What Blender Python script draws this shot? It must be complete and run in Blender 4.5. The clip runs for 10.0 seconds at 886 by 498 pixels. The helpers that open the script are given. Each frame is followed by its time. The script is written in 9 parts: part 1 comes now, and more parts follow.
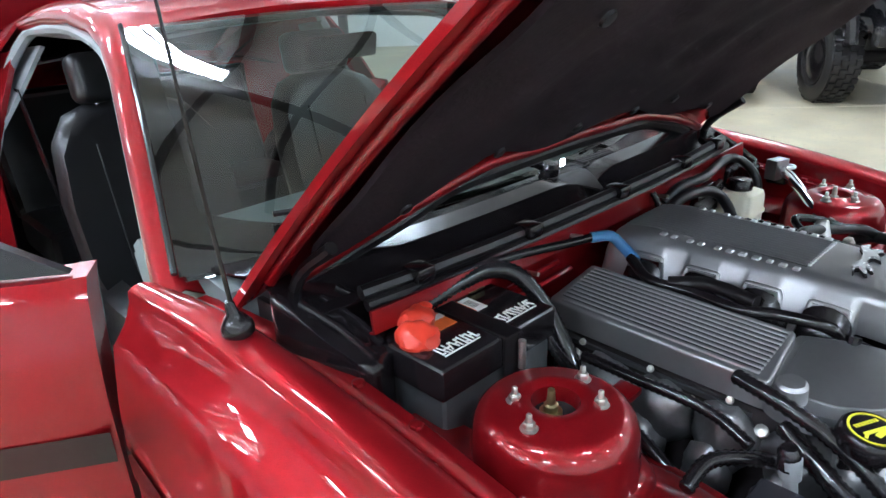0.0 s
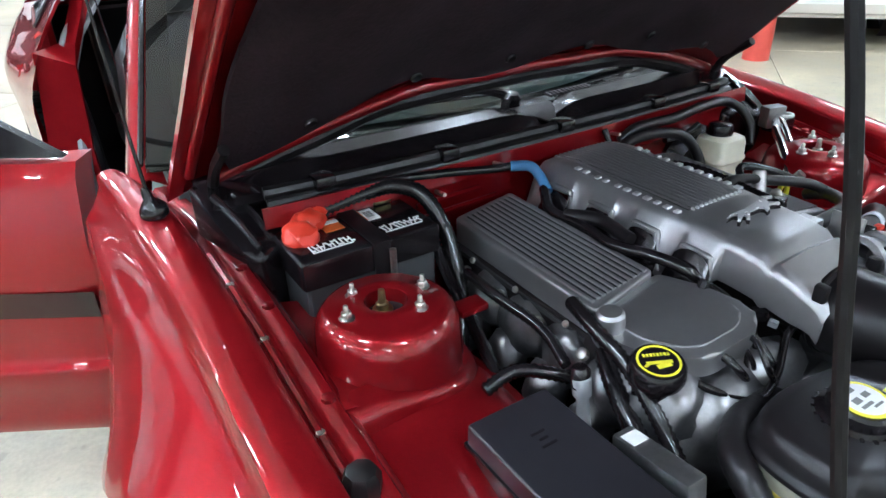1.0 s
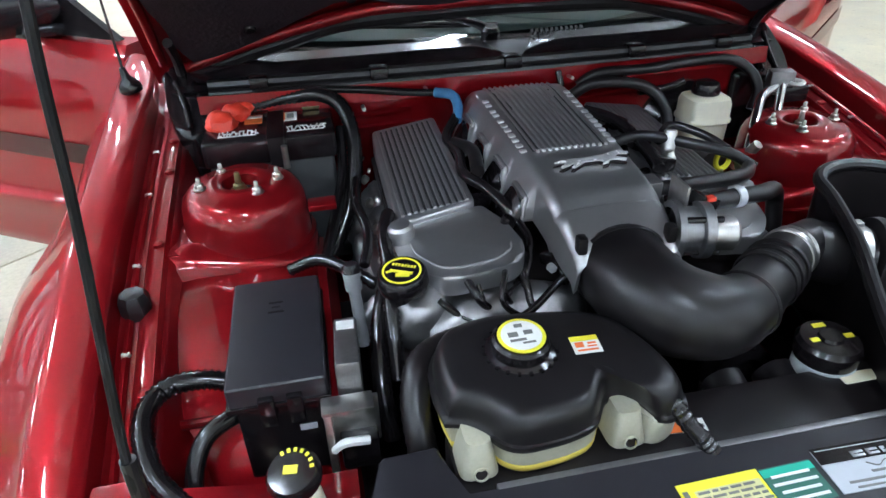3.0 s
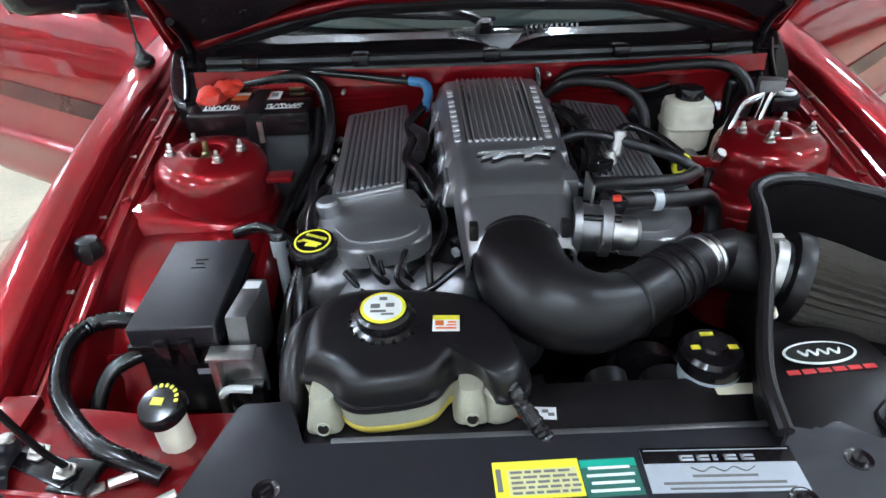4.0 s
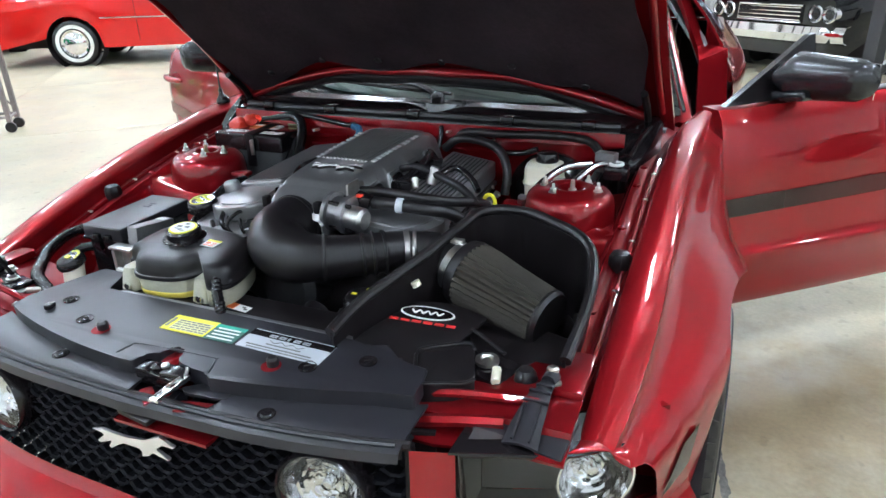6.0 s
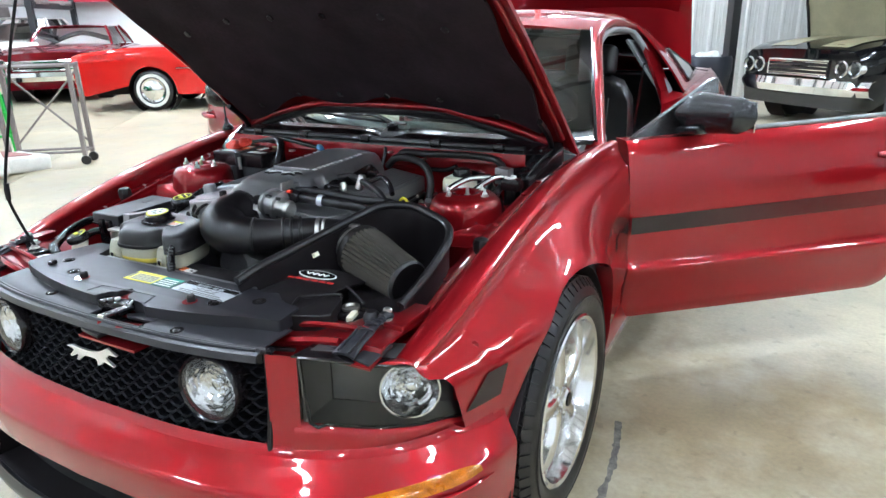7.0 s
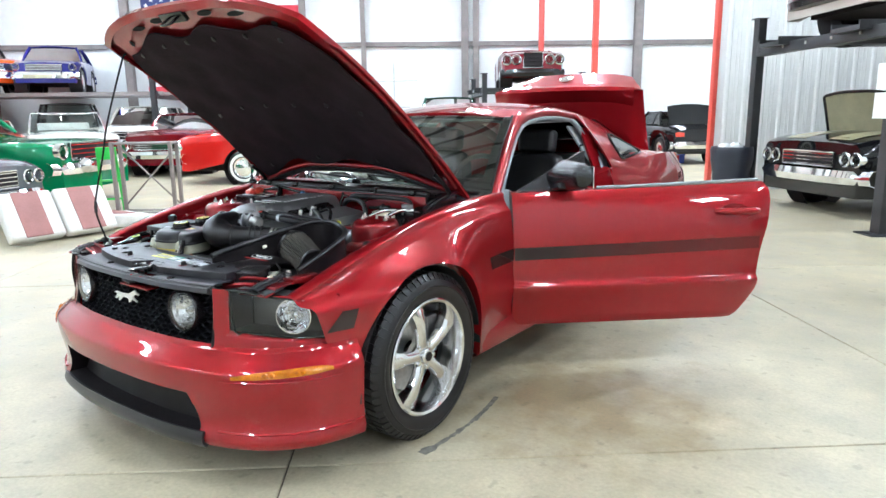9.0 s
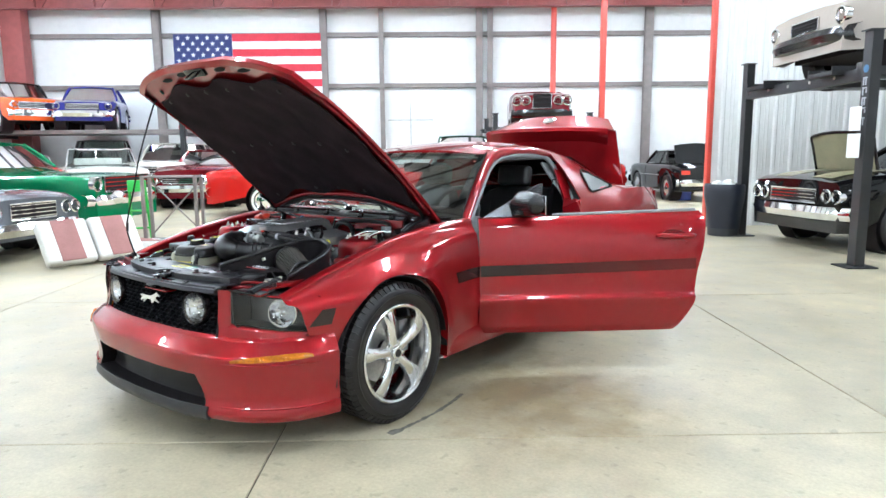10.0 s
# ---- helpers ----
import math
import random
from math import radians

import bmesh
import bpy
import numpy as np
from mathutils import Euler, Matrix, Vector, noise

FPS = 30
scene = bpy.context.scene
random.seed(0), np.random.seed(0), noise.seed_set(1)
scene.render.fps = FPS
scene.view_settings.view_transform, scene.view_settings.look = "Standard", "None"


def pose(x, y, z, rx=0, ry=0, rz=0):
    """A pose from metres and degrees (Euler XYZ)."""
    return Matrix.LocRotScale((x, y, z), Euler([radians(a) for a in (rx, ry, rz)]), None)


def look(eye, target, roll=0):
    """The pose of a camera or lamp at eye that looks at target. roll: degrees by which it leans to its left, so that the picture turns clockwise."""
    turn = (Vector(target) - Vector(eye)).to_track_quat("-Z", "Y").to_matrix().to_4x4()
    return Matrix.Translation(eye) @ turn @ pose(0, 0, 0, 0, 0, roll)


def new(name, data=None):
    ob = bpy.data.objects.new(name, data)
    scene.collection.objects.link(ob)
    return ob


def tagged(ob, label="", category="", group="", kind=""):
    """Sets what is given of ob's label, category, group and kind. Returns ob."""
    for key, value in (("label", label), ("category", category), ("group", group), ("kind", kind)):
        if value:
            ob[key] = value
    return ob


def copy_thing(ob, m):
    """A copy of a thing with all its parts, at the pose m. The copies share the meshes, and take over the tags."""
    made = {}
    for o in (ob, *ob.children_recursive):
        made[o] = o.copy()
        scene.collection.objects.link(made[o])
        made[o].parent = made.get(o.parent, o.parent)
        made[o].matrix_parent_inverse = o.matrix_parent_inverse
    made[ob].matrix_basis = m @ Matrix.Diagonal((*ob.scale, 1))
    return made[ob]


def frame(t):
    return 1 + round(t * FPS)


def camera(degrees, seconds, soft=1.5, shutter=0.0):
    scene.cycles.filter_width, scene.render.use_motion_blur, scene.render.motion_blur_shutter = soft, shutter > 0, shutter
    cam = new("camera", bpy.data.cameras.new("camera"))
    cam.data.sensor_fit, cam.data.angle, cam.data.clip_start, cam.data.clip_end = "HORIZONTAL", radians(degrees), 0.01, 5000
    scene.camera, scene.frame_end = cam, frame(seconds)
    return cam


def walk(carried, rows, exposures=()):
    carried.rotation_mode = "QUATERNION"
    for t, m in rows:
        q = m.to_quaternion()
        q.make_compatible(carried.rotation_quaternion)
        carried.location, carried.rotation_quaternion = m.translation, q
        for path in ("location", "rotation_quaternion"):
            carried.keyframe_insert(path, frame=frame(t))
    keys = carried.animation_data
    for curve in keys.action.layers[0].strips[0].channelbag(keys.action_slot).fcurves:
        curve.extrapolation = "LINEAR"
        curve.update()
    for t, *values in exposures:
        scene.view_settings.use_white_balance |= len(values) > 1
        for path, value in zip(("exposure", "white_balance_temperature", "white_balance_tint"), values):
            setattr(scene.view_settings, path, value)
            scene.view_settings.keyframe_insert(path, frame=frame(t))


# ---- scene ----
cam = camera(67.8, 10.0)
PATH = [
    (0, (-1.111, -0.298, 1.361), (0.17, 1.036, 0.601), -2.5),
    (0.5, (-1.001, -0.48, 1.369), (0.133, 0.94, 0.534), -2.1),
    (1, (-0.886, -0.614, 1.368), (0.045, 0.887, 0.43), -1.9),
    (1.5, (-0.775, -0.724, 1.363), (0.008, 0.823, 0.364), -1.8),
    (2, (-0.661, -0.836, 1.367), (-0.057, 0.769, 0.338), -1.8),
    (2.5, (-0.519, -0.91, 1.371), (-0.07, 0.721, 0.304), -1.7),
    (4, (-0.117, -1.046, 1.375), (-0.092, 0.631, 0.286), -1.7),
    (4.5, (0.067, -1.117, 1.387), (-0.075, 0.558, 0.304), -1.7),
    (5, (0.281, -1.189, 1.404), (-0.023, 0.482, 0.347), -1.4),
    (5.5, (0.528, -1.27, 1.406), (0.004, 0.414, 0.462), -1.2),
    (5.7, (0.647, -1.307, 1.39), (0.035, 0.38, 0.506), -1.4),
    (6.8, (1.283, -1.514, 1.344), (0.402, 0.147, 0.662), -1.6),
    (7, (1.371, -1.555, 1.345), (0.462, 0.1, 0.685), -1.5),
    (7.5, (1.647, -1.692, 1.334), (0.672, -0.043, 0.761), -1.3),
    (8, (1.902, -1.8, 1.333), (0.869, -0.162, 0.836), -1.1),
    (8.5, (2.181, -1.893, 1.323), (1.071, -0.288, 0.885), -1.0),
    (9, (2.469, -2.023, 1.313), (1.309, -0.445, 0.91), -0.8),
    (9.5, (2.738, -2.163, 1.322), (1.542, -0.6, 0.965), -0.7),
    (10, (2.995, -2.299, 1.308), (1.771, -0.745, 1.015), -0.5),
]
walk(cam, [(t, look(eye, target, roll)) for t, eye, target, roll in PATH], [(0, 0.20, 5850, 11), (2.5, 0.06, 5850, 11), (5.5, 0.08, 5900, 11), (8, 0.16, 5950, 10), (10, 0.10, 6050, 10)])

# ---- light ----
scene.world = bpy.data.worlds.new("world")
scene.world.use_nodes = True
scene.world.node_tree.nodes["Background"].inputs["Color"].default_value = (0.9, 0.95, 1.0, 1)
scene.world.node_tree.nodes["Background"].inputs["Strength"].default_value = 0.02
LAMP = 142.0
# the dense rows at v 10.4 and 13.6 are added to brighten the far wall
LAMP_PLACES = [(u, v) for v in (-8.6, -2.9, 2.2, 6.6) for u in (-8.2, -2.7, 2.65, 7.9)] + [(u, v) for v in (10.4, 13.6) for u in (-10.0, -6.0, -2.0, 2.0, 6.0, 10.0)]

# ---- mesh tools ----
HALL = radians(39.0)          # the hall's axes are turned against the car
CH, SH = math.cos(HALL), math.sin(HALL)


def hall(u, v, z=0.0):
    return Vector((u * CH - v * SH, u * SH + v * CH, z))


def spline(pts, per=8):
    """A smooth polyline through the points."""
    p = [Vector(q) for q in pts]
    if len(p) < 3:
        return p
    p = [p[0] * 2 - p[1]] + p + [p[-1] * 2 - p[-2]]
    out = []
    for i in range(1, len(p) - 2):
        a, b, c, d = p[i - 1], p[i], p[i + 1], p[i + 2]
        for k in range(per):
            t = k / per
            out.append(0.5 * (2 * b + (c - a) * t + (2 * a - 5 * b + 4 * c - d) * t * t + (3 * b - a - 3 * c + d) * t ** 3))
    out.append(p[-2])
    return out


def ramp(keys, t):
    """A smooth value at t through (t, value...) keys; returns a tuple."""
    if t <= keys[0][0]:
        return tuple(keys[0][1:])
    if t >= keys[-1][0]:
        return tuple(keys[-1][1:])
    for i in range(len(keys) - 1):
        if keys[i][0] <= t <= keys[i + 1][0]:
            break
    a, b = keys[i], keys[i + 1]
    h = b[0] - a[0]
    k = (t - a[0]) / h
    out = []
    for n in range(1, len(a)):
        d = (b[n] - a[n]) / h
        da = d if i == 0 else 0.5 * (d + (a[n] - keys[i - 1][n]) / (a[0] - keys[i - 1][0]))
        db = d if i == len(keys) - 2 else 0.5 * (d + (keys[i + 2][n] - b[n]) / (keys[i + 2][0] - b[0]))
        out.append(a[n] * (1 + 2 * k) * (1 - k) ** 2 + b[n] * k * k * (3 - 2 * k) + h * (da * k * (1 - k) ** 2 + db * k * k * (k - 1)))
    return tuple(out)


def steps(a, b, n):
    return [a + (b - a) * i / (n - 1) for i in range(n)]


def mesh():
    return bmesh.new()


def box(bm, c, s, rot=(0, 0, 0), bev=0.0, seg=2, m=None):
    """A box round c with the full sizes s."""
    w = Matrix.LocRotScale(Vector(c), Euler([radians(a) for a in rot]), Vector(s))
    geo = bmesh.ops.create_cube(bm, size=1.0, matrix=(m @ w if m else w))
    if bev:
        edges = list({e for v in geo["verts"] for e in v.link_edges})
        bmesh.ops.bevel(bm, geom=edges, offset=bev, segments=seg, affect="EDGES", profile=0.6)
    return bm


def frame_of(axis):
    z = Vector(axis).normalized()
    x = z.orthogonal().normalized()
    return x, z.cross(x), z


def lathe(bm, profile, origin=(0, 0, 0), axis=(0, 0, 1), n=24, turn=0.0, arc=1.0):
    """A profile of (radius, height) turned round an axis."""
    x, y, z = frame_of(axis)
    o = Vector(origin)
    rings = []
    m = n if arc >= 1 else n + 1
    for r, h in profile:
        if r < 1e-6:
            rings.append([bm.verts.new(o + z * h)])
        else:
            rings.append([bm.verts.new(o + z * h + (x * math.cos(a) + y * math.sin(a)) * r) for a in [turn + 2 * math.pi * arc * k / n for k in range(m)]])
    for a, b in zip(rings, rings[1:]):
        for k in range(n if arc >= 1 else n):
            j = (k + 1) % m
            if len(a) == 1 and len(b) > 1:
                bm.faces.new((a[0], b[j], b[k]))
            elif len(b) == 1 and len(a) > 1:
                bm.faces.new((a[k], a[j], b[0]))
            elif len(a) > 1:
                bm.faces.new((a[k], a[j], b[j], b[k]))
    return bm


def rod(bm, p0, p1, r0, r1=None, n=16, bev=0.0):
    """A closed cylinder or cone between two points."""
    p0, p1 = Vector(p0), Vector(p1)
    r1 = r0 if r1 is None else r1
    L = (p1 - p0).length
    b = min(bev, L / 3, r0 * 0.9 if r0 else bev)
    prof = [(0, 0), (r0 - b, 0), (r0, b), (r1, L - b), (r1 - b, L), (0, L)] if b else [(0, 0), (r0, 0), (r1, L), (0, L)]
    return lathe(bm, prof, p0, p1 - p0, n)


def tube(bm, pts, r, n=10, per=6, ridge=0.0, pitch=0.012):
    """A hose along a smooth line; r is one radius or one a point; ridge makes it corrugated."""
    line = spline(pts, per)
    if ridge:
        fine = [line[0]]
        for a, b in zip(line, line[1:]):
            k = max(1, round((b - a).length / (pitch / 2)))
            fine += [a.lerp(b, (i + 1) / k) for i in range(k)]
        line = fine
    m = len(line)
    if isinstance(r, (int, float)):
        rad = [r] * m
    else:
        keys = [(i / (len(r) - 1), q) for i, q in enumerate(r)]
        rad = [ramp(keys, i / (m - 1))[0] for i in range(m)]
    if ridge:
        rad = [q + (ridge if i % 2 else 0) for i, q in enumerate(rad)]
    d = (line[1] - line[0]).normalized()
    x = d.orthogonal().normalized()
    rings = []
    for i, p in enumerate(line):
        d = (line[min(i + 1, m - 1)] - line[max(i - 1, 0)]).normalized()
        x = (x - d * x.dot(d)).normalized()
        y = d.cross(x)
        rings.append([bm.verts.new(p + (x * math.cos(a) + y * math.sin(a)) * rad[i]) for a in [2 * math.pi * k / n for k in range(n)]])
    for a, b in zip(rings, rings[1:]):
        for k in range(n):
            bm.faces.new((a[k], a[(k + 1) % n], b[(k + 1) % n], b[k]))
    bm.faces.new(rings[0][::-1])
    bm.faces.new(rings[-1])
    return bm


def sheet(bm, rows, thick=0.0, inward=None):
    """A grid of points as a sheet; thick gives it a second side, towards the point inward."""
    n, m = len(rows), len(rows[0])
    rows = [[Vector(p) for p in r] for r in rows]
    top = [[bm.verts.new(p) for p in r] for r in rows]
    for i in range(n - 1):
        for j in range(m - 1):
            bm.faces.new((top[i][j], top[i][j + 1], top[i + 1][j + 1], top[i + 1][j]))
    if thick:
        low = []
        for i in range(n):
            line = []
            for j in range(m):
                a = rows[min(i + 1, n - 1)][j] - rows[max(i - 1, 0)][j]
                b = rows[i][min(j + 1, m - 1)] - rows[i][max(j - 1, 0)]
                nn = a.cross(b)
                nn = nn.normalized() if nn.length > 1e-9 else Vector((0, 0, 1))
                if inward is not None and nn.dot(Vector(inward) - rows[i][j]) < 0:
                    nn = -nn
                line.append(bm.verts.new(rows[i][j] + nn * thick))
            low.append(line)
        for i in range(n - 1):
            for j in range(m - 1):
                bm.faces.new((low[i][j], low[i + 1][j], low[i + 1][j + 1], low[i][j + 1]))
        for j in range(m - 1):
            bm.faces.new((top[0][j], low[0][j], low[0][j + 1], top[0][j + 1]))
            bm.faces.new((top[-1][j], top[-1][j + 1], low[-1][j + 1], low[-1][j]))
        for i in range(n - 1):
            bm.faces.new((top[i][0], top[i + 1][0], low[i + 1][0], low[i][0]))
            bm.faces.new((top[i][-1], low[i][-1], low[i + 1][-1], top[i + 1][-1]))
    return bm


def loft(bm, rings, caps=True):
    """Closed rings of equal count joined into a skin."""
    vs = [[bm.verts.new(Vector(p)) for p in r] for r in rings]
    n = len(vs[0])
    for a, b in zip(vs, vs[1:]):
        for k in range(n):
            bm.faces.new((a[k], a[(k + 1) % n], b[(k + 1) % n], b[k]))
    if caps:
        bm.faces.new(vs[0][::-1])
        bm.faces.new(vs[-1])
    return bm


def prism(bm, poly, z0, z1, m=None, bev=0.0, seg=2):
    """An outline (x, y) pulled up from z0 to z1, its upper rim rounded by bev."""
    m = m or Matrix()
    lo = [bm.verts.new(m @ Vector((x, y, z0))) for x, y in poly]
    hi = [bm.verts.new(m @ Vector((x, y, z1))) for x, y in poly]
    n = len(poly)
    bm.faces.new(lo[::-1])
    top = bm.faces.new(hi)
    for k in range(n):
        bm.faces.new((lo[k], lo[(k + 1) % n], hi[(k + 1) % n], hi[k]))
    if bev:
        bmesh.ops.bevel(bm, geom=list(top.edges), offset=bev, segments=seg, affect="EDGES", profile=0.6)
    return bm


def round_poly(pts, r, k=4):
    """An outline with rounded corners."""
    out, n = [], len(pts)
    for i in range(n):
        p, a, b = (Vector((*pts[j % n], 0)) for j in (i, i - 1, i + 1))
        da, db = a - p, b - p
        q = min(r, da.length * 0.45, db.length * 0.45)
        s, e = p + da.normalized() * q, p + db.normalized() * q
        for j in range(k + 1):
            t = j / k
            c = s * (1 - t) ** 2 + p * 2 * t * (1 - t) + e * t * t
            out.append((c.x, c.y))
    return out


def ellipse(cx, cy, rx, ry, n=24):
    return [(cx + rx * math.cos(2 * math.pi * k / n), cy + ry * math.sin(2 * math.pi * k / n)) for k in range(n)]


def moved(bm, m):
    bmesh.ops.transform(bm, matrix=m, verts=bm.verts)
    return bm


def flipped(bm, side):
    """The same on the other flank of the car."""
    if side < 0:
        bmesh.ops.transform(bm, matrix=Matrix.Scale(-1, 4, (1, 0, 0)), verts=bm.verts)
    return bm


def part(name, bm, material, parent=None, label="", sharp=35.0):
    bmesh.ops.recalc_face_normals(bm, faces=bm.faces)
    me = bpy.data.meshes.new(name)
    bm.to_mesh(me)
    bm.free()
    me.polygons.foreach_set("use_smooth", [True] * len(me.polygons))
    me.set_sharp_from_angle(angle=radians(sharp))
    me.materials.append(material)
    ob = new(name, me)
    if parent:
        ob.parent = parent
    if label:
        tagged(ob, label)
    return ob


def thing(name, label, category, group="", kind="", at=None):
    """An empty at a thing's base, for its parts."""
    ob = tagged(new(name), label, category, group, kind)
    ob.empty_display_size = 0.1
    if at:
        ob.matrix_basis = at
    return ob


# ---- materials ----
def nodes_of(name):
    m = bpy.data.materials.new(name)
    m.use_nodes = True
    t = m.node_tree
    return m, t, t.nodes["Principled BSDF"]


def noise_node(t, scale, detail=4.0, rough=0.55, coord=None, stretch=None):
    n = t.nodes.new("ShaderNodeTexNoise")
    n.inputs["Scale"].default_value, n.inputs["Detail"].default_value, n.inputs["Roughness"].default_value = scale, detail, rough
    if coord is None:
        coord = t.nodes.new("ShaderNodeTexCoord").outputs["Object"]
    if stretch:
        mp = t.nodes.new("ShaderNodeMapping")
        mp.inputs["Scale"].default_value = stretch
        t.links.new(coord, mp.inputs["Vector"])
        coord = mp.outputs["Vector"]
    t.links.new(coord, n.inputs["Vector"])
    return n


def spread(t, value, lo, hi, a=0.3, b=0.7):
    r = t.nodes.new("ShaderNodeMapRange")
    r.inputs["From Min"].default_value, r.inputs["From Max"].default_value = a, b
    r.inputs["To Min"].default_value, r.inputs["To Max"].default_value = lo, hi
    t.links.new(value, r.inputs["Value"])
    return r.outputs["Result"]


def times(t, a, b):
    n = t.nodes.new("ShaderNodeMath")
    n.operation = "MULTIPLY"
    for k, v in enumerate((a, b)):
        if isinstance(v, (int, float)):
            n.inputs[k].default_value = v
        else:
            t.links.new(v, n.inputs[k])
    return n.outputs[0]


def tinted(t, col, value):
    """col made lighter and darker by value."""
    n = t.nodes.new("ShaderNodeMix")
    n.data_type, n.blend_type = "RGBA", "MULTIPLY"
    n.inputs[0].default_value = 1.0
    n.inputs[6].default_value = (*col, 1) if not hasattr(col, "is_linked") else (1, 1, 1, 1)
    if hasattr(col, "is_linked"):
        t.links.new(col, n.inputs[6])
    c = t.nodes.new("ShaderNodeCombineColor")
    for k in range(3):
        t.links.new(value, c.inputs[k])
    t.links.new(c.outputs[0], n.inputs[7])
    return n.outputs[2]


def surface(name, col, rough=0.5, metal=0.0, coat=0.0, var=0.10, big=5.0, rvar=0.06, bump=0.0, fine=80.0, stretch=None, glow=0.0, clear=0.0, sub=0.0, spec=0.5):
    """A painted, plastic, rubber or metal surface with two scales of unevenness."""
    m, t, p = nodes_of(name)
    a = noise_node(t, big, stretch=stretch)
    b = noise_node(t, big * 14, 3, stretch=stretch)
    v = times(t, spread(t, a.outputs["Fac"], 1 - var, 1 + var), spread(t, b.outputs["Fac"], 1 - var * 0.6, 1 + var * 0.6))
    t.links.new(tinted(t, col, v), p.inputs["Base Color"])
    t.links.new(spread(t, b.outputs["Fac"], max(0.02, rough - rvar * 0.6), min(1, rough + rvar * 0.6)), p.inputs["Roughness"])
    p.inputs["Metallic"].default_value = metal
    p.inputs["Coat Weight"].default_value = coat
    p.inputs["Coat Roughness"].default_value = 0.04
    p.inputs["Specular IOR Level"].default_value = spec
    p.inputs["Transmission Weight"].default_value = clear
    if sub:
        p.inputs["Subsurface Weight"].default_value = sub
        p.inputs["Subsurface Radius"].default_value = (0.02, 0.018, 0.012)
    if glow:
        p.inputs["Emission Color"].default_value = (*col, 1)
        p.inputs["Emission Strength"].default_value = glow
    if bump:
        c = noise_node(t, fine, 3, stretch=stretch)
        n = t.nodes.new("ShaderNodeBump")
        n.inputs["Strength"].default_value = bump
        n.inputs["Distance"].default_value = 0.002
        t.links.new(c.outputs["Fac"], n.inputs["Height"])
        t.links.new(n.outputs["Normal"], p.inputs["Normal"])
    return m


def paint(name, col, flake=0.25, rough=0.32, metal=0.35, dust=0.05):
    """Clear-coated car paint with metal flakes, a slight orange peel and a film of dust."""
    m, t, p = nodes_of(name)
    co = t.nodes.new("ShaderNodeTexCoord").outputs["Object"]
    f = t.nodes.new("ShaderNodeTexVoronoi")
    f.inputs["Scale"].default_value = 1400
    t.links.new(co, f.inputs["Vector"])
    big = noise_node(t, 1.7, 3, coord=co)
    v = times(t, spread(t, f.outputs["Distance"], 1 + flake, 1 - flake, 0.0, 0.8), spread(t, big.outputs["Fac"], 1 - dust, 1 + dust))
    t.links.new(tinted(t, col, v), p.inputs["Base Color"])
    p.inputs["Metallic"].default_value, p.inputs["Roughness"].default_value = metal, rough
    p.inputs["Coat Weight"].default_value = 1.0
    p.inputs["Specular IOR Level"].default_value = 0.0
    sm = noise_node(t, 9, 4, coord=co)
    t.links.new(spread(t, sm.outputs["Fac"], 0.004, 0.016), p.inputs["Coat Roughness"])
    peel = noise_node(t, 220, 2, coord=co)
    n = t.nodes.new("ShaderNodeBump")
    n.inputs["Strength"].default_value, n.inputs["Distance"].default_value = 0.015, 0.0005
    t.links.new(peel.outputs["Fac"], n.inputs["Height"])
    t.links.new(n.outputs["Normal"], p.inputs["Coat Normal"])
    return m


def pane(name, tint=(0.75, 0.85, 0.8), ior=1.5, rough=0.0):
    """Thin glass: what lies behind, tinted, under its own gloss."""
    m, t, p = nodes_of(name)
    out = t.nodes["Material Output"]
    t.nodes.remove(p)
    a, g, mix, fr = (t.nodes.new("ShaderNode" + k) for k in ("BsdfTransparent", "BsdfGlossy", "MixShader", "Fresnel"))
    a.inputs["Color"].default_value = (*tint, 1)
    g.inputs["Roughness"].default_value = rough
    fr.inputs["IOR"].default_value = ior
    t.links.new(fr.outputs[0], mix.inputs[0])
    t.links.new(a.outputs[0], mix.inputs[1])
    t.links.new(g.outputs[0], mix.inputs[2])
    t.links.new(mix.outputs[0], out.inputs["Surface"])
    return m


RED = paint("red_metallic_paint", (0.31, 0.008, 0.0125), metal=0.52, rough=0.36)
# the body red again, darkened so the bay's shade sits in the colour
RED_BAY_SHADE = paint("red_shaded_bay_paint", (0.235, 0.006, 0.0095), metal=0.56, rough=0.35, dust=0.15)
STRIPE = surface("dark_stripe_vinyl", (0.024, 0.010, 0.010), 0.34, coat=0.8, spec=0.0)


def fading_stripe(name, flip):
    """Dark vinyl that thins out into the red along the door."""
    m, t, p = nodes_of(name)
    sep = t.nodes.new("ShaderNodeSeparateXYZ")
    t.links.new(t.nodes.new("ShaderNodeTexCoord").outputs["Generated"], sep.inputs[0])
    grain = noise_node(t, 60, 3)
    mix = t.nodes.new("ShaderNodeMix")
    mix.data_type = "RGBA"
    mix.inputs[6].default_value, mix.inputs[7].default_value = (0.022, 0.010, 0.010, 1), (0.13, 0.006, 0.008, 1)
    k = spread(t, sep.outputs["X"], 0.0, 1.0, 1.0 if flip else 0.15, 0.15 if flip else 1.0)
    t.links.new(times(t, k, spread(t, grain.outputs["Fac"], 0.9, 1.0)), mix.inputs[0])
    t.links.new(mix.outputs[2], p.inputs["Base Color"])
    p.inputs["Roughness"].default_value, p.inputs["Coat Weight"].default_value, p.inputs["Coat Roughness"].default_value = 0.3, 0.8, 0.03
    p.inputs["Specular IOR Level"].default_value = 0.0
    return m


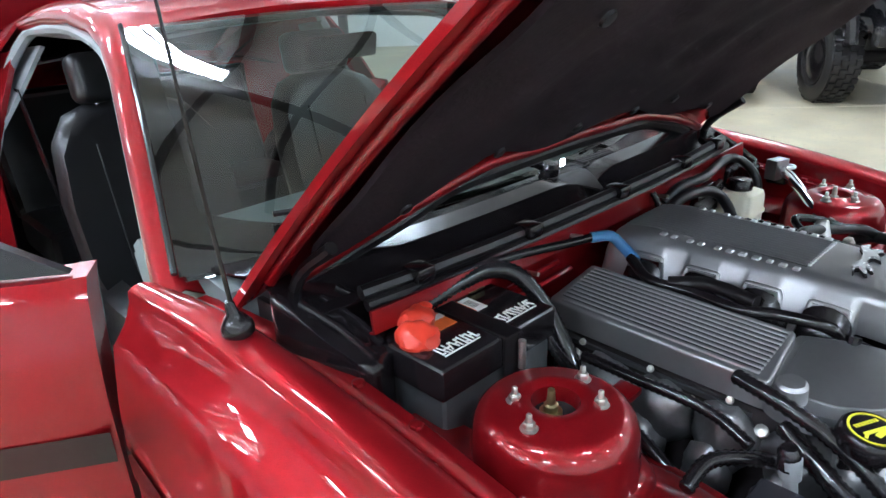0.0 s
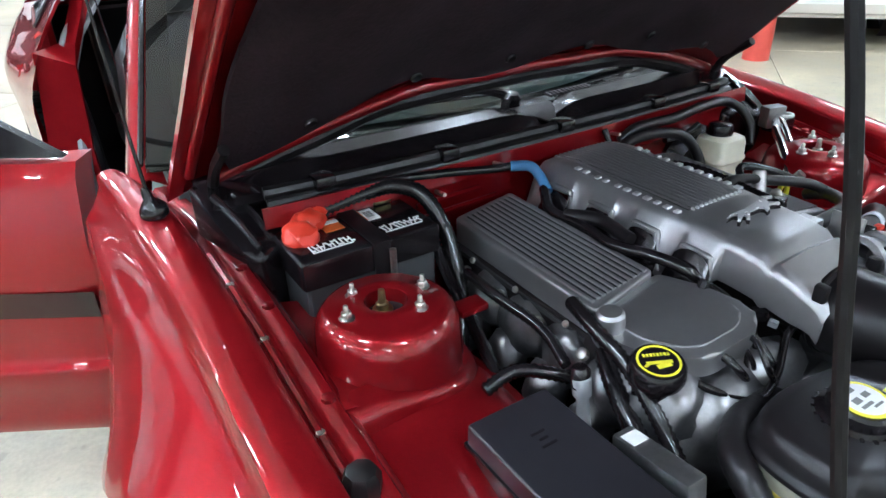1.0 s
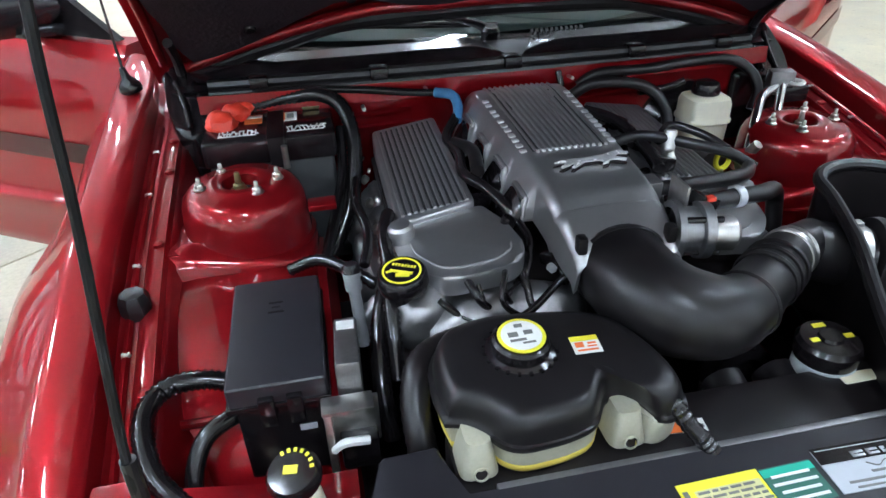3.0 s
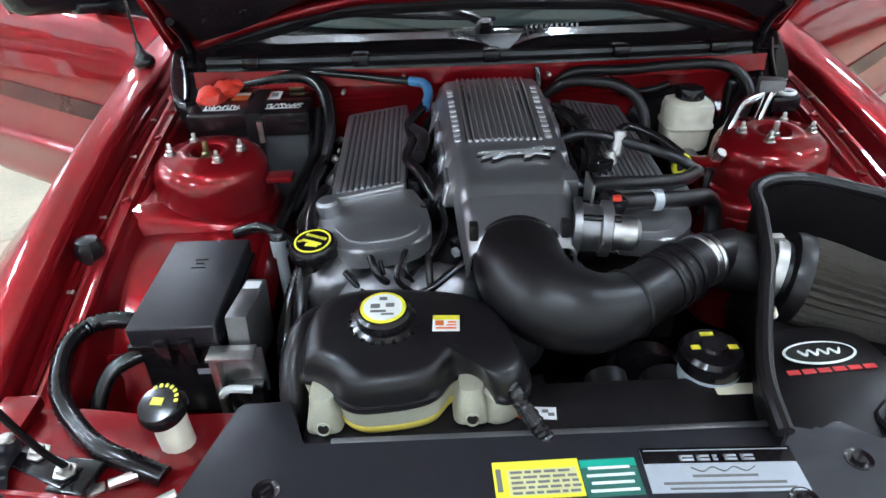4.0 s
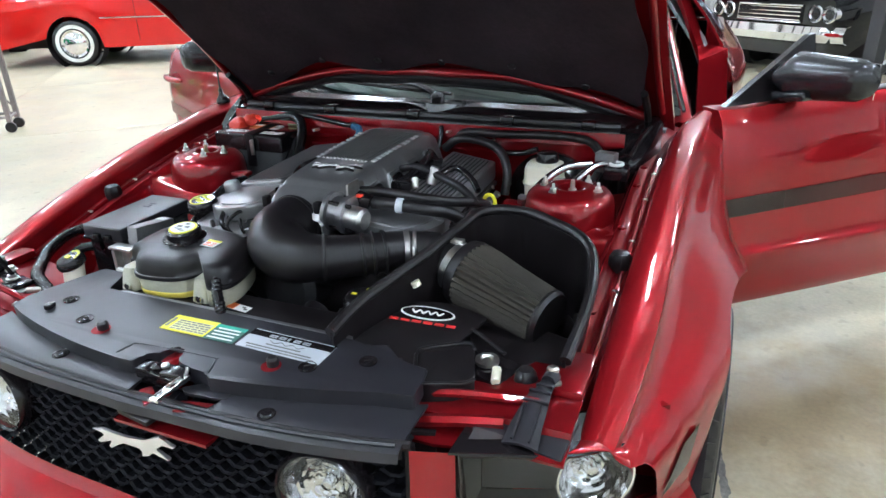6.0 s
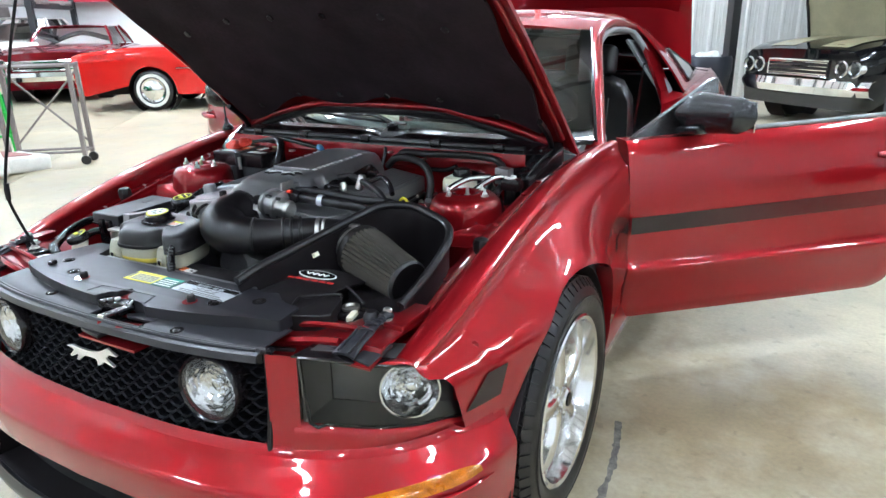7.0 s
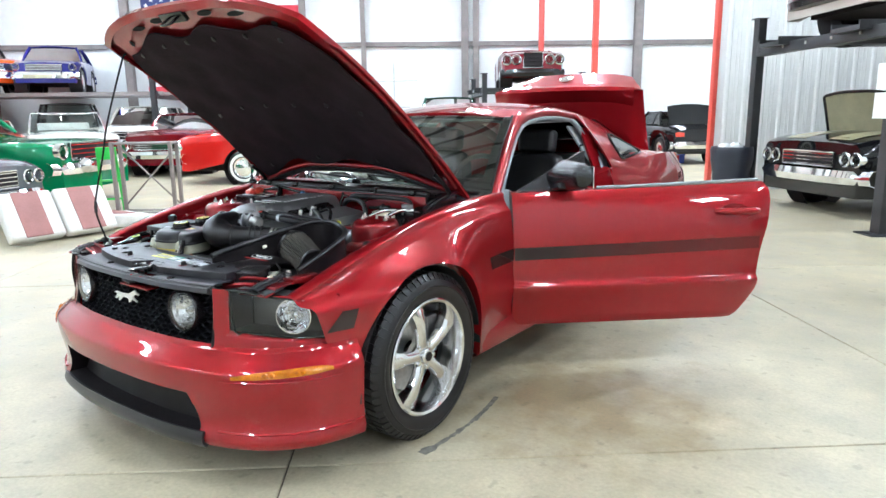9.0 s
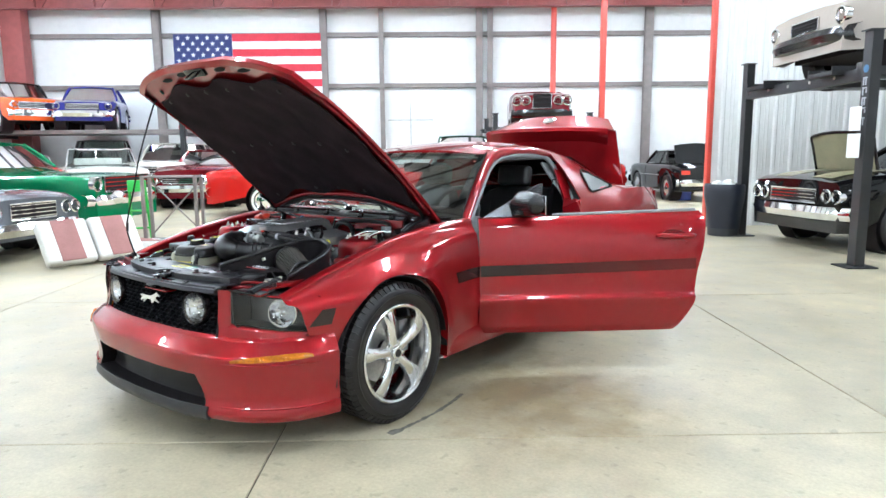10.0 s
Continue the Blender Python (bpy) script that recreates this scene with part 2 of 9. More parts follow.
DOOR_STRIPE = {1: fading_stripe("fading_stripe_vinyl", False), -1: fading_stripe("fading_stripe_vinyl_far", True)}
BLACK = surface("black_satin_plastic", (0.0098, 0.0078, 0.0088), 0.18, spec=0.5, rvar=0.02, var=0.05, big=4)
BLACK_FLAT = surface("black_matt_plastic", (0.0098, 0.0078, 0.0085), 0.36, spec=0.24)
COVER_GREY = surface("dark_grey_grained_plastic", (0.0155, 0.0143, 0.0178), 0.36, spec=0.48, rvar=0.02, var=0.06, big=4)
RUBBER = surface("black_rubber", (0.0095, 0.0078, 0.0084), 0.34, spec=0.42, bump=0.025, fine=200)
HOSE = surface("glossy_black_hose", (0.0095, 0.0078, 0.0085), 0.16, bump=0.015, fine=200)
DARK = surface("dark_underbody", (0.018, 0.014, 0.0145), 0.8, spec=0.2)
LINER = surface("black_felt_liner", (0.022, 0.014, 0.018), 0.95, bump=0.7, fine=120, spec=0.15, var=0.3)
ALLOY_GREY = surface("silver_grey_cover_paint", (0.40, 0.395, 0.40), 0.34, metal=0.85, bump=0.06, fine=900, var=0.05)
# darker copy of the cover silver: shade between ribs put into the colour
ALLOY_SHADE = surface("shaded_silver_gap", (0.085, 0.085, 0.09), 0.40, metal=0.7)
ALLOY = surface("cast_aluminium", (0.27, 0.265, 0.27), 0.36, metal=0.9, bump=0.2, fine=220, var=0.14, big=10, rvar=0.08)
STEEL = surface("bare_steel", (0.56, 0.55, 0.53), 0.35, metal=1.0, var=0.2)
ZINC = surface("zinc_plated", (0.62, 0.60, 0.55), 0.35, metal=1.0, var=0.25, big=40)
CHROME = surface("polished_chrome", (0.86, 0.86, 0.87), 0.05, metal=1.0, var=0.03, rvar=0.03)
POLISHED = surface("polished_wheel_alloy", (0.80, 0.80, 0.81), 0.14, metal=1.0, var=0.05)
BRIGHT = surface("satin_bright_metal", (0.88, 0.88, 0.89), 0.32, metal=0.85, var=0.04)
BRASS = surface("brass", (0.42, 0.34, 0.18), 0.4, metal=1.0, var=0.25, big=50)
WHITE_PLASTIC = surface("yellowed_white_plastic", (0.80, 0.74, 0.58), 0.4, sub=0.15, var=0.06)
CLEAR_TANK = surface("cloudy_tank_plastic", (0.42, 0.405, 0.31), 0.35, sub=0.2, var=0.08, big=14)
COOLANT = surface("yellow_coolant", (0.72, 0.58, 0.10), 0.35, sub=0.1)
YELLOW = surface("yellow_print", (0.82, 0.74, 0.04), 0.45, var=0.05)
GREEN_PRINT = surface("green_print", (0.02, 0.35, 0.24), 0.45, var=0.05)
WHITE_PRINT = surface("white_print", (0.80, 0.80, 0.78), 0.45, var=0.05)
GREY_PRINT = surface("grey_print", (0.16, 0.16, 0.15), 0.5, var=0.1)
SILVER_PRINT = surface("silver_label", (0.52, 0.54, 0.58), 0.4, metal=0.3, var=0.04)
ORANGE_PRINT = surface("orange_print", (0.75, 0.16, 0.03), 0.45)
RED_PRINT = surface("red_print", (0.60, 0.03, 0.03), 0.45)
RED_PLASTIC = surface("bright_red_plastic", (0.72, 0.05, 0.025), 0.36, sub=0.05)
BLUE = surface("blue_tape", (0.05, 0.16, 0.32), 0.5)
BLUE_DARK = surface("dark_blue_plastic", (0.02, 0.05, 0.30), 0.4)
LEATHER = surface("black_leather", (0.013, 0.012, 0.013), 0.33, bump=0.08, fine=90)
GREY_TRIM = surface("grey_vinyl_trim", (0.27, 0.275, 0.285), 0.5, bump=0.15, fine=300)
PLEATS = surface("dusty_filter_gauze", (0.028, 0.022, 0.015), 0.8, bump=0.6, fine=300, var=0.25, big=12)
AMBER = surface("amber_lens", (0.46, 0.125, 0.002), 0.12, coat=0.0, var=0.35, big=30, bump=0.4, fine=90)
HOSE_SATIN = surface("satin_black_rubber_duct", (0.0095, 0.008, 0.0088), 0.325, spec=0.36, rvar=0.02, var=0.05, big=4)
LAMP_GREY = surface("grey_lamp_housing", (0.085, 0.080, 0.078), 0.34, metal=0.4)
GRILLE_BLACK = surface("matt_black_grille", (0.0045, 0.0045, 0.006), 0.55, spec=0.09)
CLEAR = pane("clear_lens", (0.93, 0.94, 0.95))
WINDSCREEN = pane("windscreen_glass", (0.46, 0.55, 0.53), 1.85)
REAR_GLASS = pane("tinted_rear_glass", (0.10, 0.12, 0.115), 1.6)

# ---- the hall ----
def concrete():
    m, t, p = nodes_of("worn_concrete")
    co = t.nodes.new("ShaderNodeNewGeometry").outputs["Position"]
    big = noise_node(t, 0.55, 5, 0.6, coord=co)
    mid = noise_node(t, 3.1, 5, 0.65, coord=co)
    fine = noise_node(t, 60, 4, 0.6, coord=co)
    spot = noise_node(t, 14, 3, 0.5, coord=co)
    v = times(t, times(t, spread(t, big.outputs["Fac"], 0.68, 1.12), spread(t, mid.outputs["Fac"], 0.76, 1.12)), times(t, spread(t, fine.outputs["Fac"], 0.88, 1.08), spread(t, spot.outputs["Fac"], 0.80, 1.0, 0.30, 0.37)))
    info = t.nodes.new("ShaderNodeObjectInfo")
    v = times(t, v, spread(t, info.outputs["Random"], 0.95, 1.05, 0, 1))
    # brownish patch by the front wheel: floor staining plus the open door's shadow, painted in
    sep = t.nodes.new("ShaderNodeVectorMath")
    sep.operation = "SUBTRACT"
    sep.inputs[1].default_value = (1.25, 0.62, 0)
    t.links.new(co, sep.inputs[0])
    warp = noise_node(t, 2.6, 4, 0.7, coord=co)
    ln = t.nodes.new("ShaderNodeVectorMath")
    ln.operation = "LENGTH"
    t.links.new(sep.outputs[0], ln.inputs[0])
    ad = t.nodes.new("ShaderNodeMath")
    ad.operation = "ADD"
    t.links.new(ln.outputs["Value"], ad.inputs[0])
    t.links.new(spread(t, warp.outputs["Fac"], -0.45, 0.45), ad.inputs[1])
    stain_shade = spread(t, ad.outputs[0], 1.0, 0.0, 0.15, 0.75)
    base = tinted(t, (0.50, 0.436, 0.305), v)
    mix = t.nodes.new("ShaderNodeMix")
    mix.data_type, mix.blend_type = "RGBA", "MULTIPLY"
    mix.inputs[7].default_value = (0.72, 0.66, 0.55, 1)
    t.links.new(stain_shade, mix.inputs[0])
    t.links.new(base, mix.inputs[6])
    t.links.new(mix.outputs[2], p.inputs["Base Color"])
    t.links.new(times(t, spread(t, mid.outputs["Fac"], 0.30, 0.55), spread(t, fine.outputs["Fac"], 0.9, 1.1)), p.inputs["Roughness"])
    n = t.nodes.new("ShaderNodeBump")
    n.inputs["Strength"].default_value, n.inputs["Distance"].default_value = 0.25, 0.002
    t.links.new(fine.outputs["Fac"], n.inputs["Height"])
    t.links.new(n.outputs["Normal"], p.inputs["Normal"])
    return m


CONCRETE = concrete()
JOINT = surface("dark_joint_filler", (0.10, 0.085, 0.065), 0.9, var=0.3)
WALL_WHITE = surface("white_faced_insulation", (0.80, 0.80, 0.79), 0.6, var=0.03, bump=0.5, fine=6)
WALL_PANEL = surface("off_white_ribbed_steel", (0.84, 0.84, 0.83), 0.5, var=0.02)
GIRT = surface("brown_grey_steel", (0.20, 0.17, 0.16), 0.5, var=0.15)
MAROON = surface("maroon_primer_steel", (0.24, 0.055, 0.05), 0.5, var=0.12)
ORANGE_RED = surface("orange_red_painted_steel", (0.58, 0.07, 0.05), 0.4, var=0.08)
ROOF_STEEL = surface("dark_roof_steel", (0.085, 0.08, 0.078), 0.5, var=0.15)
LIFT_BLACK = surface("black_powder_coat", (0.018, 0.018, 0.020), 0.4, var=0.2)

U0, U1, V0, V1, TOP = -11.8, 14.0, -11.0, 17.0, 6.6
PART_U, PART_V = 5.6, 7.55     # where the partition begins, and its line
TURN = pose(0, 0, 0, 0, 0, 39.0)


def placed(name, bm, material, label, category="", sharp=35, kind="structure", parent=None):
    """A piece of the hall, given along the hall's axes."""
    ob = part(name, moved(bm, TURN), material, parent, sharp=sharp)
    return tagged(ob, label, category, "", kind)


floor = placed("floor", box(mesh(), ((U0 + U1) / 2, (V0 + V1) / 2, -0.057), (U1 - U0, V1 - V0, 0.1)), JOINT, "dark joints under a slab floor of worn concrete", "floor")


def wall(name, a, b, z0, z1, material, label, thick=0.2):
    (u0, v0), (u1, v1) = a, b
    du, dv = u1 - u0, v1 - v0
    L = math.hypot(du, dv)
    bm = box(mesh(), (0, 0, (z0 + z1) / 2), (L, thick, z1 - z0), m=Matrix.Translation(((u0 + u1) / 2, (v0 + v1) / 2, 0)) @ Matrix.Rotation(math.atan2(dv, du), 4, "Z"))
    return placed(name, bm, material, label, "wall")


wall_north = wall("wall_north", (U0, V1 + 0.1), (U1, V1 + 0.1), -0.1, TOP, WALL_WHITE, "tall white insulated hall wall behind brown girts")
wall_west = wall("wall_west", (U0 - 0.1, V0), (U0 - 0.1, V1), -0.1, TOP, WALL_WHITE, "white insulated hall wall with brown girts")
wall_south = wall("wall_south", (U0, V0 - 0.1), (U1, V0 - 0.1), -0.1, TOP, WALL_WHITE, "plain white insulated hall wall")
wall_east = wall("wall_east", (U1 + 0.1, V0), (U1 + 0.1, V1), -0.1, TOP, WALL_WHITE, "plain white insulated hall wall")


def partition():
    """Ribbed steel sheeting, with a rib every 0.3 m."""
    bm = box(mesh(), ((PART_U + U1) / 2, PART_V + 0.09, TOP / 2), (U1 - PART_U, 0.12, TOP))
    u = PART_U + 0.12
    while u < U1 - 0.1:
        poly = [(u, PART_V + 0.031), (u + 0.025, PART_V + 0.012), (u + 0.065, PART_V + 0.012), (u + 0.09, PART_V + 0.031)]
        prism(bm, poly, 0, TOP)
        for du in (0.15, 0.21):
            prism(bm, [(u + du, PART_V + 0.031), (u + du + 0.01, PART_V + 0.023), (u + du + 0.02, PART_V + 0.031)], 0, TOP)
        u += 0.3
    return placed("wall_partition", bm, WALL_PANEL, "off-white ribbed steel partition wall", "wall")


partition()
placed("trim_partition_post", box(mesh(), (PART_U - 0.035, PART_V + 0.06, TOP / 2), (0.07, 0.12, TOP), bev=0.006), ORANGE_RED, "orange-red steel post at the partition's end", "post")


def ceiling():
    bm = box(mesh(), ((U0 + U1) / 2, (V0 + V1) / 2, TOP + 0.06), (U1 - U0 + 0.4, V1 - V0 + 0.4, 0.1))
    return placed("ceiling", bm, WALL_WHITE, "white insulated hall ceiling", "ceiling")


ceiling()
v = V0 + 1.0
while v < V1:
    placed("trim_purlin", box(mesh(), ((U0 + U1) / 2, v, TOP - 0.10), (U1 - U0, 0.10, 0.22)), ROOF_STEEL, "dark steel roof purlin", "purlin")
    v += 1.3
for u in (-7.3, -2.4, 2.4, 7.4, 12.0):
    bm = box(mesh(), (u, (V0 + V1) / 2, TOP - 0.45), (0.26, V1 - V0, 0.02))
    box(bm, (u, (V0 + V1) / 2, TOP - 0.325), (0.02, V1 - V0, 0.24))
    placed("trim_rafter", bm, ROOF_STEEL, "dark steel roof rafter", "rafter")
for z in (3.3, 4.8):
    placed("trim_girt", box(mesh(), ((U0 + U1) / 2, V1 - 0.06, z), (U1 - U0, 0.11, 0.13)), GIRT, "brown-grey horizontal wall girt", "girt")
    placed("trim_girt", box(mesh(), (U0 + 0.06, (V0 + V1) / 2, z), (0.11, V1 - V0, 0.13)), GIRT, "brown-grey horizontal wall girt", "girt")
for u, w in ((-7.3, 0.22), (-2.36, 0.2), (-0.64, 0.13), (2.3, 0.2), (2.62, 0.16), (7.4, 0.24)):
    bm = box(mesh(), (u, V1 - 0.14, TOP / 2), (w, 0.015, TOP))
    box(bm, (u, V1 - 0.30, TOP / 2), (w, 0.015, TOP))
    box(bm, (u, V1 - 0.22, TOP / 2), (0.02, 0.16, TOP))
    placed("trim_column", bm, GIRT, "brown-grey steel wall column", "column")
placed("trim_column", box(mesh(), (-11.3, V1 - 0.5, TOP / 2), (0.62, 0.4, TOP), bev=0.01), MAROON, "broad maroon steel frame column", "column")


def truss():
    """A deep maroon beam with stiffeners across the far bay."""
    bm = box(mesh(), (1.1, V1 - 0.7, 6.05), (U1 - U0, 0.03, 1.1))
    box(bm, (1.1, V1 - 0.7, 5.47), (U1 - U0, 0.28, 0.03))
    u = -10.5
    while u < U1:
        box(bm, (u, V1 - 0.78, 6.0), (0.02, 0.13, 1.0))
        box(bm, (u + 0.5, V1 - 0.74, 6.0), (0.05, 0.05, 1.3), rot=(0, 35, 0))
        u += 1.7
    placed("trim_truss", bm, MAROON, "deep maroon steel roof beam with stiffeners", "beam")


truss()
placed("trim_pipe", rod(mesh(), (4.5, V1 - 0.4, 0), (4.5, V1 - 0.4, 5.5), 0.085), ORANGE_RED, "slim orange-red standing pipe", "pipe")
placed("trim_post", box(mesh(), (4.98, 12.6, TOP / 2), (0.13, 0.13, TOP), bev=0.01), ORANGE_RED, "orange-red painted roof post", "post")

# the lamps of the hall, and the unseen far rows added to brighten the wall
TUBE = surface("lamp_diffuser", (0.84, 0.935, 1.0), 0.5, glow=1.0, var=0.01)
TUBE.node_tree.nodes["Principled BSDF"].inputs["Emission Strength"].default_value = LAMP
HOUSING = surface("white_lamp_housing", (0.75, 0.75, 0.75), 0.4)


def ceiling_light():
    e = thing("ceiling_light", "bright long white ceiling light under the roof", "ceiling light", "ceiling lights")
    bm = box(mesh(), (0, 0, 0.06), (1.3, 0.10, 0.07), bev=0.01)
    for x in (-0.62, 0.62):
        box(bm, (x, 0, 0.01), (0.05, 0.36, 0.05), bev=0.006)
    part("housing", bm, HOUSING, e)
    for y in (-0.11, 0.0, 0.11):
        part("diffuser", rod(mesh(), (-0.6, y, 0.0), (0.6, y, 0.0), 0.036, n=16), TUBE, e)
    return e


first = None
for u, v in LAMP_PLACES:
    m = TURN @ pose(u, v, 5.85, 0, 0, 90)
    if first is None:
        first = ceiling_light()
        first.matrix_basis = m
    else:
        copy_thing(first, m)
    bm = mesh()
    for dv in (-0.5, 0.5):
        rod(bm, (u, v + dv, 5.93), (u, v + dv, TOP + 0.01), 0.006, n=6)
    placed("trim_lamp_rod", bm, GIRT, "thin rods that hang a ceiling light", "rod")

# ---- the red coupe: x to its left flank, y to its tail, the front axle over the origin ----
coupe = thing("sports_coupe", "red metallic sports coupe with hood, doors and trunk open", "car")
HUB = 0.338
ARCH = 0.388

# character lines of the front fender, as (y, x, z)
GAP = [(-0.56, 0.704, 0.700), (-0.30, 0.710, 0.780), (0.0, 0.719, 0.850), (0.28, 0.723, 0.897), (0.57, 0.738, 0.922), (0.74, 0.775, 0.930)]
CROWN = [(-0.56, 0.752, 0.692), (-0.46, 0.770, 0.726), (-0.30, 0.783, 0.778), (-0.15, 0.784, 0.818), (0.0, 0.784, 0.856), (0.28, 0.787, 0.902), (0.57, 0.803, 0.928), (0.74, 0.815, 0.930)]
SHOULDER = [(-0.56, 0.784, 0.666), (-0.476, 0.801, 0.674), (-0.386, 0.813, 0.694), (-0.28, 0.820, 0.727), (-0.16, 0.818, 0.760), (0.0, 0.818, 0.798), (0.15, 0.830, 0.818), (0.28, 0.846, 0.830), (0.42, 0.858, 0.840), (0.57, 0.862, 0.845), (0.74, 0.858, 0.845)]
FLANK = [(-0.56, 0.800), (-0.46, 0.842), (-0.40, 0.862), (-0.30, 0.892), (-0.22, 0.912), (-0.14, 0.930), (0.0, 0.944), (0.22, 0.930), (0.42, 0.900), (0.57, 0.884), (0.74, 0.876)]


def soft(keys, y):
    """The line's value, evened out along the car."""
    total, out = 0.0, None
    for d in (-0.12, -0.08, -0.04, 0.0, 0.04, 0.08, 0.12):
        w = math.exp(-(d / 0.075) ** 2)
        v = ramp(keys, min(max(y + d, keys[0][0]), keys[-1][0]))
        out = [w * a for a in v] if out is None else [o + w * a for o, a in zip(out, v)]
        total += w
    k = min(1.0, (y - keys[0][0]) / 0.10, (keys[-1][0] - y) / 0.10)
    return [a + (o / total - a) * max(0.0, k) for o, a in zip(out, ramp(keys, y))]


def side_x(y, z):
    """How far the front flank stands out at a height."""
    s, zs = soft(SHOULDER, y)
    f = soft(FLANK, y)[0]
    if z > 0.62:
        k = (zs - z) / max(zs - 0.62, 0.01)
        return s + (f - s) * math.sin(min(max(k * 1.25, 0), 1) * math.pi / 2)
    d = 0.62 - z
    bulge = 0.012 * math.exp(-((z - 0.47) / 0.05) ** 2) * min(max((y - 0.40) / 0.2, 0), 1)
    return f + bulge - 0.10 * d * d - 0.02 * d


def low_edge(y):
    if abs(y) < ARCH:
        return HUB + math.sqrt(ARCH ** 2 - y * y)
    return 0.524 if y < 0 else 0.215


def fender_top(y):
    """The upper skin across: flat to a crease, then down a hollow flank to the shoulder."""
    g, c, s = (Vector((v[0], y, v[1])) for v in (ramp(GAP, y), soft(CROWN, y), soft(SHOULDER, y)))
    up = Vector((0, 0, 1))
    rim = g + Vector((0.004, 0, -0.004))
    pts = [g - up * 0.022, g - up * 0.010, rim]
    pts += [rim.lerp(c, k) + up * 0.006 * math.sin(math.pi * k) for k in (0.2, 0.4, 0.6, 0.8, 0.91)]
    pts += [c - up * 0.001, c + Vector((0.005, 0, -0.0045))]
    pts += [c.lerp(s, k) - Vector((0.006, 0, 0.004)) * math.sin(math.pi * k) for k in (0.25, 0.45, 0.65, 0.85)] + [s]
    return pts


def lamp_edge(z):
    """How far back the headlamp reaches into the fender at a height."""
    return ramp([(0.524, -0.488), (0.545, -0.494), (0.611, -0.512), (0.652, -0.526), (0.675, -0.55), (0.70, -0.60)], z)[0]


def fender(side):
    ys = [-0.56, -0.52, -0.48, -0.44, -0.41] + [-ARCH * math.cos(math.pi * k / 36) for k in range(1, 36)] + [0.405, 0.44, 0.48, 0.53, 0.58, 0.63, 0.68, 0.725]
    rows = []
    for y in ys:
        s = soft(SHOULDER, y)
        top = fender_top(y)
        lo = low_edge(y)
        line = [tuple(p) for p in top]
        for k in range(1, 15):
            z = s[1] + (lo - s[1]) * k / 14
            flare = ramp([(-0.20, 0.006), (0.20, 0.016)], y)[0] * math.exp(-((math.hypot(y, z - HUB) - ARCH) / 0.045) ** 2) if y < 0.45 else 0
            yy = y
            if y < -0.41:
                e = max(-0.56, lamp_edge(z))
                yy = e + (y + 0.56) / 0.15 * (-0.41 - e)
            line.append((side_x(yy, z) + flare, yy, z))
        x, y, z = line[-1]
        line += [(x - 0.012, y, z - 0.002), (x - 0.05, y, z + 0.004)]
        rows.append(line)
    bm = sheet(mesh(), rows)
    return part("front_fender", flipped(bm, side), RED, coupe, sharp=50)


fenders = {s: fender(s) for s in (1, -1)}


def liner(side):
    """The dark wheel house."""
    rows = []
    for k in range(19):
        a = math.pi * k / 18 - 0.18 + 0.36 * k / 18 * 0
        rows.append([(x, -0.40 * math.cos(math.pi * k / 18), HUB - 0.06 + 0.44 * math.sin(math.pi * k / 18)) for x in (0.60, 0.70, 0.80, 0.895)])
    return part("wheel_house", flipped(sheet(mesh(), rows, 0.004), side), DARK, coupe)


for s in (1, -1):
    liner(s)

# ---- front bumper ----
PLAN = spline([(0, -0.850, 0), (0.30, -0.836, 0), (0.55, -0.786, 0), (0.72, -0.705, 0), (0.839, -0.585, 0), (0.887, -0.475, 0), (0.905, -0.385, 0)], 8)
SET_BACK = [(0.165, 0.020), (0.180, 0.006), (0.205, 0.004), (0.235, 0.016), (0.27, 0.022), (0.33, 0.014), (0.38, 0.005), (0.43, 0.0), (0.447, 0.001), (0.455, 0.006), (0.466, 0.019), (0.490, 0.047), (0.510, 0.072), (0.54, 0.083), (0.60, 0.090), (0.73, 0.100)]


def nose(s, z, out=0.0):
    """A point of the bumper: s from the middle (0) to the wheel (1), at a height."""
    n = len(PLAN) - 1
    i = min(int(s * n), n - 1)
    k = s * n - i
    p = PLAN[i].lerp(PLAN[i + 1], k)
    d = (PLAN[min(i + 1, n)] - PLAN[max(i - 1, 0)]).normalized()
    inn = Vector((-d.y, d.x, 0))
    back = ramp(SET_BACK, z)[0] * (1 - 0.55 * max(0, (s - 0.75) / 0.25)) - out
    q = p + inn * back
    return Vector((q.x, q.y, z))


def s_at(x, z):
    """Where along the bumper it has that x."""
    a, b = 0.0, 1.0
    for _ in range(30):
        m = (a + b) / 2
        a, b = (m, b) if nose(m, z).x < x else (a, m)
    return (a + b) / 2


def band(bm, s0, s1, z0, z1, n, m, out=0.0):
    sheet(bm, [[nose(s, z, out) for s in steps(s0, s1, n)] for z in steps(z0, z1, m)])


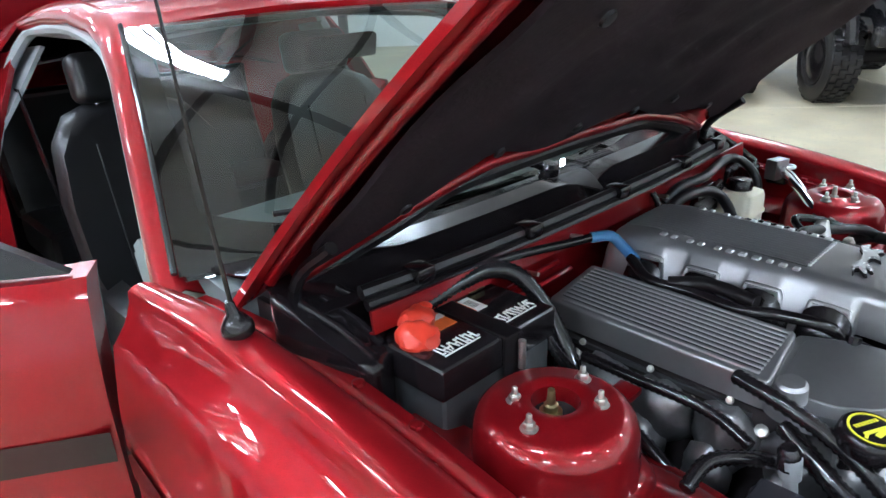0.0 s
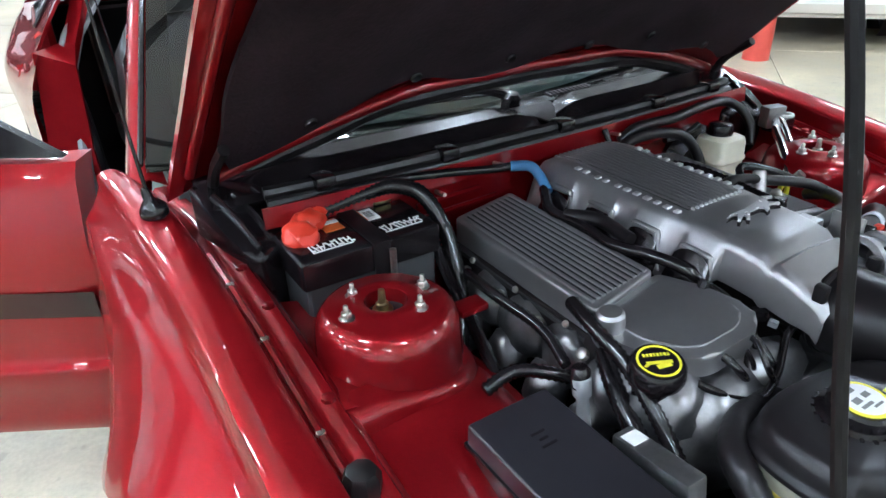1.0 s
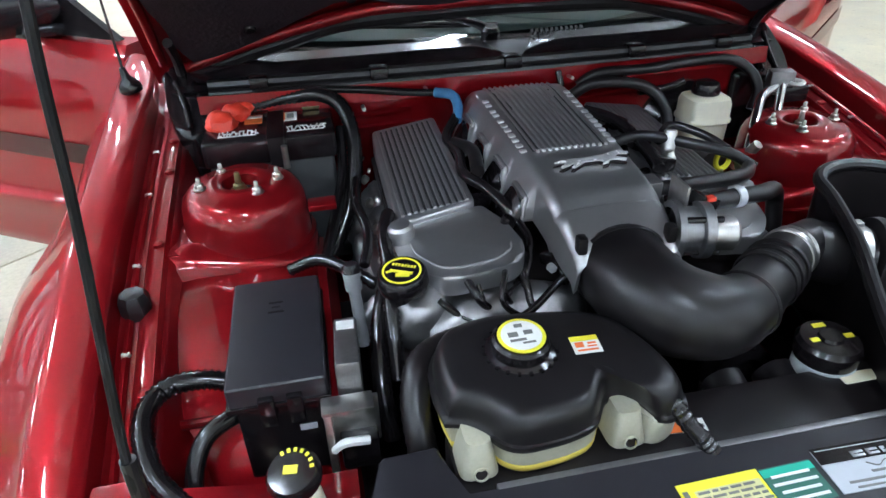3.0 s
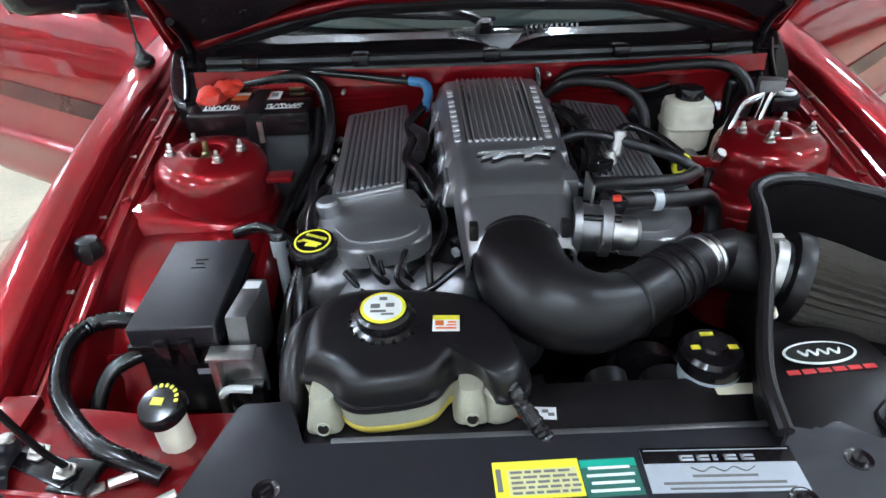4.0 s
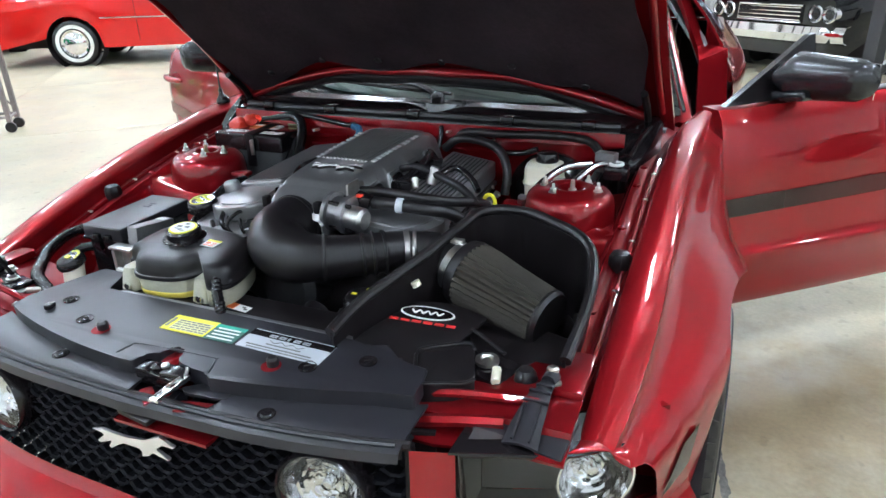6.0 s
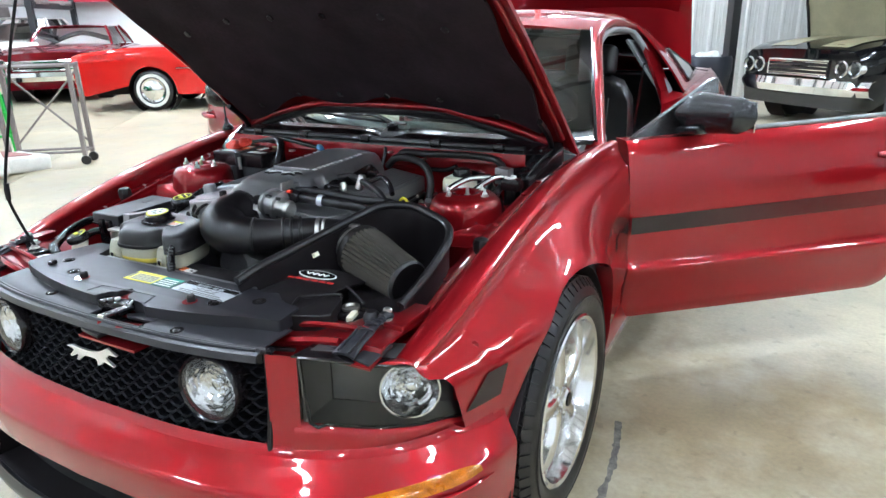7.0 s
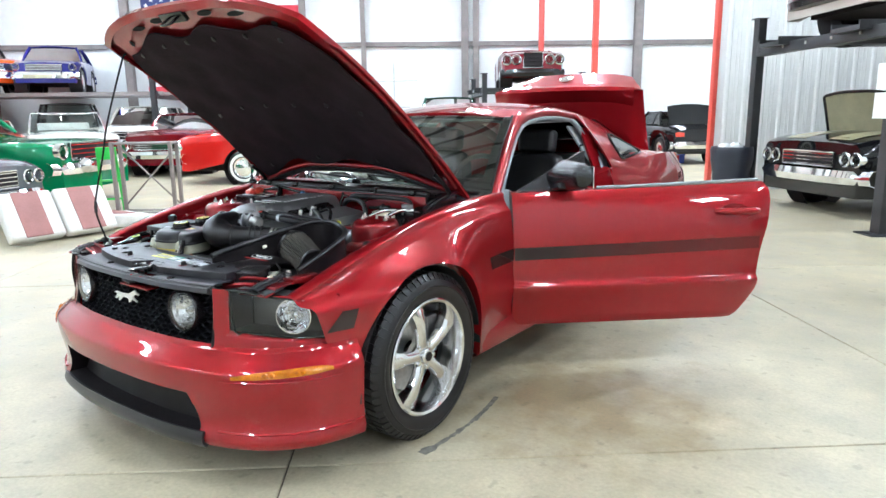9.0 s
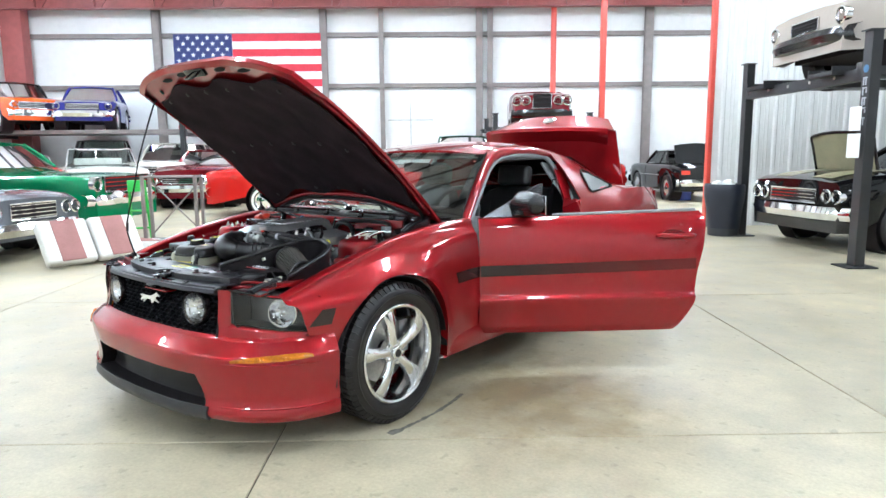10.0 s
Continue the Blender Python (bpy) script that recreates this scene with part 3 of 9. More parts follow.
def bumper():
    bm = mesh()
    band(bm, 0, 1, 0.36, 0.505, 40, 30)                      # the main beam
    band(bm, 0, s_at(0.60, 0.505), 0.505, 0.525, 22, 3)      # the ledge under the grille
    band(bm, s_at(0.60, 0.505), 1, 0.505, 0.522, 22, 3)
    a, b = s_at(0.44, 0.36), s_at(0.50, 0.165)
    rows = [[nose(a + (b - a) * k + (1 - a - (b - a) * k) * t, 0.36 - 0.195 * k) for t in steps(0, 1, 24)] for k in steps(0, 1, 12)]
    sheet(bm, rows)                                          # the lower corner
    band(bm, s_at(0.492, 0.60), s_at(0.556, 0.60), 0.525, 0.722, 5, 10)   # the post between grille and headlamp
    bmesh.ops.remove_doubles(bm, verts=bm.verts, dist=0.0005)
    bm2 = bm.copy()
    bmesh.ops.transform(bm2, matrix=Matrix.Scale(-1, 4, (1, 0, 0)), verts=bm2.verts)
    tmp = bpy.data.meshes.new("other_half")
    bm2.to_mesh(tmp)
    bm.from_mesh(tmp)
    bpy.data.meshes.remove(tmp)
    bm2.free()
    bmesh.ops.remove_doubles(bm, verts=bm.verts, dist=0.0005)
    return part("front_bumper", bm, RED, coupe, sharp=45)


front_bumper = bumper()


def lip(bm, z0, z1, x, out, thick=0.02):
    rows = []
    for z in steps(z0, z1, 4):
        s1 = s_at(x, z)
        rows.append([nose(s, z, out) for s in steps(0, s1, 20)][::-1])
    full = [r + [Vector((-p.x, p.y, p.z)) for p in r[::-1][1:]] for r in rows]
    return sheet(bm, full, thick, (0, 0.5, 0.3))


part("chin_spoiler", lip(mesh(), 0.160, 0.225, 0.505, 0.012), COVER_GREY, coupe, "dark grey plastic chin spoiler", 40)
part("lower_grille", lip(mesh(), 0.20, 0.40, 0.60, -0.07, 0.01), BLACK_FLAT, coupe)
bm = mesh()
for sx in (1, -1):
    sheet(bm, [[Vector((sx * p.x, p.y, p.z)) for p in [nose(t, 0.222 + 0.002 * k, -0.075 * k) for t in steps(0, s_at(0.53, 0.222), 16)]] for k in (0, 0.5, 1)], 0.006, (0, -0.4, 0))
part("grille_tray", bm, BLACK_FLAT, coupe)
for s in (1, -1):
    rows = []
    for k in steps(0, 1, 8):
        z = 0.372 - 0.20 * k
        t = s_at(0.44, 0.36) + (s_at(0.50, 0.165) - s_at(0.44, 0.36)) * min(1, max(0, (0.36 - z) / 0.195))
        rows.append([nose(t, z, -0.11 * q) for q in steps(0, 1, 4)])
    part("grille_cheek", flipped(sheet(mesh(), rows, 0.004, (0.8, -0.4, 0.3)), s), BLACK_FLAT, coupe)
for s in (1, -1):
    bm = mesh()
    a, b = s_at(0.632, 0.445), s_at(0.876, 0.445)
    sheet(bm, [[nose(t, 0.434 + 0.014 * (t - a) / (b - a) + (0.024 - 0.014 * abs(2 * (t - a) / (b - a) - 1) ** 3) * k, 0.004) for t in steps(a, b, 22)] for k in steps(0, 1, 4)], 0.012, (0, 0, 0.44))
    marker = part("marker_lamp", flipped(bm, s), AMBER, coupe, "amber turn signal lens")
    for f in (0.30, 0.36, 0.58, 0.63):
        t = a + (b - a) * f
        part("lens_bead", flipped(lathe(mesh(), [(0.010, -0.004), (0.008, 0.003), (0, 0.005)], nose(t, 0.451, 0.004), (0.4, -0.9, 0), 12), s), AMBER, marker)
    bm = mesh()
    for z in (0.424,):
        tube(bm, [nose(t, z, 0.004) for t in steps(a - 0.04, min(b + 0.05, 1), 13)], [0.001, 0.003, 0.004, 0.004, 0.004, 0.004, 0.004, 0.004, 0.004, 0.004, 0.004, 0.003, 0.001], 6, 2)
    part("bumper_crease", flipped(bm, s), RED, front_bumper)
    a = s_at(0.56, 0.2)
    part("bumper_lip_line", flipped(tube(mesh(), [nose(t, 0.228, 0.002) for t in steps(a, 0.99, 9)], 0.005, 6, 2), s), RED, front_bumper)

# ---- grille ----
def face(x, z, back=0.0):
    """The upright front face behind the grille opening."""
    q = nose(s_at(abs(x), 0.60), z)
    return Vector((math.copysign(q.x, x), q.y + back, z))


rows = [[face(x, z, 0.075) for x in steps(-0.50, 0.50, 25)] for z in (0.50, 0.6, 0.698)]
part("grille_backing", sheet(mesh(), rows, 0.01), DARK, coupe)
part("grille_header", sheet(mesh(), [[face(x, z, 0.014) for x in steps(-0.475, 0.475, 25)] for z in (0.694, 0.718)], 0.004), BLACK_FLAT, coupe)


def honeycomb():
    bm = mesh()
    w, h = 0.044, 0.018
    for j in range(12):
        for i in range(-11, 12):
            cx, cz = i * w + (w / 2 if j % 2 else 0), 0.512 + j * h * 0.98
            if abs(cx) > 0.475 or any(math.hypot(cx - f, cz - 0.628) < 0.078 for f in (-0.356, 0.356)):
                continue
            ring_o = [face(cx + x * w * 0.52, cz + z * h * 0.66, 0.018) for x, z in ((-0.72, 0), (-1.0 + 0.62, 1), (0.38, 1), (0.72 + 0.28, 0), (0.38, -1), (-0.38, -1))]
            ring_o[0] = face(cx - w * 0.52, cz, 0.018)
            ring_i = [face(cx + (p.x - cx) * 0.78, cz + (p.z - cz) * 0.74, 0.022) for p in ring_o]
            ring_b = [p + Vector((0, 0.03, 0)) for p in ring_i]
            v = [[bm.verts.new(p) for p in r] for r in (ring_o, ring_i, ring_b)]
            for a, b in zip(v, v[1:]):
                for k in range(6):
                    bm.faces.new((a[k], a[(k + 1) % 6], b[(k + 1) % 6], b[k]))
    return part("grille_mesh", bm, GRILLE_BLACK, coupe, "black honeycomb plastic grille", 20)


grille = honeycomb()

bm = mesh()
for z in (0.507, 0.722):
    tube(bm, [face(x, z, 0.012) for x in steps(-0.49, 0.49, 15)], 0.008, 8, 2)
for x in (-0.488, 0.488):
    tube(bm, [face(x, z, 0.012) for z in (0.505, 0.61, 0.724)], 0.008, 8, 2)
part("grille_frame", bm, BLACK_FLAT, coupe)


def faceted(bm, r, deep, at, axis):
    """A reflector bowl of flat mirror facets."""
    x, y, z = frame_of(Vector(axis).normalized())
    random.seed(21)
    n, rings = 26, []
    for j in range(13):
        q = 0.16 + 0.84 * j / 12
        rings.append([])
        for k in range(n):
            a = 2 * math.pi * (k + 0.5 * (j % 2)) / n
            h = -deep * (1 - q * q) + (random.uniform(-0.0015, 0.0015) if j < 12 else 0)
            rings[-1].append(Vector(at) + (x * math.cos(a) + y * math.sin(a)) * r * q + z * h)
    return loft(bm, rings, caps=False)


def round_lamp(name, at, r, parent, bezel=True, axis=(0, -1, 0.06)):
    """A round reflector lamp: black bezel, bright bowl with facets, bulb and clear lens."""
    at = Vector(at)
    ax = Vector(axis).normalized()
    bz = lathe(mesh(), [(r * 1.0, -0.05), (r * 1.10, -0.04), (r * 1.12, 0.006), (r * 1.06, 0.014), (r * 0.99, 0.008), (r * 0.97, -0.02)], at, ax, 36)
    lamp = part(name, bz, BLACK, parent, "round headlamp in a black bezel")
    part("reflector", faceted(mesh(), r * 0.98, 0.030, at, ax), POLISHED, lamp, "bright faceted reflector bowl", 1)
    part("bulb_cap", lathe(mesh(), [(0, -0.010), (0.008, -0.012), (0.010, -0.02), (0.010, -0.030)], at, ax, 14), POLISHED, lamp)
    part("lens", lathe(mesh(), [(r * 0.98, 0.012), (r * 0.6, 0.021), (0, 0.024)], at, ax, 36), CLEAR, lamp)
    return lamp


for s in (1, -1):
    p = face(s * 0.356, 0.628, 0.0)
    round_lamp("fog_lamp", (s * 0.356, p.y + 0.004, 0.628), 0.070, coupe, axis=(s * 0.10, -1, 0.05))


def runner(parent, m, size, material, name="emblem"):
    """A plain stretched shape with a few spurs, in place of the badge."""
    poly = [(-1.0, 0.12), (-0.72, 0.24), (-0.5, 0.20), (-0.1, 0.20), (0.3, 0.26), (0.5, 0.42), (0.68, 0.54), (0.74, 0.46), (0.98, 0.34), (0.92, 0.26), (0.70, 0.32), (0.56, 0.18), (0.52, 0.08), (0.80, -0.10), (0.76, -0.18), (0.46, -0.02), (0.38, -0.06), (0.30, -0.22), (0.12, -0.30), (0.20, -0.10), (0.12, 0.0), (-0.25, 0.0), (-0.40, -0.14), (-0.60, -0.34), (-0.66, -0.28), (-0.52, -0.10), (-0.56, -0.04), (-0.86, -0.26), (-0.92, -0.20), (-0.66, 0.06), (-0.74, 0.14)]
    bm = prism(mesh(), [(x * size, y * size * 0.72) for x, y in poly], 0, size * 0.06, m, bev=size * 0.02, seg=1)
    return part(name, bm, material, parent, "chrome badge of a plain running shape" if name == "emblem" else "", 25)


pf = face(0, 0.628, 0.008)
runner(grille, Matrix.Translation(pf) @ pose(0, 0, 0, 90, 0, 0), 0.095, BRIGHT)

# ---- headlamps ----
def lamp_low(x):
    return ramp([(0.556, 0.578), (0.62, 0.574), (0.70, 0.560), (0.76, 0.548), (0.848, 0.528)], x)[0]


def lamp_top(x):
    return ramp([(0.556, 0.722), (0.62, 0.718), (0.66, 0.708), (0.70, 0.698), (0.76, 0.682), (0.80, 0.658), (0.825, 0.615), (0.848, 0.540)], x)[0]


def lamp_face(x, z, back):
    q = nose(s_at(min(x, 0.93), 0.60), 0.60)
    lean = 0.10 * (z - 0.53)
    return Vector((q.x, q.y + back + lean * 0.4, z))


def headlamp(side):
    xs = steps(0.560, 0.848, 20)
    bm = sheet(mesh(), [[lamp_face(x, lamp_low(x) + (lamp_top(x) - lamp_low(x)) * k, 0.10 - 0.05 * (x - 0.56)) for x in xs] for k in steps(0, 1, 6)], 0.01)
    shell = part("headlamp", flipped(bm, side), LAMP_GREY, coupe, "headlamp unit with a clear lens over a dark housing")
    bm = mesh()
    rim = [lamp_face(x, lamp_top(x), 0.0) for x in xs] + [lamp_face(x, lamp_low(x), 0.0) for x in xs[::-1]]
    deep = [lamp_face(x, lamp_top(x), 0.095) for x in xs] + [lamp_face(x, lamp_low(x), 0.095) for x in xs[::-1]]
    loft(bm, [rim, deep], caps=False)
    part("housing", flipped(bm, side), LAMP_GREY, shell)
    bm = sheet(mesh(), [[lamp_face(x, 0.495 + (lamp_low(x) - 0.495) * k, -0.014 + 0.012 * k * k + 0.010 * (k == 1)) for x in steps(0.544, 0.852, 22)] for k in steps(0, 1, 8)])
    part("lamp_sill", flipped(bm, side), RED, coupe, sharp=50)
    c = lamp_face(0.735, 0.6235, 0.014)
    ax = Vector((0.52, -0.85, 0.06)).normalized()
    r = 0.060
    part("reflector", flipped(faceted(mesh(), r, 0.042, c, ax), side), POLISHED, shell, "round chrome reflector bowl", 1)
    part("reflector_ring", flipped(lathe(mesh(), [(r * 0.99, -0.010), (r * 1.0, 0.0), (r * 1.06, 0.0), (r * 1.07, -0.03)], c, ax, 40), side), CHROME, shell)
    bm = lathe(mesh(), [(0, -0.012), (0.010, -0.015), (0.012, -0.028), (0.011, -0.042)], c, ax, 16)
    part("bulb_shield", flipped(bm, side), POLISHED, shell)
    bm = sheet(mesh(), [[lamp_face(x, lamp_low(x) - 0.002 + (lamp_top(x) + 0.002 - lamp_low(x)) * k, -0.006 - 0.008 * math.sin(math.pi * k)) for x in xs] for k in steps(0, 1, 8)])
    part("lens", flipped(bm, side), CLEAR, shell)
    bm = tube(mesh(), [p + Vector((0, -0.003, 0)) for p in rim[::2]] + [rim[0]], 0.004, 6, 2)
    part("lens_gasket", flipped(bm, side), BLACK, shell)
    bm = sheet(mesh(), [[lamp_face(x, lamp_top(x) + 0.003 - 0.010 * k, -0.002 + 0.12 * k) for x in steps(0.545, 0.735, 14)] for k in steps(0, 1, 4)], 0.004, (0.6, -0.4, 0.4))
    part("lamp_cover", flipped(bm, side), BLACK, shell)
    return shell


for s in (1, -1):
    headlamp(s)


def fender_nose(side):
    """The fender's leading end that wraps round the headlamp."""
    line = fender_top(-0.56)[2:]
    edge = []
    n = len(line)
    for i in range(n):
        k = i / (n - 1)
        x = 0.692 + (0.764 - 0.692) * k
        q = lamp_face(x, lamp_top(x) + 0.002, -0.004)
        edge.append(q)
    rows = [[a.lerp(b, k) + Vector((0.005, -0.004, 0.004)) * math.sin(math.pi * k) for a, b in zip(edge, line)] for k in steps(0, 1, 8)]
    return part("fender_nose", flipped(sheet(mesh(), rows), side), RED, fenders[side], sharp=50)


for s in (1, -1):
    fender_nose(s)
    # the dark vinyl patch ahead of the wheel and the end of the flank stripe
    rows = []
    for k in steps(0, 1, 5):
        y0 = -0.490 + 0.060 * k
        rows.append([(side_x(y, 0.562 + 0.070 * k) + 0.0035, y, 0.562 + 0.070 * k) for y in steps(y0, -0.390 + 0.022 * k, 6)])
    part("stripe", flipped(sheet(mesh(), rows), s), STRIPE, fenders[s])
    rows = []
    for k in steps(0, 1, 4):
        z = 0.600 + 0.062 * k
        rows.append([(side_x(y, z) + 0.0035, y, z) for y in steps(0.505 - 0.025 * k, 0.724, 8)])
    part("stripe", flipped(sheet(mesh(), rows), s), STRIPE, fenders[s])

# ---- rocker, door opening and greenhouse ----
BELT = [(0.74, 0.835, 0.925), (1.3, 0.838, 0.935), (2.05, 0.815, 0.955), (2.8, 0.80, 0.985), (3.4, 0.77, 0.985), (3.82, 0.70, 0.95)]
RAIL = [(0.70, 0.777, 0.851), (0.80, 0.742, 0.925), (1.05, 0.655, 1.11), (1.30, 0.575, 1.262), (1.6, 0.545, 1.315), (2.1, 0.535, 1.290), (2.5, 0.54, 1.215), (2.9, 0.57, 1.08), (3.2, 0.60, 1.0)]
REAR_FLANK = [(2.05, 0.886), (2.5, 0.925), (2.72, 0.94), (3.0, 0.925), (3.4, 0.88), (3.70, 0.80), (3.84, 0.68)]


def rear_low(y):
    d = y - 2.72
    return HUB + math.sqrt(0.40 ** 2 - d * d) if abs(d) < 0.40 else 0.22


def quarter(side):
    ys = [2.02, 2.08, 2.15, 2.22, 2.29] + [2.72 - 0.40 * math.cos(math.pi * k / 24) for k in range(1, 24)] + [3.14, 3.25, 3.4, 3.55, 3.68, 3.76, 3.81, 3.84]
    rows = []
    for y in ys:
        bx, bz = ramp(BELT, y)
        f = ramp(REAR_FLANK, y)[0]
        lo = rear_low(y)
        line = []
        for k in range(16):
            z = bz + (lo - bz) * k / 15
            t = min(1.0, (bz - z) / 0.22)
            x = bx + (f - bx) * math.sin(t * math.pi / 2) - 0.08 * max(0, 0.6 - z) ** 2
            line.append((x, y, z))
        x, _, z = line[-1]
        line += [(x - 0.05, y, z + 0.002)]
        rows.append(line)
    bm = sheet(mesh(), rows)
    return part("rear_quarter_panel", flipped(bm, side), RED, coupe, sharp=50)


quarters = {s: quarter(s) for s in (1, -1)}


def rocker(side):
    bm = sheet(mesh(), [[(x, y, z) for y in steps(0.40, 2.32, 12)] for x, z in ((0.80, 0.36), (0.845, 0.345), (0.872, 0.30), (0.88, 0.25), (0.87, 0.205), (0.82, 0.19))])
    return part("rocker_panel", flipped(bm, side), RED, coupe, sharp=50)


for s in (1, -1):
    rocker(s)
    bm = mesh()
    # pillar and roof rail in one bent tube of changing width
    rows = []
    for y in (0.73, 0.76, 0.80, 0.9, 1.05, 1.18, 1.30, 1.42, 1.6, 1.85, 2.1, 2.3, 2.5, 2.7, 2.9, 3.1, 3.2):
        x, z = ramp(RAIL, y)
        w = ramp([(0.7, 0.085), (1.05, 0.05), (1.3, 0.055), (2.1, 0.07), (3.2, 0.09)], y)[0]
        rows.append([(x - w * 0.9, y - 0.012, z + 0.026 if y > 1.2 else z + 0.004), (x - w * 0.45, y - 0.006, z + 0.024), (x, y, z + 0.012), (x + 0.014, y + 0.004, z - 0.008), (x + 0.006, y + 0.008, z - 0.032), (x - 0.03, y + 0.01, z - 0.04)])
    part("roof_rail", flipped(sheet(bm, rows, 0.004), s), RED, coupe, sharp=60)
    tb = [(ramp(RAIL, y)[0] - 0.005, y + 0.014, ramp(RAIL, y)[1] - 0.04) for y in (0.82, 0.95, 1.1, 1.25, 1.4, 1.65, 1.9, 2.06)]
    tb += [(0.585, 2.11, 1.18), (0.66, 2.14, 1.05), (0.73, 2.13, 0.95), (0.755, 2.08, 0.80), (0.775, 1.98, 0.55), (0.78, 1.90, 0.40)]
    part("door_seal", flipped(tube(mesh(), tb, 0.017, 8, 4), s), GREY_TRIM, coupe, "grey rubber weather strip round the door opening")
    # B pillar and jamb
    bm = sheet(mesh(), [[(0.62, 2.16, 1.2), (0.58, 2.10, 1.21)], [(0.735, 2.14, 0.96), (0.70, 2.06, 0.96)], [(0.835, 2.045, 0.95), (0.72, 2.0, 0.90)], [(0.875, 2.035, 0.62), (0.74, 1.99, 0.60)], [(0.875, 2.03, 0.34), (0.74, 1.95, 0.36)]], 0.02)
    part("door_jamb", flipped(bm, s), RED, coupe)
    bm = sheet(mesh(), [[(0.505, 2.04, 1.215), (0.515, 2.22, 1.20)], [(0.58, 2.06, 1.10), (0.59, 2.27, 1.09)], [(0.665, 2.08, 0.98), (0.675, 2.30, 0.98)], [(0.72, 2.05, 0.86), (0.72, 2.28, 0.86)], [(0.735, 2.0, 0.60), (0.735, 2.13, 0.60)]], 0.012)
    part("pillar_trim", flipped(bm, s), GREY_TRIM, coupe, "grey moulded pillar trim")
    # C pillar skin with its small window
    rows = []
    for y in steps(2.10, 3.25, 14):
        bx, bz = ramp(BELT, y)
        rx, rz = ramp(RAIL, y)
        rows.append([Vector((bx, y, bz)).lerp(Vector((rx + 0.012, y + 0.01, rz)), k) + Vector((0.018 * math.sin(math.pi * k), 0, 0)) for k in steps(0, 1, 6)])
    part("sail_panel", flipped(sheet(mesh(), rows, 0.01, (0, 2.5, 0.6)), s), RED, coupe, sharp=50)
    poly = [(2.30, 0.995), (2.76, 1.02), (2.66, 1.07), (2.42, 1.165), (2.33, 1.12)]
    rows = []
    bm = mesh()
    vs = []
    for y, z in round_poly(poly, 0.04, 3):
        bx, bz = ramp(BELT, y)
        rx, rz = ramp(RAIL, y)
        k = (z - bz) / max(rz - bz, 0.01)
        p = Vector((bx, y, bz)).lerp(Vector((rx + 0.012, y + 0.01, rz)), k)
        vs.append(Vector((p.x + 0.018 * math.sin(math.pi * min(max(k, 0), 1)) + 0.006, p.y, p.z)))
    loft(bm, [vs, [v - Vector((0.004, 0, 0)) for v in vs]])
    q = part("quarter_window", flipped(bm, s), surface("dark_glass", (0.012, 0.016, 0.014), 0.05, coat=0.3) if s > 0 else bpy.data.materials["dark_glass"], quarters[s])
    part("window_frame", flipped(tube(mesh(), vs + [vs[0]], 0.009, 6, 1), s), BLACK, q)

# roof, windscreen, rear window
rows = []
for y in steps(1.27, 2.52, 12):
    rx, rz = ramp(RAIL, y)
    top = ramp([(1.27, 1.318), (1.6, 1.372), (2.0, 1.368), (2.52, 1.268)], y)[0]
    rows.append([(x * (rx - 0.035), y - 0.055 * (1 - x * x) * (1 if y < 1.4 else 0.3), rz + 0.028 + (top - rz - 0.028) * (1 - abs(x) ** 2.4)) for x in steps(-1, 1, 17)])
part("roof", sheet(mesh(), rows, 0.02, (0, 1.9, 0.5)), RED, coupe, sharp=50)


def screen_point(k, x):
    """The windscreen: k from its foot to its head, x across from -1 to 1."""
    y = 0.735 + 0.53 * k
    half = ramp([(0, 0.735), (0.4, 0.655), (1, 0.545)], k)[0]
    z = ramp([(0, 0.918), (0.5, 1.125), (1, 1.288)], k)[0]
    bow = 1 - x * x
    return Vector((x * half, y - (0.175 - 0.115 * k) * bow, z + 0.015 * bow))


part("windscreen", sheet(mesh(), [[screen_point(k, x) for x in steps(-1, 1, 21)] for k in steps(-0.06, 1, 12)]), WINDSCREEN, coupe, "greenish windscreen glass")
bm = mesh()
edge = [screen_point(-0.05, x) for x in steps(-0.96, 0.96, 13)]
sheet(bm, [[screen_point(-0.05 + (0.10 + 0.19 * abs(x) ** 5) * k, x) - Vector((0, -0.004, 0.003)) for x in steps(-0.99, 0.99, 41)] for k in steps(0, 1, 5)])
for sx in (-1, 1):
    sheet(bm, [[screen_point(k, sx * x) - Vector((0, -0.004, 0.003)) for x in (0.925, 0.96, 0.995)] for k in steps(0, 1, 8)])
sheet(bm, [[screen_point(k, x) - Vector((0, -0.004, 0.003)) for x in steps(-0.99, 0.99, 21)] for k in (0.95, 0.99)])
part("screen_border", bm, BLACK, coupe)
for sx in (-1, 1):
    part("screen_trim", tube(mesh(), [screen_point(k, sx * 1.0) + Vector((sx * 0.004, 0, 0.006)) for k in steps(0, 1, 8)], 0.006, 6, 2), BLACK, coupe)
rows = [[(x * (0.52 + 0.07 * k), 2.50 + 0.72 * k - 0.03 * (1 - x * x), 1.255 - 0.27 * k + 0.035 * (1 - x * x)) for x in steps(-1, 1, 15)] for k in steps(0, 1, 8)]
part("rear_window", sheet(mesh(), rows), REAR_GLASS, coupe)

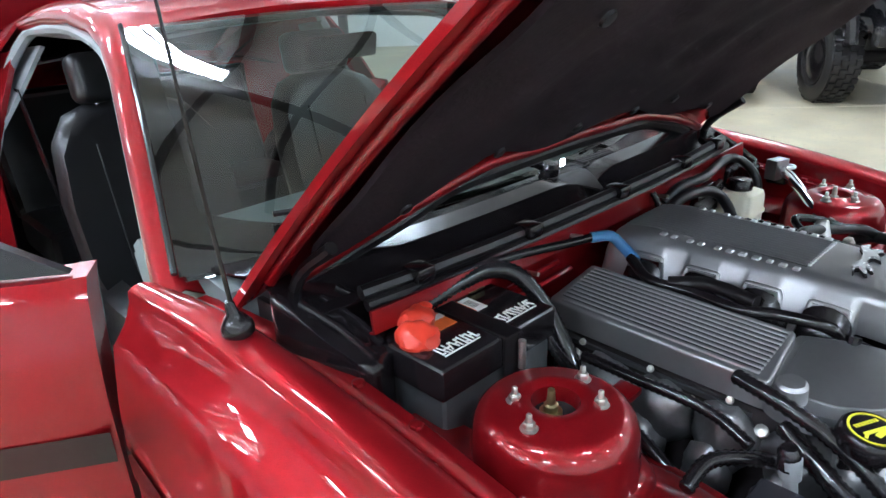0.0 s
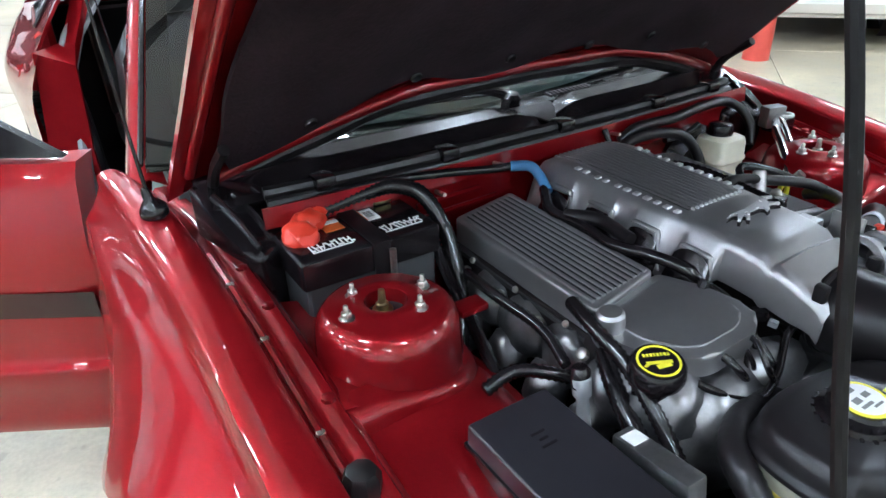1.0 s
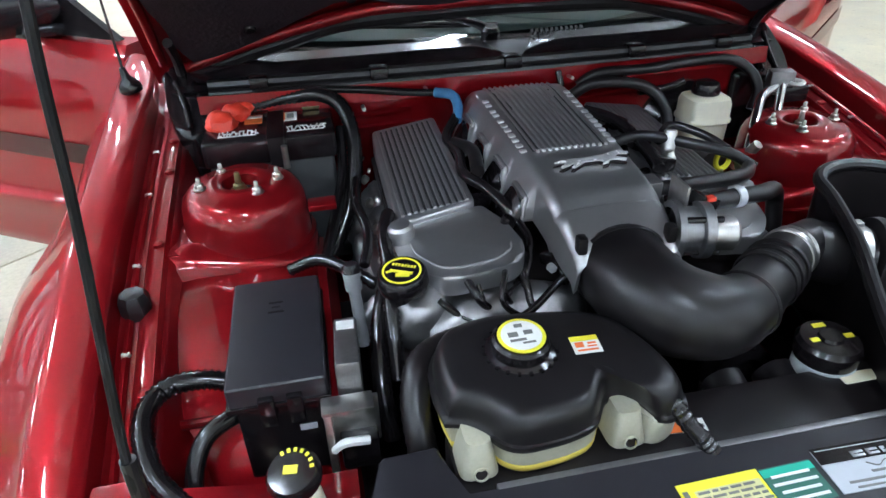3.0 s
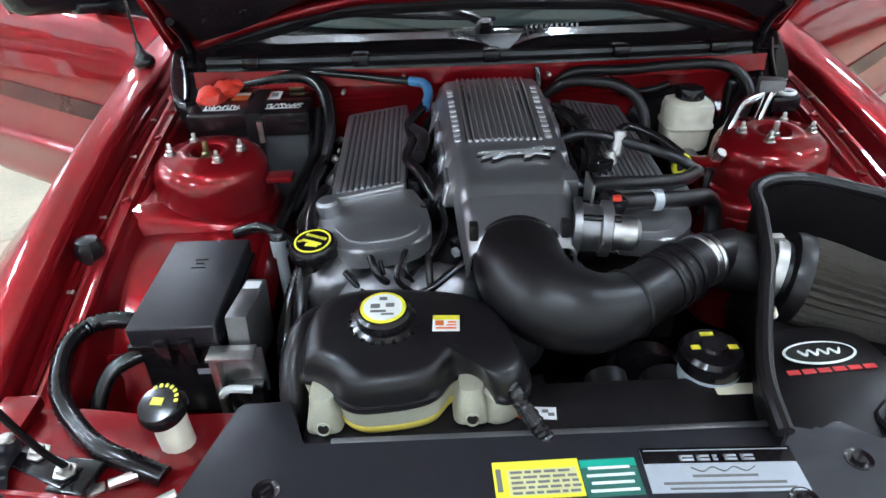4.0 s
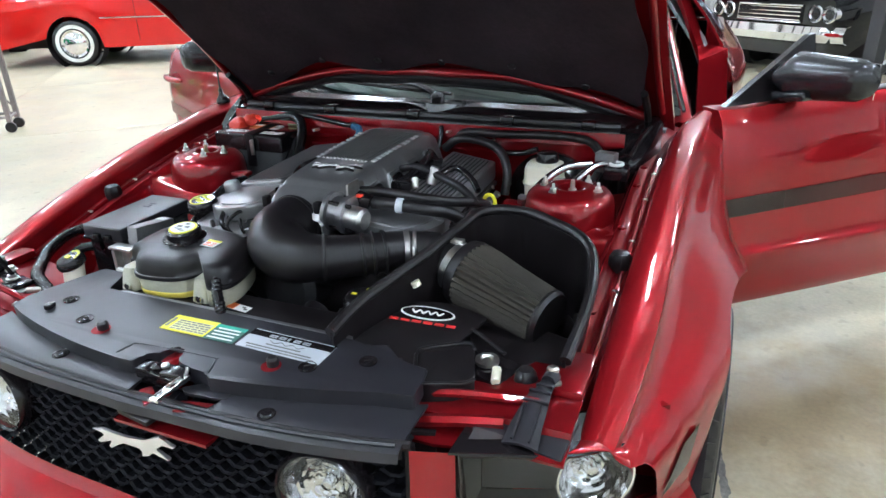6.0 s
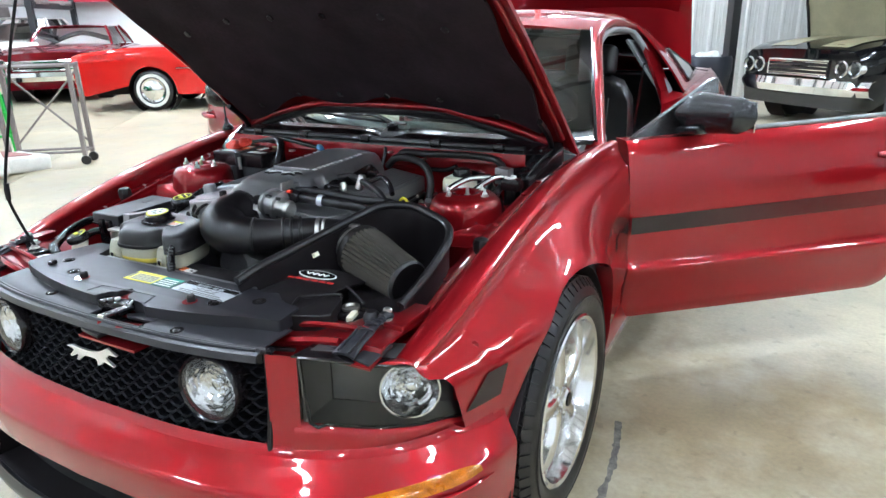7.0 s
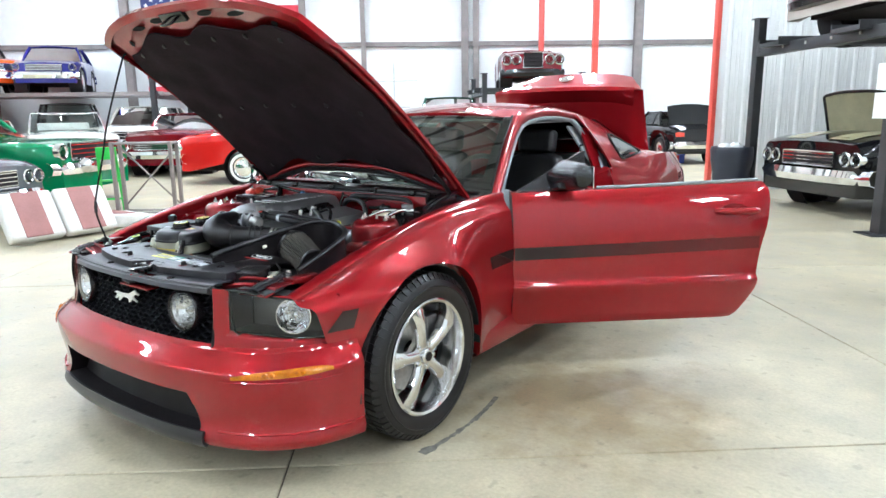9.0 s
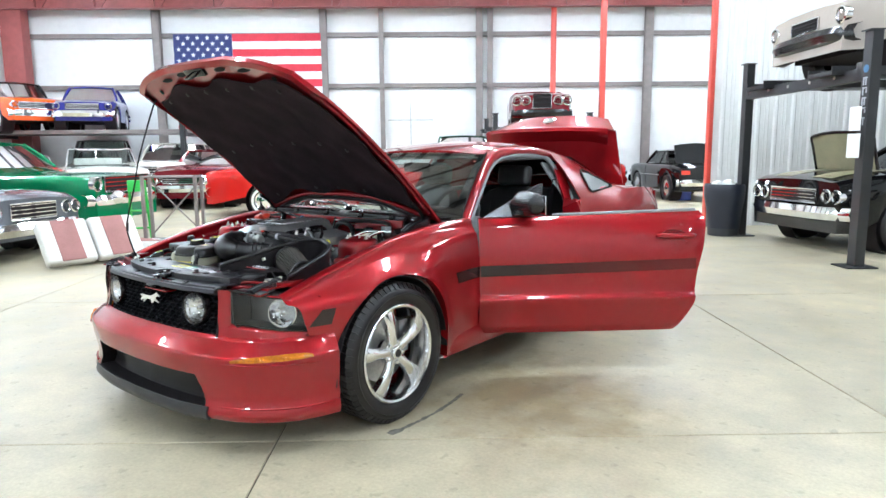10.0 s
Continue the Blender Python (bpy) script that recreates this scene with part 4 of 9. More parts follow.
# tail: deck, rear panel, open trunk lid
rows = [[(x * 0.70, y, 0.985 + 0.01 * (1 - x * x) - 0.05 * max(0, y - 3.6) / 0.22) for x in steps(-1, 1, 11)] for y in (3.18, 3.30)]
part("rear_deck", sheet(mesh(), rows, 0.02), RED, coupe)
rows = [[(x * 0.72, 3.835 + 0.015 * (1 - x * x), z) for x in steps(-1, 1, 11)] for z in (0.93, 0.80, 0.62)]
part("tail_panel", sheet(mesh(), rows, 0.02), RED, coupe)
rows = [[(x * 0.74, 3.84 + 0.06 * (1 - x * x) + d, z) for x in steps(-1, 1, 11)] for z, d in ((0.62, 0), (0.56, 0.05), (0.40, 0.06), (0.25, 0.02))]
part("rear_bumper", sheet(mesh(), rows, 0.02), RED, coupe)
for s in (1, -1):
    bm = mesh()
    for k in range(3):
        box(bm, (s * (0.40 + 0.095 * k), 3.862, 0.79), (0.075, 0.03, 0.16), bev=0.012)
    part("tail_lamp", bm, RED_PLASTIC, coupe, "red three-bar tail lamp")
part("trunk_floor", box(mesh(), (0, 3.5, 0.6), (1.3, 0.62, 0.03)), DARK, coupe)


def trunk_lid():
    """The lid swung past upright: its outer skin looks ahead, its tail face up."""
    m = Matrix.Translation((0, 3.17, 1.00)) @ Matrix.Rotation(radians(111), 4, "X")
    xs = [math.sin(a * math.pi / 2) for a in steps(-1, 1, 25)]

    def skin(x, y):
        return m @ Vector((x * (0.67 - 0.02 * y), y * (1 - 0.09 * abs(x) ** 3), 0.030 * (1 - x * x) - 0.02 * (y / 0.53) ** 3 - 0.03 * abs(x) ** 5 + 0.01))

    def tail(x, k):
        return m @ Vector((x * (0.655 - 0.16 * k), (0.545 + 0.020 * k) * (1 - 0.09 * abs(x) ** 3), -0.020 - 0.25 * k + 0.02 * (1 - x * x)))

    rows = [[skin(x, y) for x in xs] for y in steps(0, 0.53, 11)] + [[tail(x, k) for x in xs] for k in steps(0, 1, 5)]
    lid = part("trunk_lid", sheet(mesh(), rows, 0.012, (0, 4.2, 1.0)), RED, coupe, "open red trunk lid with a raised rear spoiler", 45)
    rows = []
    for x in xs:
        fall = 1 - 0.09 * abs(x * 0.9) ** 3
        rise = 0.034 * (1 - 0.5 * x ** 6)
        rows.append([m @ Vector((x * w, y * fall, 0.026 * (1 - x * x) + h)) for w, y, h in ((0.585, 0.40, -0.012), (0.60, 0.47, rise * 0.4), (0.61, 0.535, rise), (0.61, 0.553, rise - 0.010), (0.60, 0.552, -0.03))])
    part("spoiler", sheet(mesh(), rows, 0.006), RED, lid, "", 45)
    for s in (-1, 1):
        part("hinge_arm", tube(mesh(), [(s * 0.55, 3.30, 0.90), (s * 0.55, 3.22, 1.00), (s * 0.55, 3.17, 1.12)], 0.012, 8, 4), BLACK, lid)
    bm = lathe(mesh(), [(0.062, 0), (0.062, 0.016), (0.045, 0.022), (0, 0.02)], tail(0, 0.50), m.to_3x3() @ Vector((0, 1, 0.06)), 24)
    part("badge", bm, CHROME, lid, "round chrome badge")


trunk_lid()

# ---- doors ----
def door_x(y, z):
    """The outer skin of a shut door."""
    bx, bz = ramp(BELT, y)
    f = 0.880 + 0.006 * math.sin((y - 0.74) / 1.3 * math.pi)
    t = min(1.0, max(0.0, (bz - z) / 0.24))
    x = bx + 0.006 + (f - bx) * math.sin(t * math.pi / 2)
    crease = 0.019 * math.exp(-((z - 0.468) / 0.014) ** 2) if z > 0.468 else 0.019 * math.exp(-((z - 0.468) / 0.07) ** 2)
    return x + crease - 0.16 * max(0, 0.46 - z) ** 2 - 0.012 * max(0, 0.46 - z) / 0.2


def door_back(z):
    """The door's rear edge, further back at the waist."""
    return ramp([(0.24, 1.86), (0.30, 1.915), (0.42, 1.985), (0.50, 1.99), (0.60, 2.0), (0.80, 2.04), (0.93, 2.045), (0.96, 2.02)], z)[0]


ZROWS = steps(0.262, 0.44, 8) + [0.452, 0.460, 0.466, 0.471, 0.477, 0.485, 0.50]


def door(side, degrees, back=0.0):
    m = Matrix.Translation((0.868, 0.735 + back, 0)) @ Matrix.Rotation(radians(-degrees), 4, "Z") @ Matrix.Translation((-0.868, -0.735, 0))
    n = 25
    rows = []
    for j in range(30):
        line = []
        for i in range(n):
            k = i / (n - 1)
            zt = 0.925 + 0.030 * k
            z = ZROWS[j] if j < 15 else 0.52 + (zt - 0.52) * (j - 14) / 15
            y = 0.735 + (door_back(z) - 0.735) * k
            line.append(Vector((door_x(y, z), y, z)))
        rows.append(line)
    inner = [[Vector((p.x - 0.03 if j in (0, 29) else p.x - 0.085, p.y, p.z)) for p in r] for j, r in enumerate(rows)]
    bm = mesh()
    edge = 0.012
    soft = [[p.copy() for p in r] for r in rows]
    for j in range(30):
        for i in (0, n - 1):
            soft[j][i].x -= edge
    for i in range(n):
        soft[0][i].x -= edge
        soft[29][i].x -= edge
    sheet(bm, soft)
    rim = [soft[0][i] for i in range(n)] + [soft[j][n - 1] for j in range(1, 30)] + [soft[29][i] for i in range(n - 2, -1, -1)] + [soft[j][0] for j in range(28, 0, -1)]
    back = [Vector((p.x - 0.075, p.y, p.z)) for p in rim]
    loft(bm, [rim, back], caps=False)
    skin = part("door", flipped(moved(bm, m), side), RED, coupe, "open red door with a dark flank stripe", 50)
    bm = sheet(mesh(), [[Vector((r[i].x - 0.082, r[i].y, r[i].z)) for i in range(0, n, 3)] for r in rows[::4] + [rows[-1]]], 0.012, (0, 1.3, 0.6))
    part("door_trim", flipped(moved(bm, m), side), LEATHER, skin)
    # stripe
    rows = []
    for k in steps(0, 1, 4):
        z = 0.600 + 0.062 * k
        rows.append([(door_x(y, z) + 0.0035, y, z + 0.028 * (y - 0.735) / 1.25) for y in steps(0.74, 1.985, 20)])
    part("stripe", flipped(moved(sheet(mesh(), rows), m), side), DOOR_STRIPE[side], skin, "dark translucent vinyl stripe")
    # belt moulding
    bm = tube(mesh(), [(ramp(BELT, y)[0] - 0.015, y, 0.933 + 0.030 * (y - 0.735) / 1.25) for y in steps(1.16, 2.0, 8)], 0.008, 8, 2)
    part("belt_moulding", flipped(moved(bm, m), side), GREY_TRIM, skin)
    # sail triangle and mirror
    bm = mesh()
    vs = [Vector((0.815 - 0.30 * (z - 0.93), y - 0.10, z)) for y, z in [(0.86, 0.932), (1.20, 0.940), (1.215, 1.12), (1.19, 1.115)]]
    loft(bm, [vs, [v - Vector((0.022, 0, 0)) for v in vs]])
    part("mirror_sail", flipped(moved(bm, m), side), BLACK, skin)
    rings = []
    for k in steps(0, 1, 9):
        x = 0.815 + 0.235 * k
        h = 0.076 * (1 - 0.25 * k) * (math.sin(min(1, k * 5 + 0.35) * math.pi / 2)) * (1 if k < 0.9 else 0.75)
        d = 0.055 * (1 - 0.3 * k)
        cy, cz = 0.985 + 0.05 * k, 1.010 + 0.012 * k
        rings.append([Vector((x, cy + d * math.cos(a) * (1.25 if math.cos(a) < 0 else 0.9), cz + h * math.sin(a))) for a in [2 * math.pi * q / 20 for q in range(20)]])
    bm = loft(mesh(), rings)
    box(bm, (0.845, 0.985, 0.955), (0.14, 0.10, 0.030), rot=(0, -8, 6), bev=0.012, seg=3)
    part("mirror", flipped(moved(bm, m), side), MIRROR_BLACK, skin, "black folding door mirror", 80)
    bm = box(mesh(), (0.94, 1.058, 1.014), (0.19, 0.006, 0.10), rot=(0, 0, 12), bev=0.002)
    part("mirror_glass", flipped(moved(bm, m), side), CHROME, skin)
    # handle over a flat disc whose darker red paints in the scoop's shade
    hy, hz = 1.860, 0.820
    hx = door_x(hy, hz)
    bm = prism(mesh(), ellipse(0, 0, 0.072, 0.034, 24), -0.004, 0.002, Matrix.Translation((hx + 0.0005, hy - 0.01, hz)) @ pose(0, 0, 0, 90, 0, 90))
    part("handle_scoop", flipped(moved(bm, m), side), RED_SCOOP_SHADE, skin)
    bm = tube(mesh(), [(hx + 0.004, hy - 0.11, hz + 0.001), (hx + 0.028, hy - 0.075, hz + 0.002), (hx + 0.036, hy, hz), (hx + 0.028, hy + 0.085, hz), (hx + 0.004, hy + 0.115, hz)], [0.010, 0.015, 0.017, 0.016, 0.011], 12, 5)
    part("door_handle", flipped(moved(bm, m), side), RED, skin)
    bm = lathe(mesh(), [(0, 0.006), (0.010, 0.006), (0.012, 0)], (hx + 0.004, hy + 0.07, hz - 0.045), (1, 0, 0), 16)
    part("lock", flipped(moved(bm, m), side), RED, skin)
    return skin


MIRROR_BLACK = surface("satin_black_mirror_shell", (0.012, 0.012, 0.014), 0.22, rvar=0.02, var=0.04)
RED_SCOOP_SHADE = paint("red_scoop_shade_paint", (0.20, 0.004, 0.008))
door(1, 49)
door(-1, 59, 0.065)

# ---- hood, built shut and swung up on its hinges ----
HOOD_TURN = Matrix.Translation((0, 0.565, 0.915)) @ Matrix.Rotation(radians(-49.7), 4, "X") @ Matrix.Translation((0, -0.565, -0.915))


HOOD_HALF = [(-0.75, 0.610), (-0.56, 0.662), (-0.30, 0.690), (0.0, 0.702), (0.28, 0.710), (0.575, 0.728)]


def hood_point(x, k, drop=0.0):
    """x across from -1 to 1, k from the rear edge (0) to the front (1)."""
    rear = 0.575 - 0.150 * (1 - abs(x) ** 2.4)
    front = -0.735 + 0.10 * abs(x) ** 5 + 0.03 * x * x
    y = rear + (front - rear) * k
    g = ramp(GAP, max(y, -0.56))
    half = ramp(HOOD_HALF, y)[0]
    zz = g[1] if y > -0.56 else g[1] + (y + 0.56) * 0.30
    bow = 0.050 * (1 - abs(x) ** 2.2) + 0.012 * math.exp(-((abs(x) - 0.42) / 0.10) ** 2)
    return Vector((x * half, y, zz + bow * (1 - 0.35 * k) - drop))


def hood():
    xs, ks = steps(-1, 1, 33), steps(0, 1, 27)
    rows = [[hood_point(x, k) for x in xs] for k in ks]
    bm = sheet(mesh(), rows)
    # rolled edges
    rim = rows[0] + [r[-1] for r in rows[1:]] + rows[-1][::-1][1:] + [r[0] for r in rows[::-1][1:-1]]
    c = Vector((0, -0.05, 0.85))
    low = [p + Vector((0, 0, -0.013 if p.y > -0.45 else -0.026)) for p in rim]
    inn = [p + (Vector((c.x, c.y, p.z)) - p).normalized() * 0.035 for p in low]
    loft(bm, [rim, low, inn], caps=False)
    top = part("hood", moved(bm, HOOD_TURN), RED, coupe, "open red hood propped up on a rod", 40)
    # inner frame
    bm = sheet(mesh(), [[hood_point(x * 0.965, 0.02 + 0.955 * k, 0.018) for x in steps(-1, 1, 25)] for k in steps(0, 1, 21)])
    part("inner_panel", moved(bm, HOOD_TURN), RED_BAY_SHADE, top, "", 40)
    bm = mesh()
    for sx in (-1, 1):
        tube(bm, [hood_point(sx * 0.962, k, 0.022) for k in steps(0.07, 0.92, 9)], 0.010, 8, 3)
    tube(bm, [hood_point(x, 0.035, 0.032) for x in steps(-0.9, 0.9, 11)], 0.014, 8, 3)
    part("inner_ribs", moved(bm, HOOD_TURN), RED_BAY_SHADE, top, "", 60)
    # felt liner with a wavy outline
    n = 28
    rows = []
    for k in steps(0, 1, n):
        kk = 0.065 + 0.815 * k
        wv = 0.925 - 0.012 * math.sin(k * 17) - 0.10 * max(0, k - 0.86) / 0.14 - 0.05 * max(0, 0.06 - k) / 0.06
        rows.append([hood_point(x * wv, kk + (0.022 * math.sin(x * 9) if k in (0, 1) else 0), 0.042 + 0.006 * math.sin(x * 21) * math.sin(k * 19)) for x in steps(-1, 1, 31)])
    bm = sheet(mesh(), rows, 0.008, (0, -0.1, 1.2))
    part("hood_liner", moved(bm, HOOD_TURN), LINER, top, "black felt insulation pad", 60)
    for x in steps(-0.7, 0.7, 6):
        for k in (0.10, 0.45, 0.84):
            part("liner_clip", moved(lathe(mesh(), [(0.012, 0), (0.010, -0.004), (0, -0.005)], hood_point(x, k, 0.050), (0, 0, 1), 10), HOOD_TURN), BLACK_FLAT, top)
    # front structure: striker, openings
    bm = mesh()
    p = hood_point(0, 0.955, 0.04)
    box(bm, p, (0.16, 0.045, 0.02), bev=0.006)
    tube(bm, [p + Vector((-0.03, 0, -0.005)), p + Vector((-0.03, 0, -0.05)), p + Vector((0.03, 0, -0.05)), p + Vector((0.03, 0, -0.005))], 0.005, 8, 3)
    part("striker", moved(bm, HOOD_TURN), BLACK, top)
    for x, k, a, b in ((-0.52, 0.935, 0.10, 0.022), (-0.26, 0.945, 0.09, 0.025), (0.26, 0.945, 0.09, 0.025), (0.52, 0.935, 0.10, 0.022), (-0.74, 0.90, 0.03, 0.03), (0.74, 0.90, 0.03, 0.03)):
        p = hood_point(x, k, 0.0225)
        part("inner_opening", moved(prism(mesh(), ellipse(p.x, p.y, a / 2, b / 2, 16), p.z - 0.001, p.z + 0.001), HOOD_TURN), DARK, top)
    bm = tube(mesh(), [hood_point(x, 0.012, 0.038) for x in steps(-0.93, 0.93, 13)], 0.016, 8, 3)
    part("rear_seal", moved(bm, HOOD_TURN), RUBBER, top)
    return top


hood()
rod_line = [Vector(p) for p in ((-0.560, -0.515, 0.735), (-0.572, -0.530, 0.79), (-0.581, -0.550, 0.89), (-0.581, -0.545, 0.95), (-0.572, -0.495, 1.14), (-0.566, -0.460, 1.29), (-0.548, -0.372, 1.56), (-0.540, -0.350, 1.60))]
prop = part("hood_prop_rod", tube(mesh(), rod_line, 0.0043, 8, 8), surface("dull_black_rod", (0.010, 0.009, 0.009), 0.45, spec=0.12), coupe, "thin black hood prop rod")
part("rod_grip", tube(mesh(), [rod_line[2], rod_line[3].lerp(rod_line[2], 0.2)], 0.0072, 10, 3), RUBBER, prop)
for s in (1, -1):
    bm = mesh()
    a = Vector((0.665, 0.52, 0.86))
    b = HOOD_TURN @ Vector((0.655, 0.36, 0.86))
    tube(bm, [a, a.lerp(b, 0.5) + Vector((0, 0.02, 0.02)), b], 0.010, 8, 4)
    box(bm, (0.668, 0.53, 0.87), (0.012, 0.12, 0.07), bev=0.004)
    part("hood_hinge", flipped(bm, s), BLACK_FLAT, coupe)

# ---- wheels ----
def wheel(at, side):
    x0 = 0.905
    pr = [(0.236, -0.20), (0.262, -0.222), (0.305, -0.226), (0.330, -0.215), (0.340, -0.195), (0.3405, -0.02), (0.330, -0.003), (0.310, 0.012), (0.285, 0.016), (0.258, 0.008), (0.240, -0.004), (0.236, -0.02)]
    bm = lathe(mesh(), pr, (x0, 0, 0), (1, 0, 0), 72)
    lathe(bm, [(0.298, 0.0152), (0.296, 0.019), (0.292, 0.0165)], (x0, 0, 0), (1, 0, 0), 72)
    tyre = part("wheel", moved(flipped(bm, side), Matrix.Translation(at)), RUBBER, coupe, "wide low tyre on a polished five-spoke wheel", 30)
    bm = mesh()
    for k in range(64):
        a = 2 * math.pi * k / 64
        for xx, w, t in ((-0.175, 0.042, 9), (-0.128, 0.036, 0), (-0.085, 0.036, 0), (-0.035, 0.046, -9)):
            m = Matrix.Rotation(a, 4, "X") @ Matrix.Translation((x0 + xx, 0, 0.3425)) @ Matrix.Rotation(radians(t), 4, "Z")
            box(bm, (0, 0, 0), (w, 0.026, 0.008), m=m)
        m = Matrix.Rotation(a + 0.03, 4, "X") @ Matrix.Translation((x0 - 0.004, 0, 0.331)) @ Matrix.Rotation(radians(50), 4, "Y")
        box(bm, (0, 0, 0), (0.03, 0.022, 0.006), m=m)
    part("tread", moved(flipped(bm, side), Matrix.Translation(at)), RUBBER, tyre, "", 20)
    bm = lathe(mesh(), [(0.222, -0.20), (0.242, -0.20), (0.236, -0.03), (0.242, -0.006), (0.244, 0.006), (0.238, 0.010), (0.228, 0.006), (0.222, -0.012), (0.214, -0.05), (0.206, -0.10), (0.200, -0.16), (0.222, -0.20)], (x0, 0, 0), (1, 0, 0), 64)
    part("rim", moved(flipped(bm, side), Matrix.Translation(at)), POLISHED, tyre, "polished wheel rim")
    for k in range(5):
        rings = []
        for t in steps(0, 1, 10):
            r = 0.040 + 0.185 * t
            w = ramp([(0, 0.030), (0.25, 0.024), (0.6, 0.031), (1, 0.046)], t)[0]
            h = ramp([(0, -0.016), (0.25, -0.012), (0.7, -0.016), (1, -0.030)], t)[0]
            d = ramp([(0, 0.030), (1, 0.050)], t)[0]
            rings.append([Vector((x0 + h - 0.0, w * 0.15, r)), Vector((x0 + h - 0.002, w * 0.55, r)), Vector((x0 + h - 0.010, w * 0.95, r)), Vector((x0 + h - d, w * 1.02, r)), Vector((x0 + h - d, -w * 1.02, r)), Vector((x0 + h - 0.010, -w * 0.95, r)), Vector((x0 + h - 0.002, -w * 0.55, r)), Vector((x0 + h, -w * 0.15, r))])
        bm = loft(mesh(), rings)
        moved(bm, Matrix.Rotation(2 * math.pi * k / 5 + 0.16, 4, "X"))
        part("spoke", moved(flipped(bm, side), Matrix.Translation(at)), POLISHED, tyre, "", 50)
    bm = lathe(mesh(), [(0.066, -0.06), (0.064, -0.025), (0.055, -0.018), (0.034, -0.014), (0.032, -0.002), (0.026, 0.003), (0, 0.004)], (x0 - 0.006, 0, 0), (1, 0, 0), 40)
    part("hub", moved(flipped(bm, side), Matrix.Translation(at)), POLISHED, tyre)
    part("centre_cap", moved(flipped(lathe(mesh(), [(0.020, 0), (0.018, 0.003), (0, 0.003)], (x0 - 0.002, 0, 0), (1, 0, 0), 24), side), Matrix.Translation(at)), BLACK, tyre)
    for k in range(5):
        a = 2 * math.pi * k / 5 + 0.16 + math.pi / 5
        bm = lathe(mesh(), [(0.012, -0.03), (0.011, 0.0), (0.008, 0.004), (0, 0.005)], (x0 - 0.018, -0.052 * math.sin(a), 0.052 * math.cos(a)), (1, 0, 0), 6)
        part("lug_nut", moved(flipped(bm, side), Matrix.Translation(at)), CHROME, tyre)
    bm = lathe(mesh(), [(0.05, -0.115), (0.05, -0.10), (0.16, -0.10), (0.16, -0.125), (0.05, -0.125)], (x0, 0, 0), (1, 0, 0), 48)
    part("brake_disc", moved(flipped(bm, side), Matrix.Translation(at)), STEEL, tyre)
    bm = box(mesh(), (x0 - 0.11, 0.12, 0.05), (0.075, 0.07, 0.17), bev=0.012)
    part("brake_caliper", moved(flipped(bm, side), Matrix.Translation(at)), ALLOY, tyre)
    return tyre


for s in (1, -1):
    wheel((0, 0.0, HUB), s)
    wheel((0, 2.72, HUB), s)

# ---- cabin ----
part("cabin_floor", box(mesh(), (0, 1.75, 0.24), (1.56, 2.6, 0.06)), DARK, coupe)
part("rear_bulkhead", box(mesh(), (0, 3.10, 0.62), (1.4, 0.05, 0.72)), DARK, coupe)
part("underbody", box(mesh(), (0, 0.1, 0.20), (1.10, 1.5, 0.04)), DARK, coupe)


def dash():
    prof = [(0.93, 0.66), (1.02, 0.80), (1.04, 0.88), (0.99, 0.915), (0.80, 0.925), (0.62, 0.905), (0.62, 0.55), (0.93, 0.55)]
    bm = loft(mesh(), [[(x, y, z) for y, z in prof] for x in (-0.70, -0.4, 0, 0.4, 0.70)])
    bmesh.ops.bevel(bm, geom=[e for e in bm.edges if abs(e.verts[0].co.x - e.verts[1].co.x) > 0.1], offset=0.012, segments=2, affect="EDGES")
    d = part("dashboard", bm, surface("pale_grey_dash_vinyl", (0.24, 0.28, 0.28), 0.55, bump=0.15, fine=300), coupe, "grey vinyl dashboard top", 40)
    part("instrument_hood", box(mesh(), (0.37, 0.97, 0.925), (0.40, 0.16, 0.07), bev=0.03), LEATHER, d)
    return d


dash()
m = Matrix.Translation((0.37, 1.16, 0.90)) @ Matrix.Rotation(radians(66), 4, "X")
bm = tube(mesh(), [m @ Vector((0.185 * math.cos(a), 0.185 * math.sin(a), 0)) for a in [2 * math.pi * k / 24 for k in range(25)]], 0.015, 10, 1)
wheel_ring = part("steering_wheel", bm, LEATHER, coupe, "black leather steering wheel")
bm = lathe(mesh(), [(0.07, -0.03), (0.075, 0.0), (0.05, 0.02), (0, 0.025)], m.translation, m.to_3x3() @ Vector((0, 0, 1)), 24)
for a in (0.1, math.pi - 0.1, 1.5 * math.pi):
    box(bm, (0.12 * math.cos(a), 0.12 * math.sin(a), 0), (0.13, 0.035, 0.012), rot=(0, 0, math.degrees(a)), bev=0.004, m=m)
part("wheel_centre", bm, LEATHER, wheel_ring)
part("steering_column", rod(mesh(), m.translation, m.translation + Vector((0, -0.26, -0.07)), 0.04), BLACK, coupe)


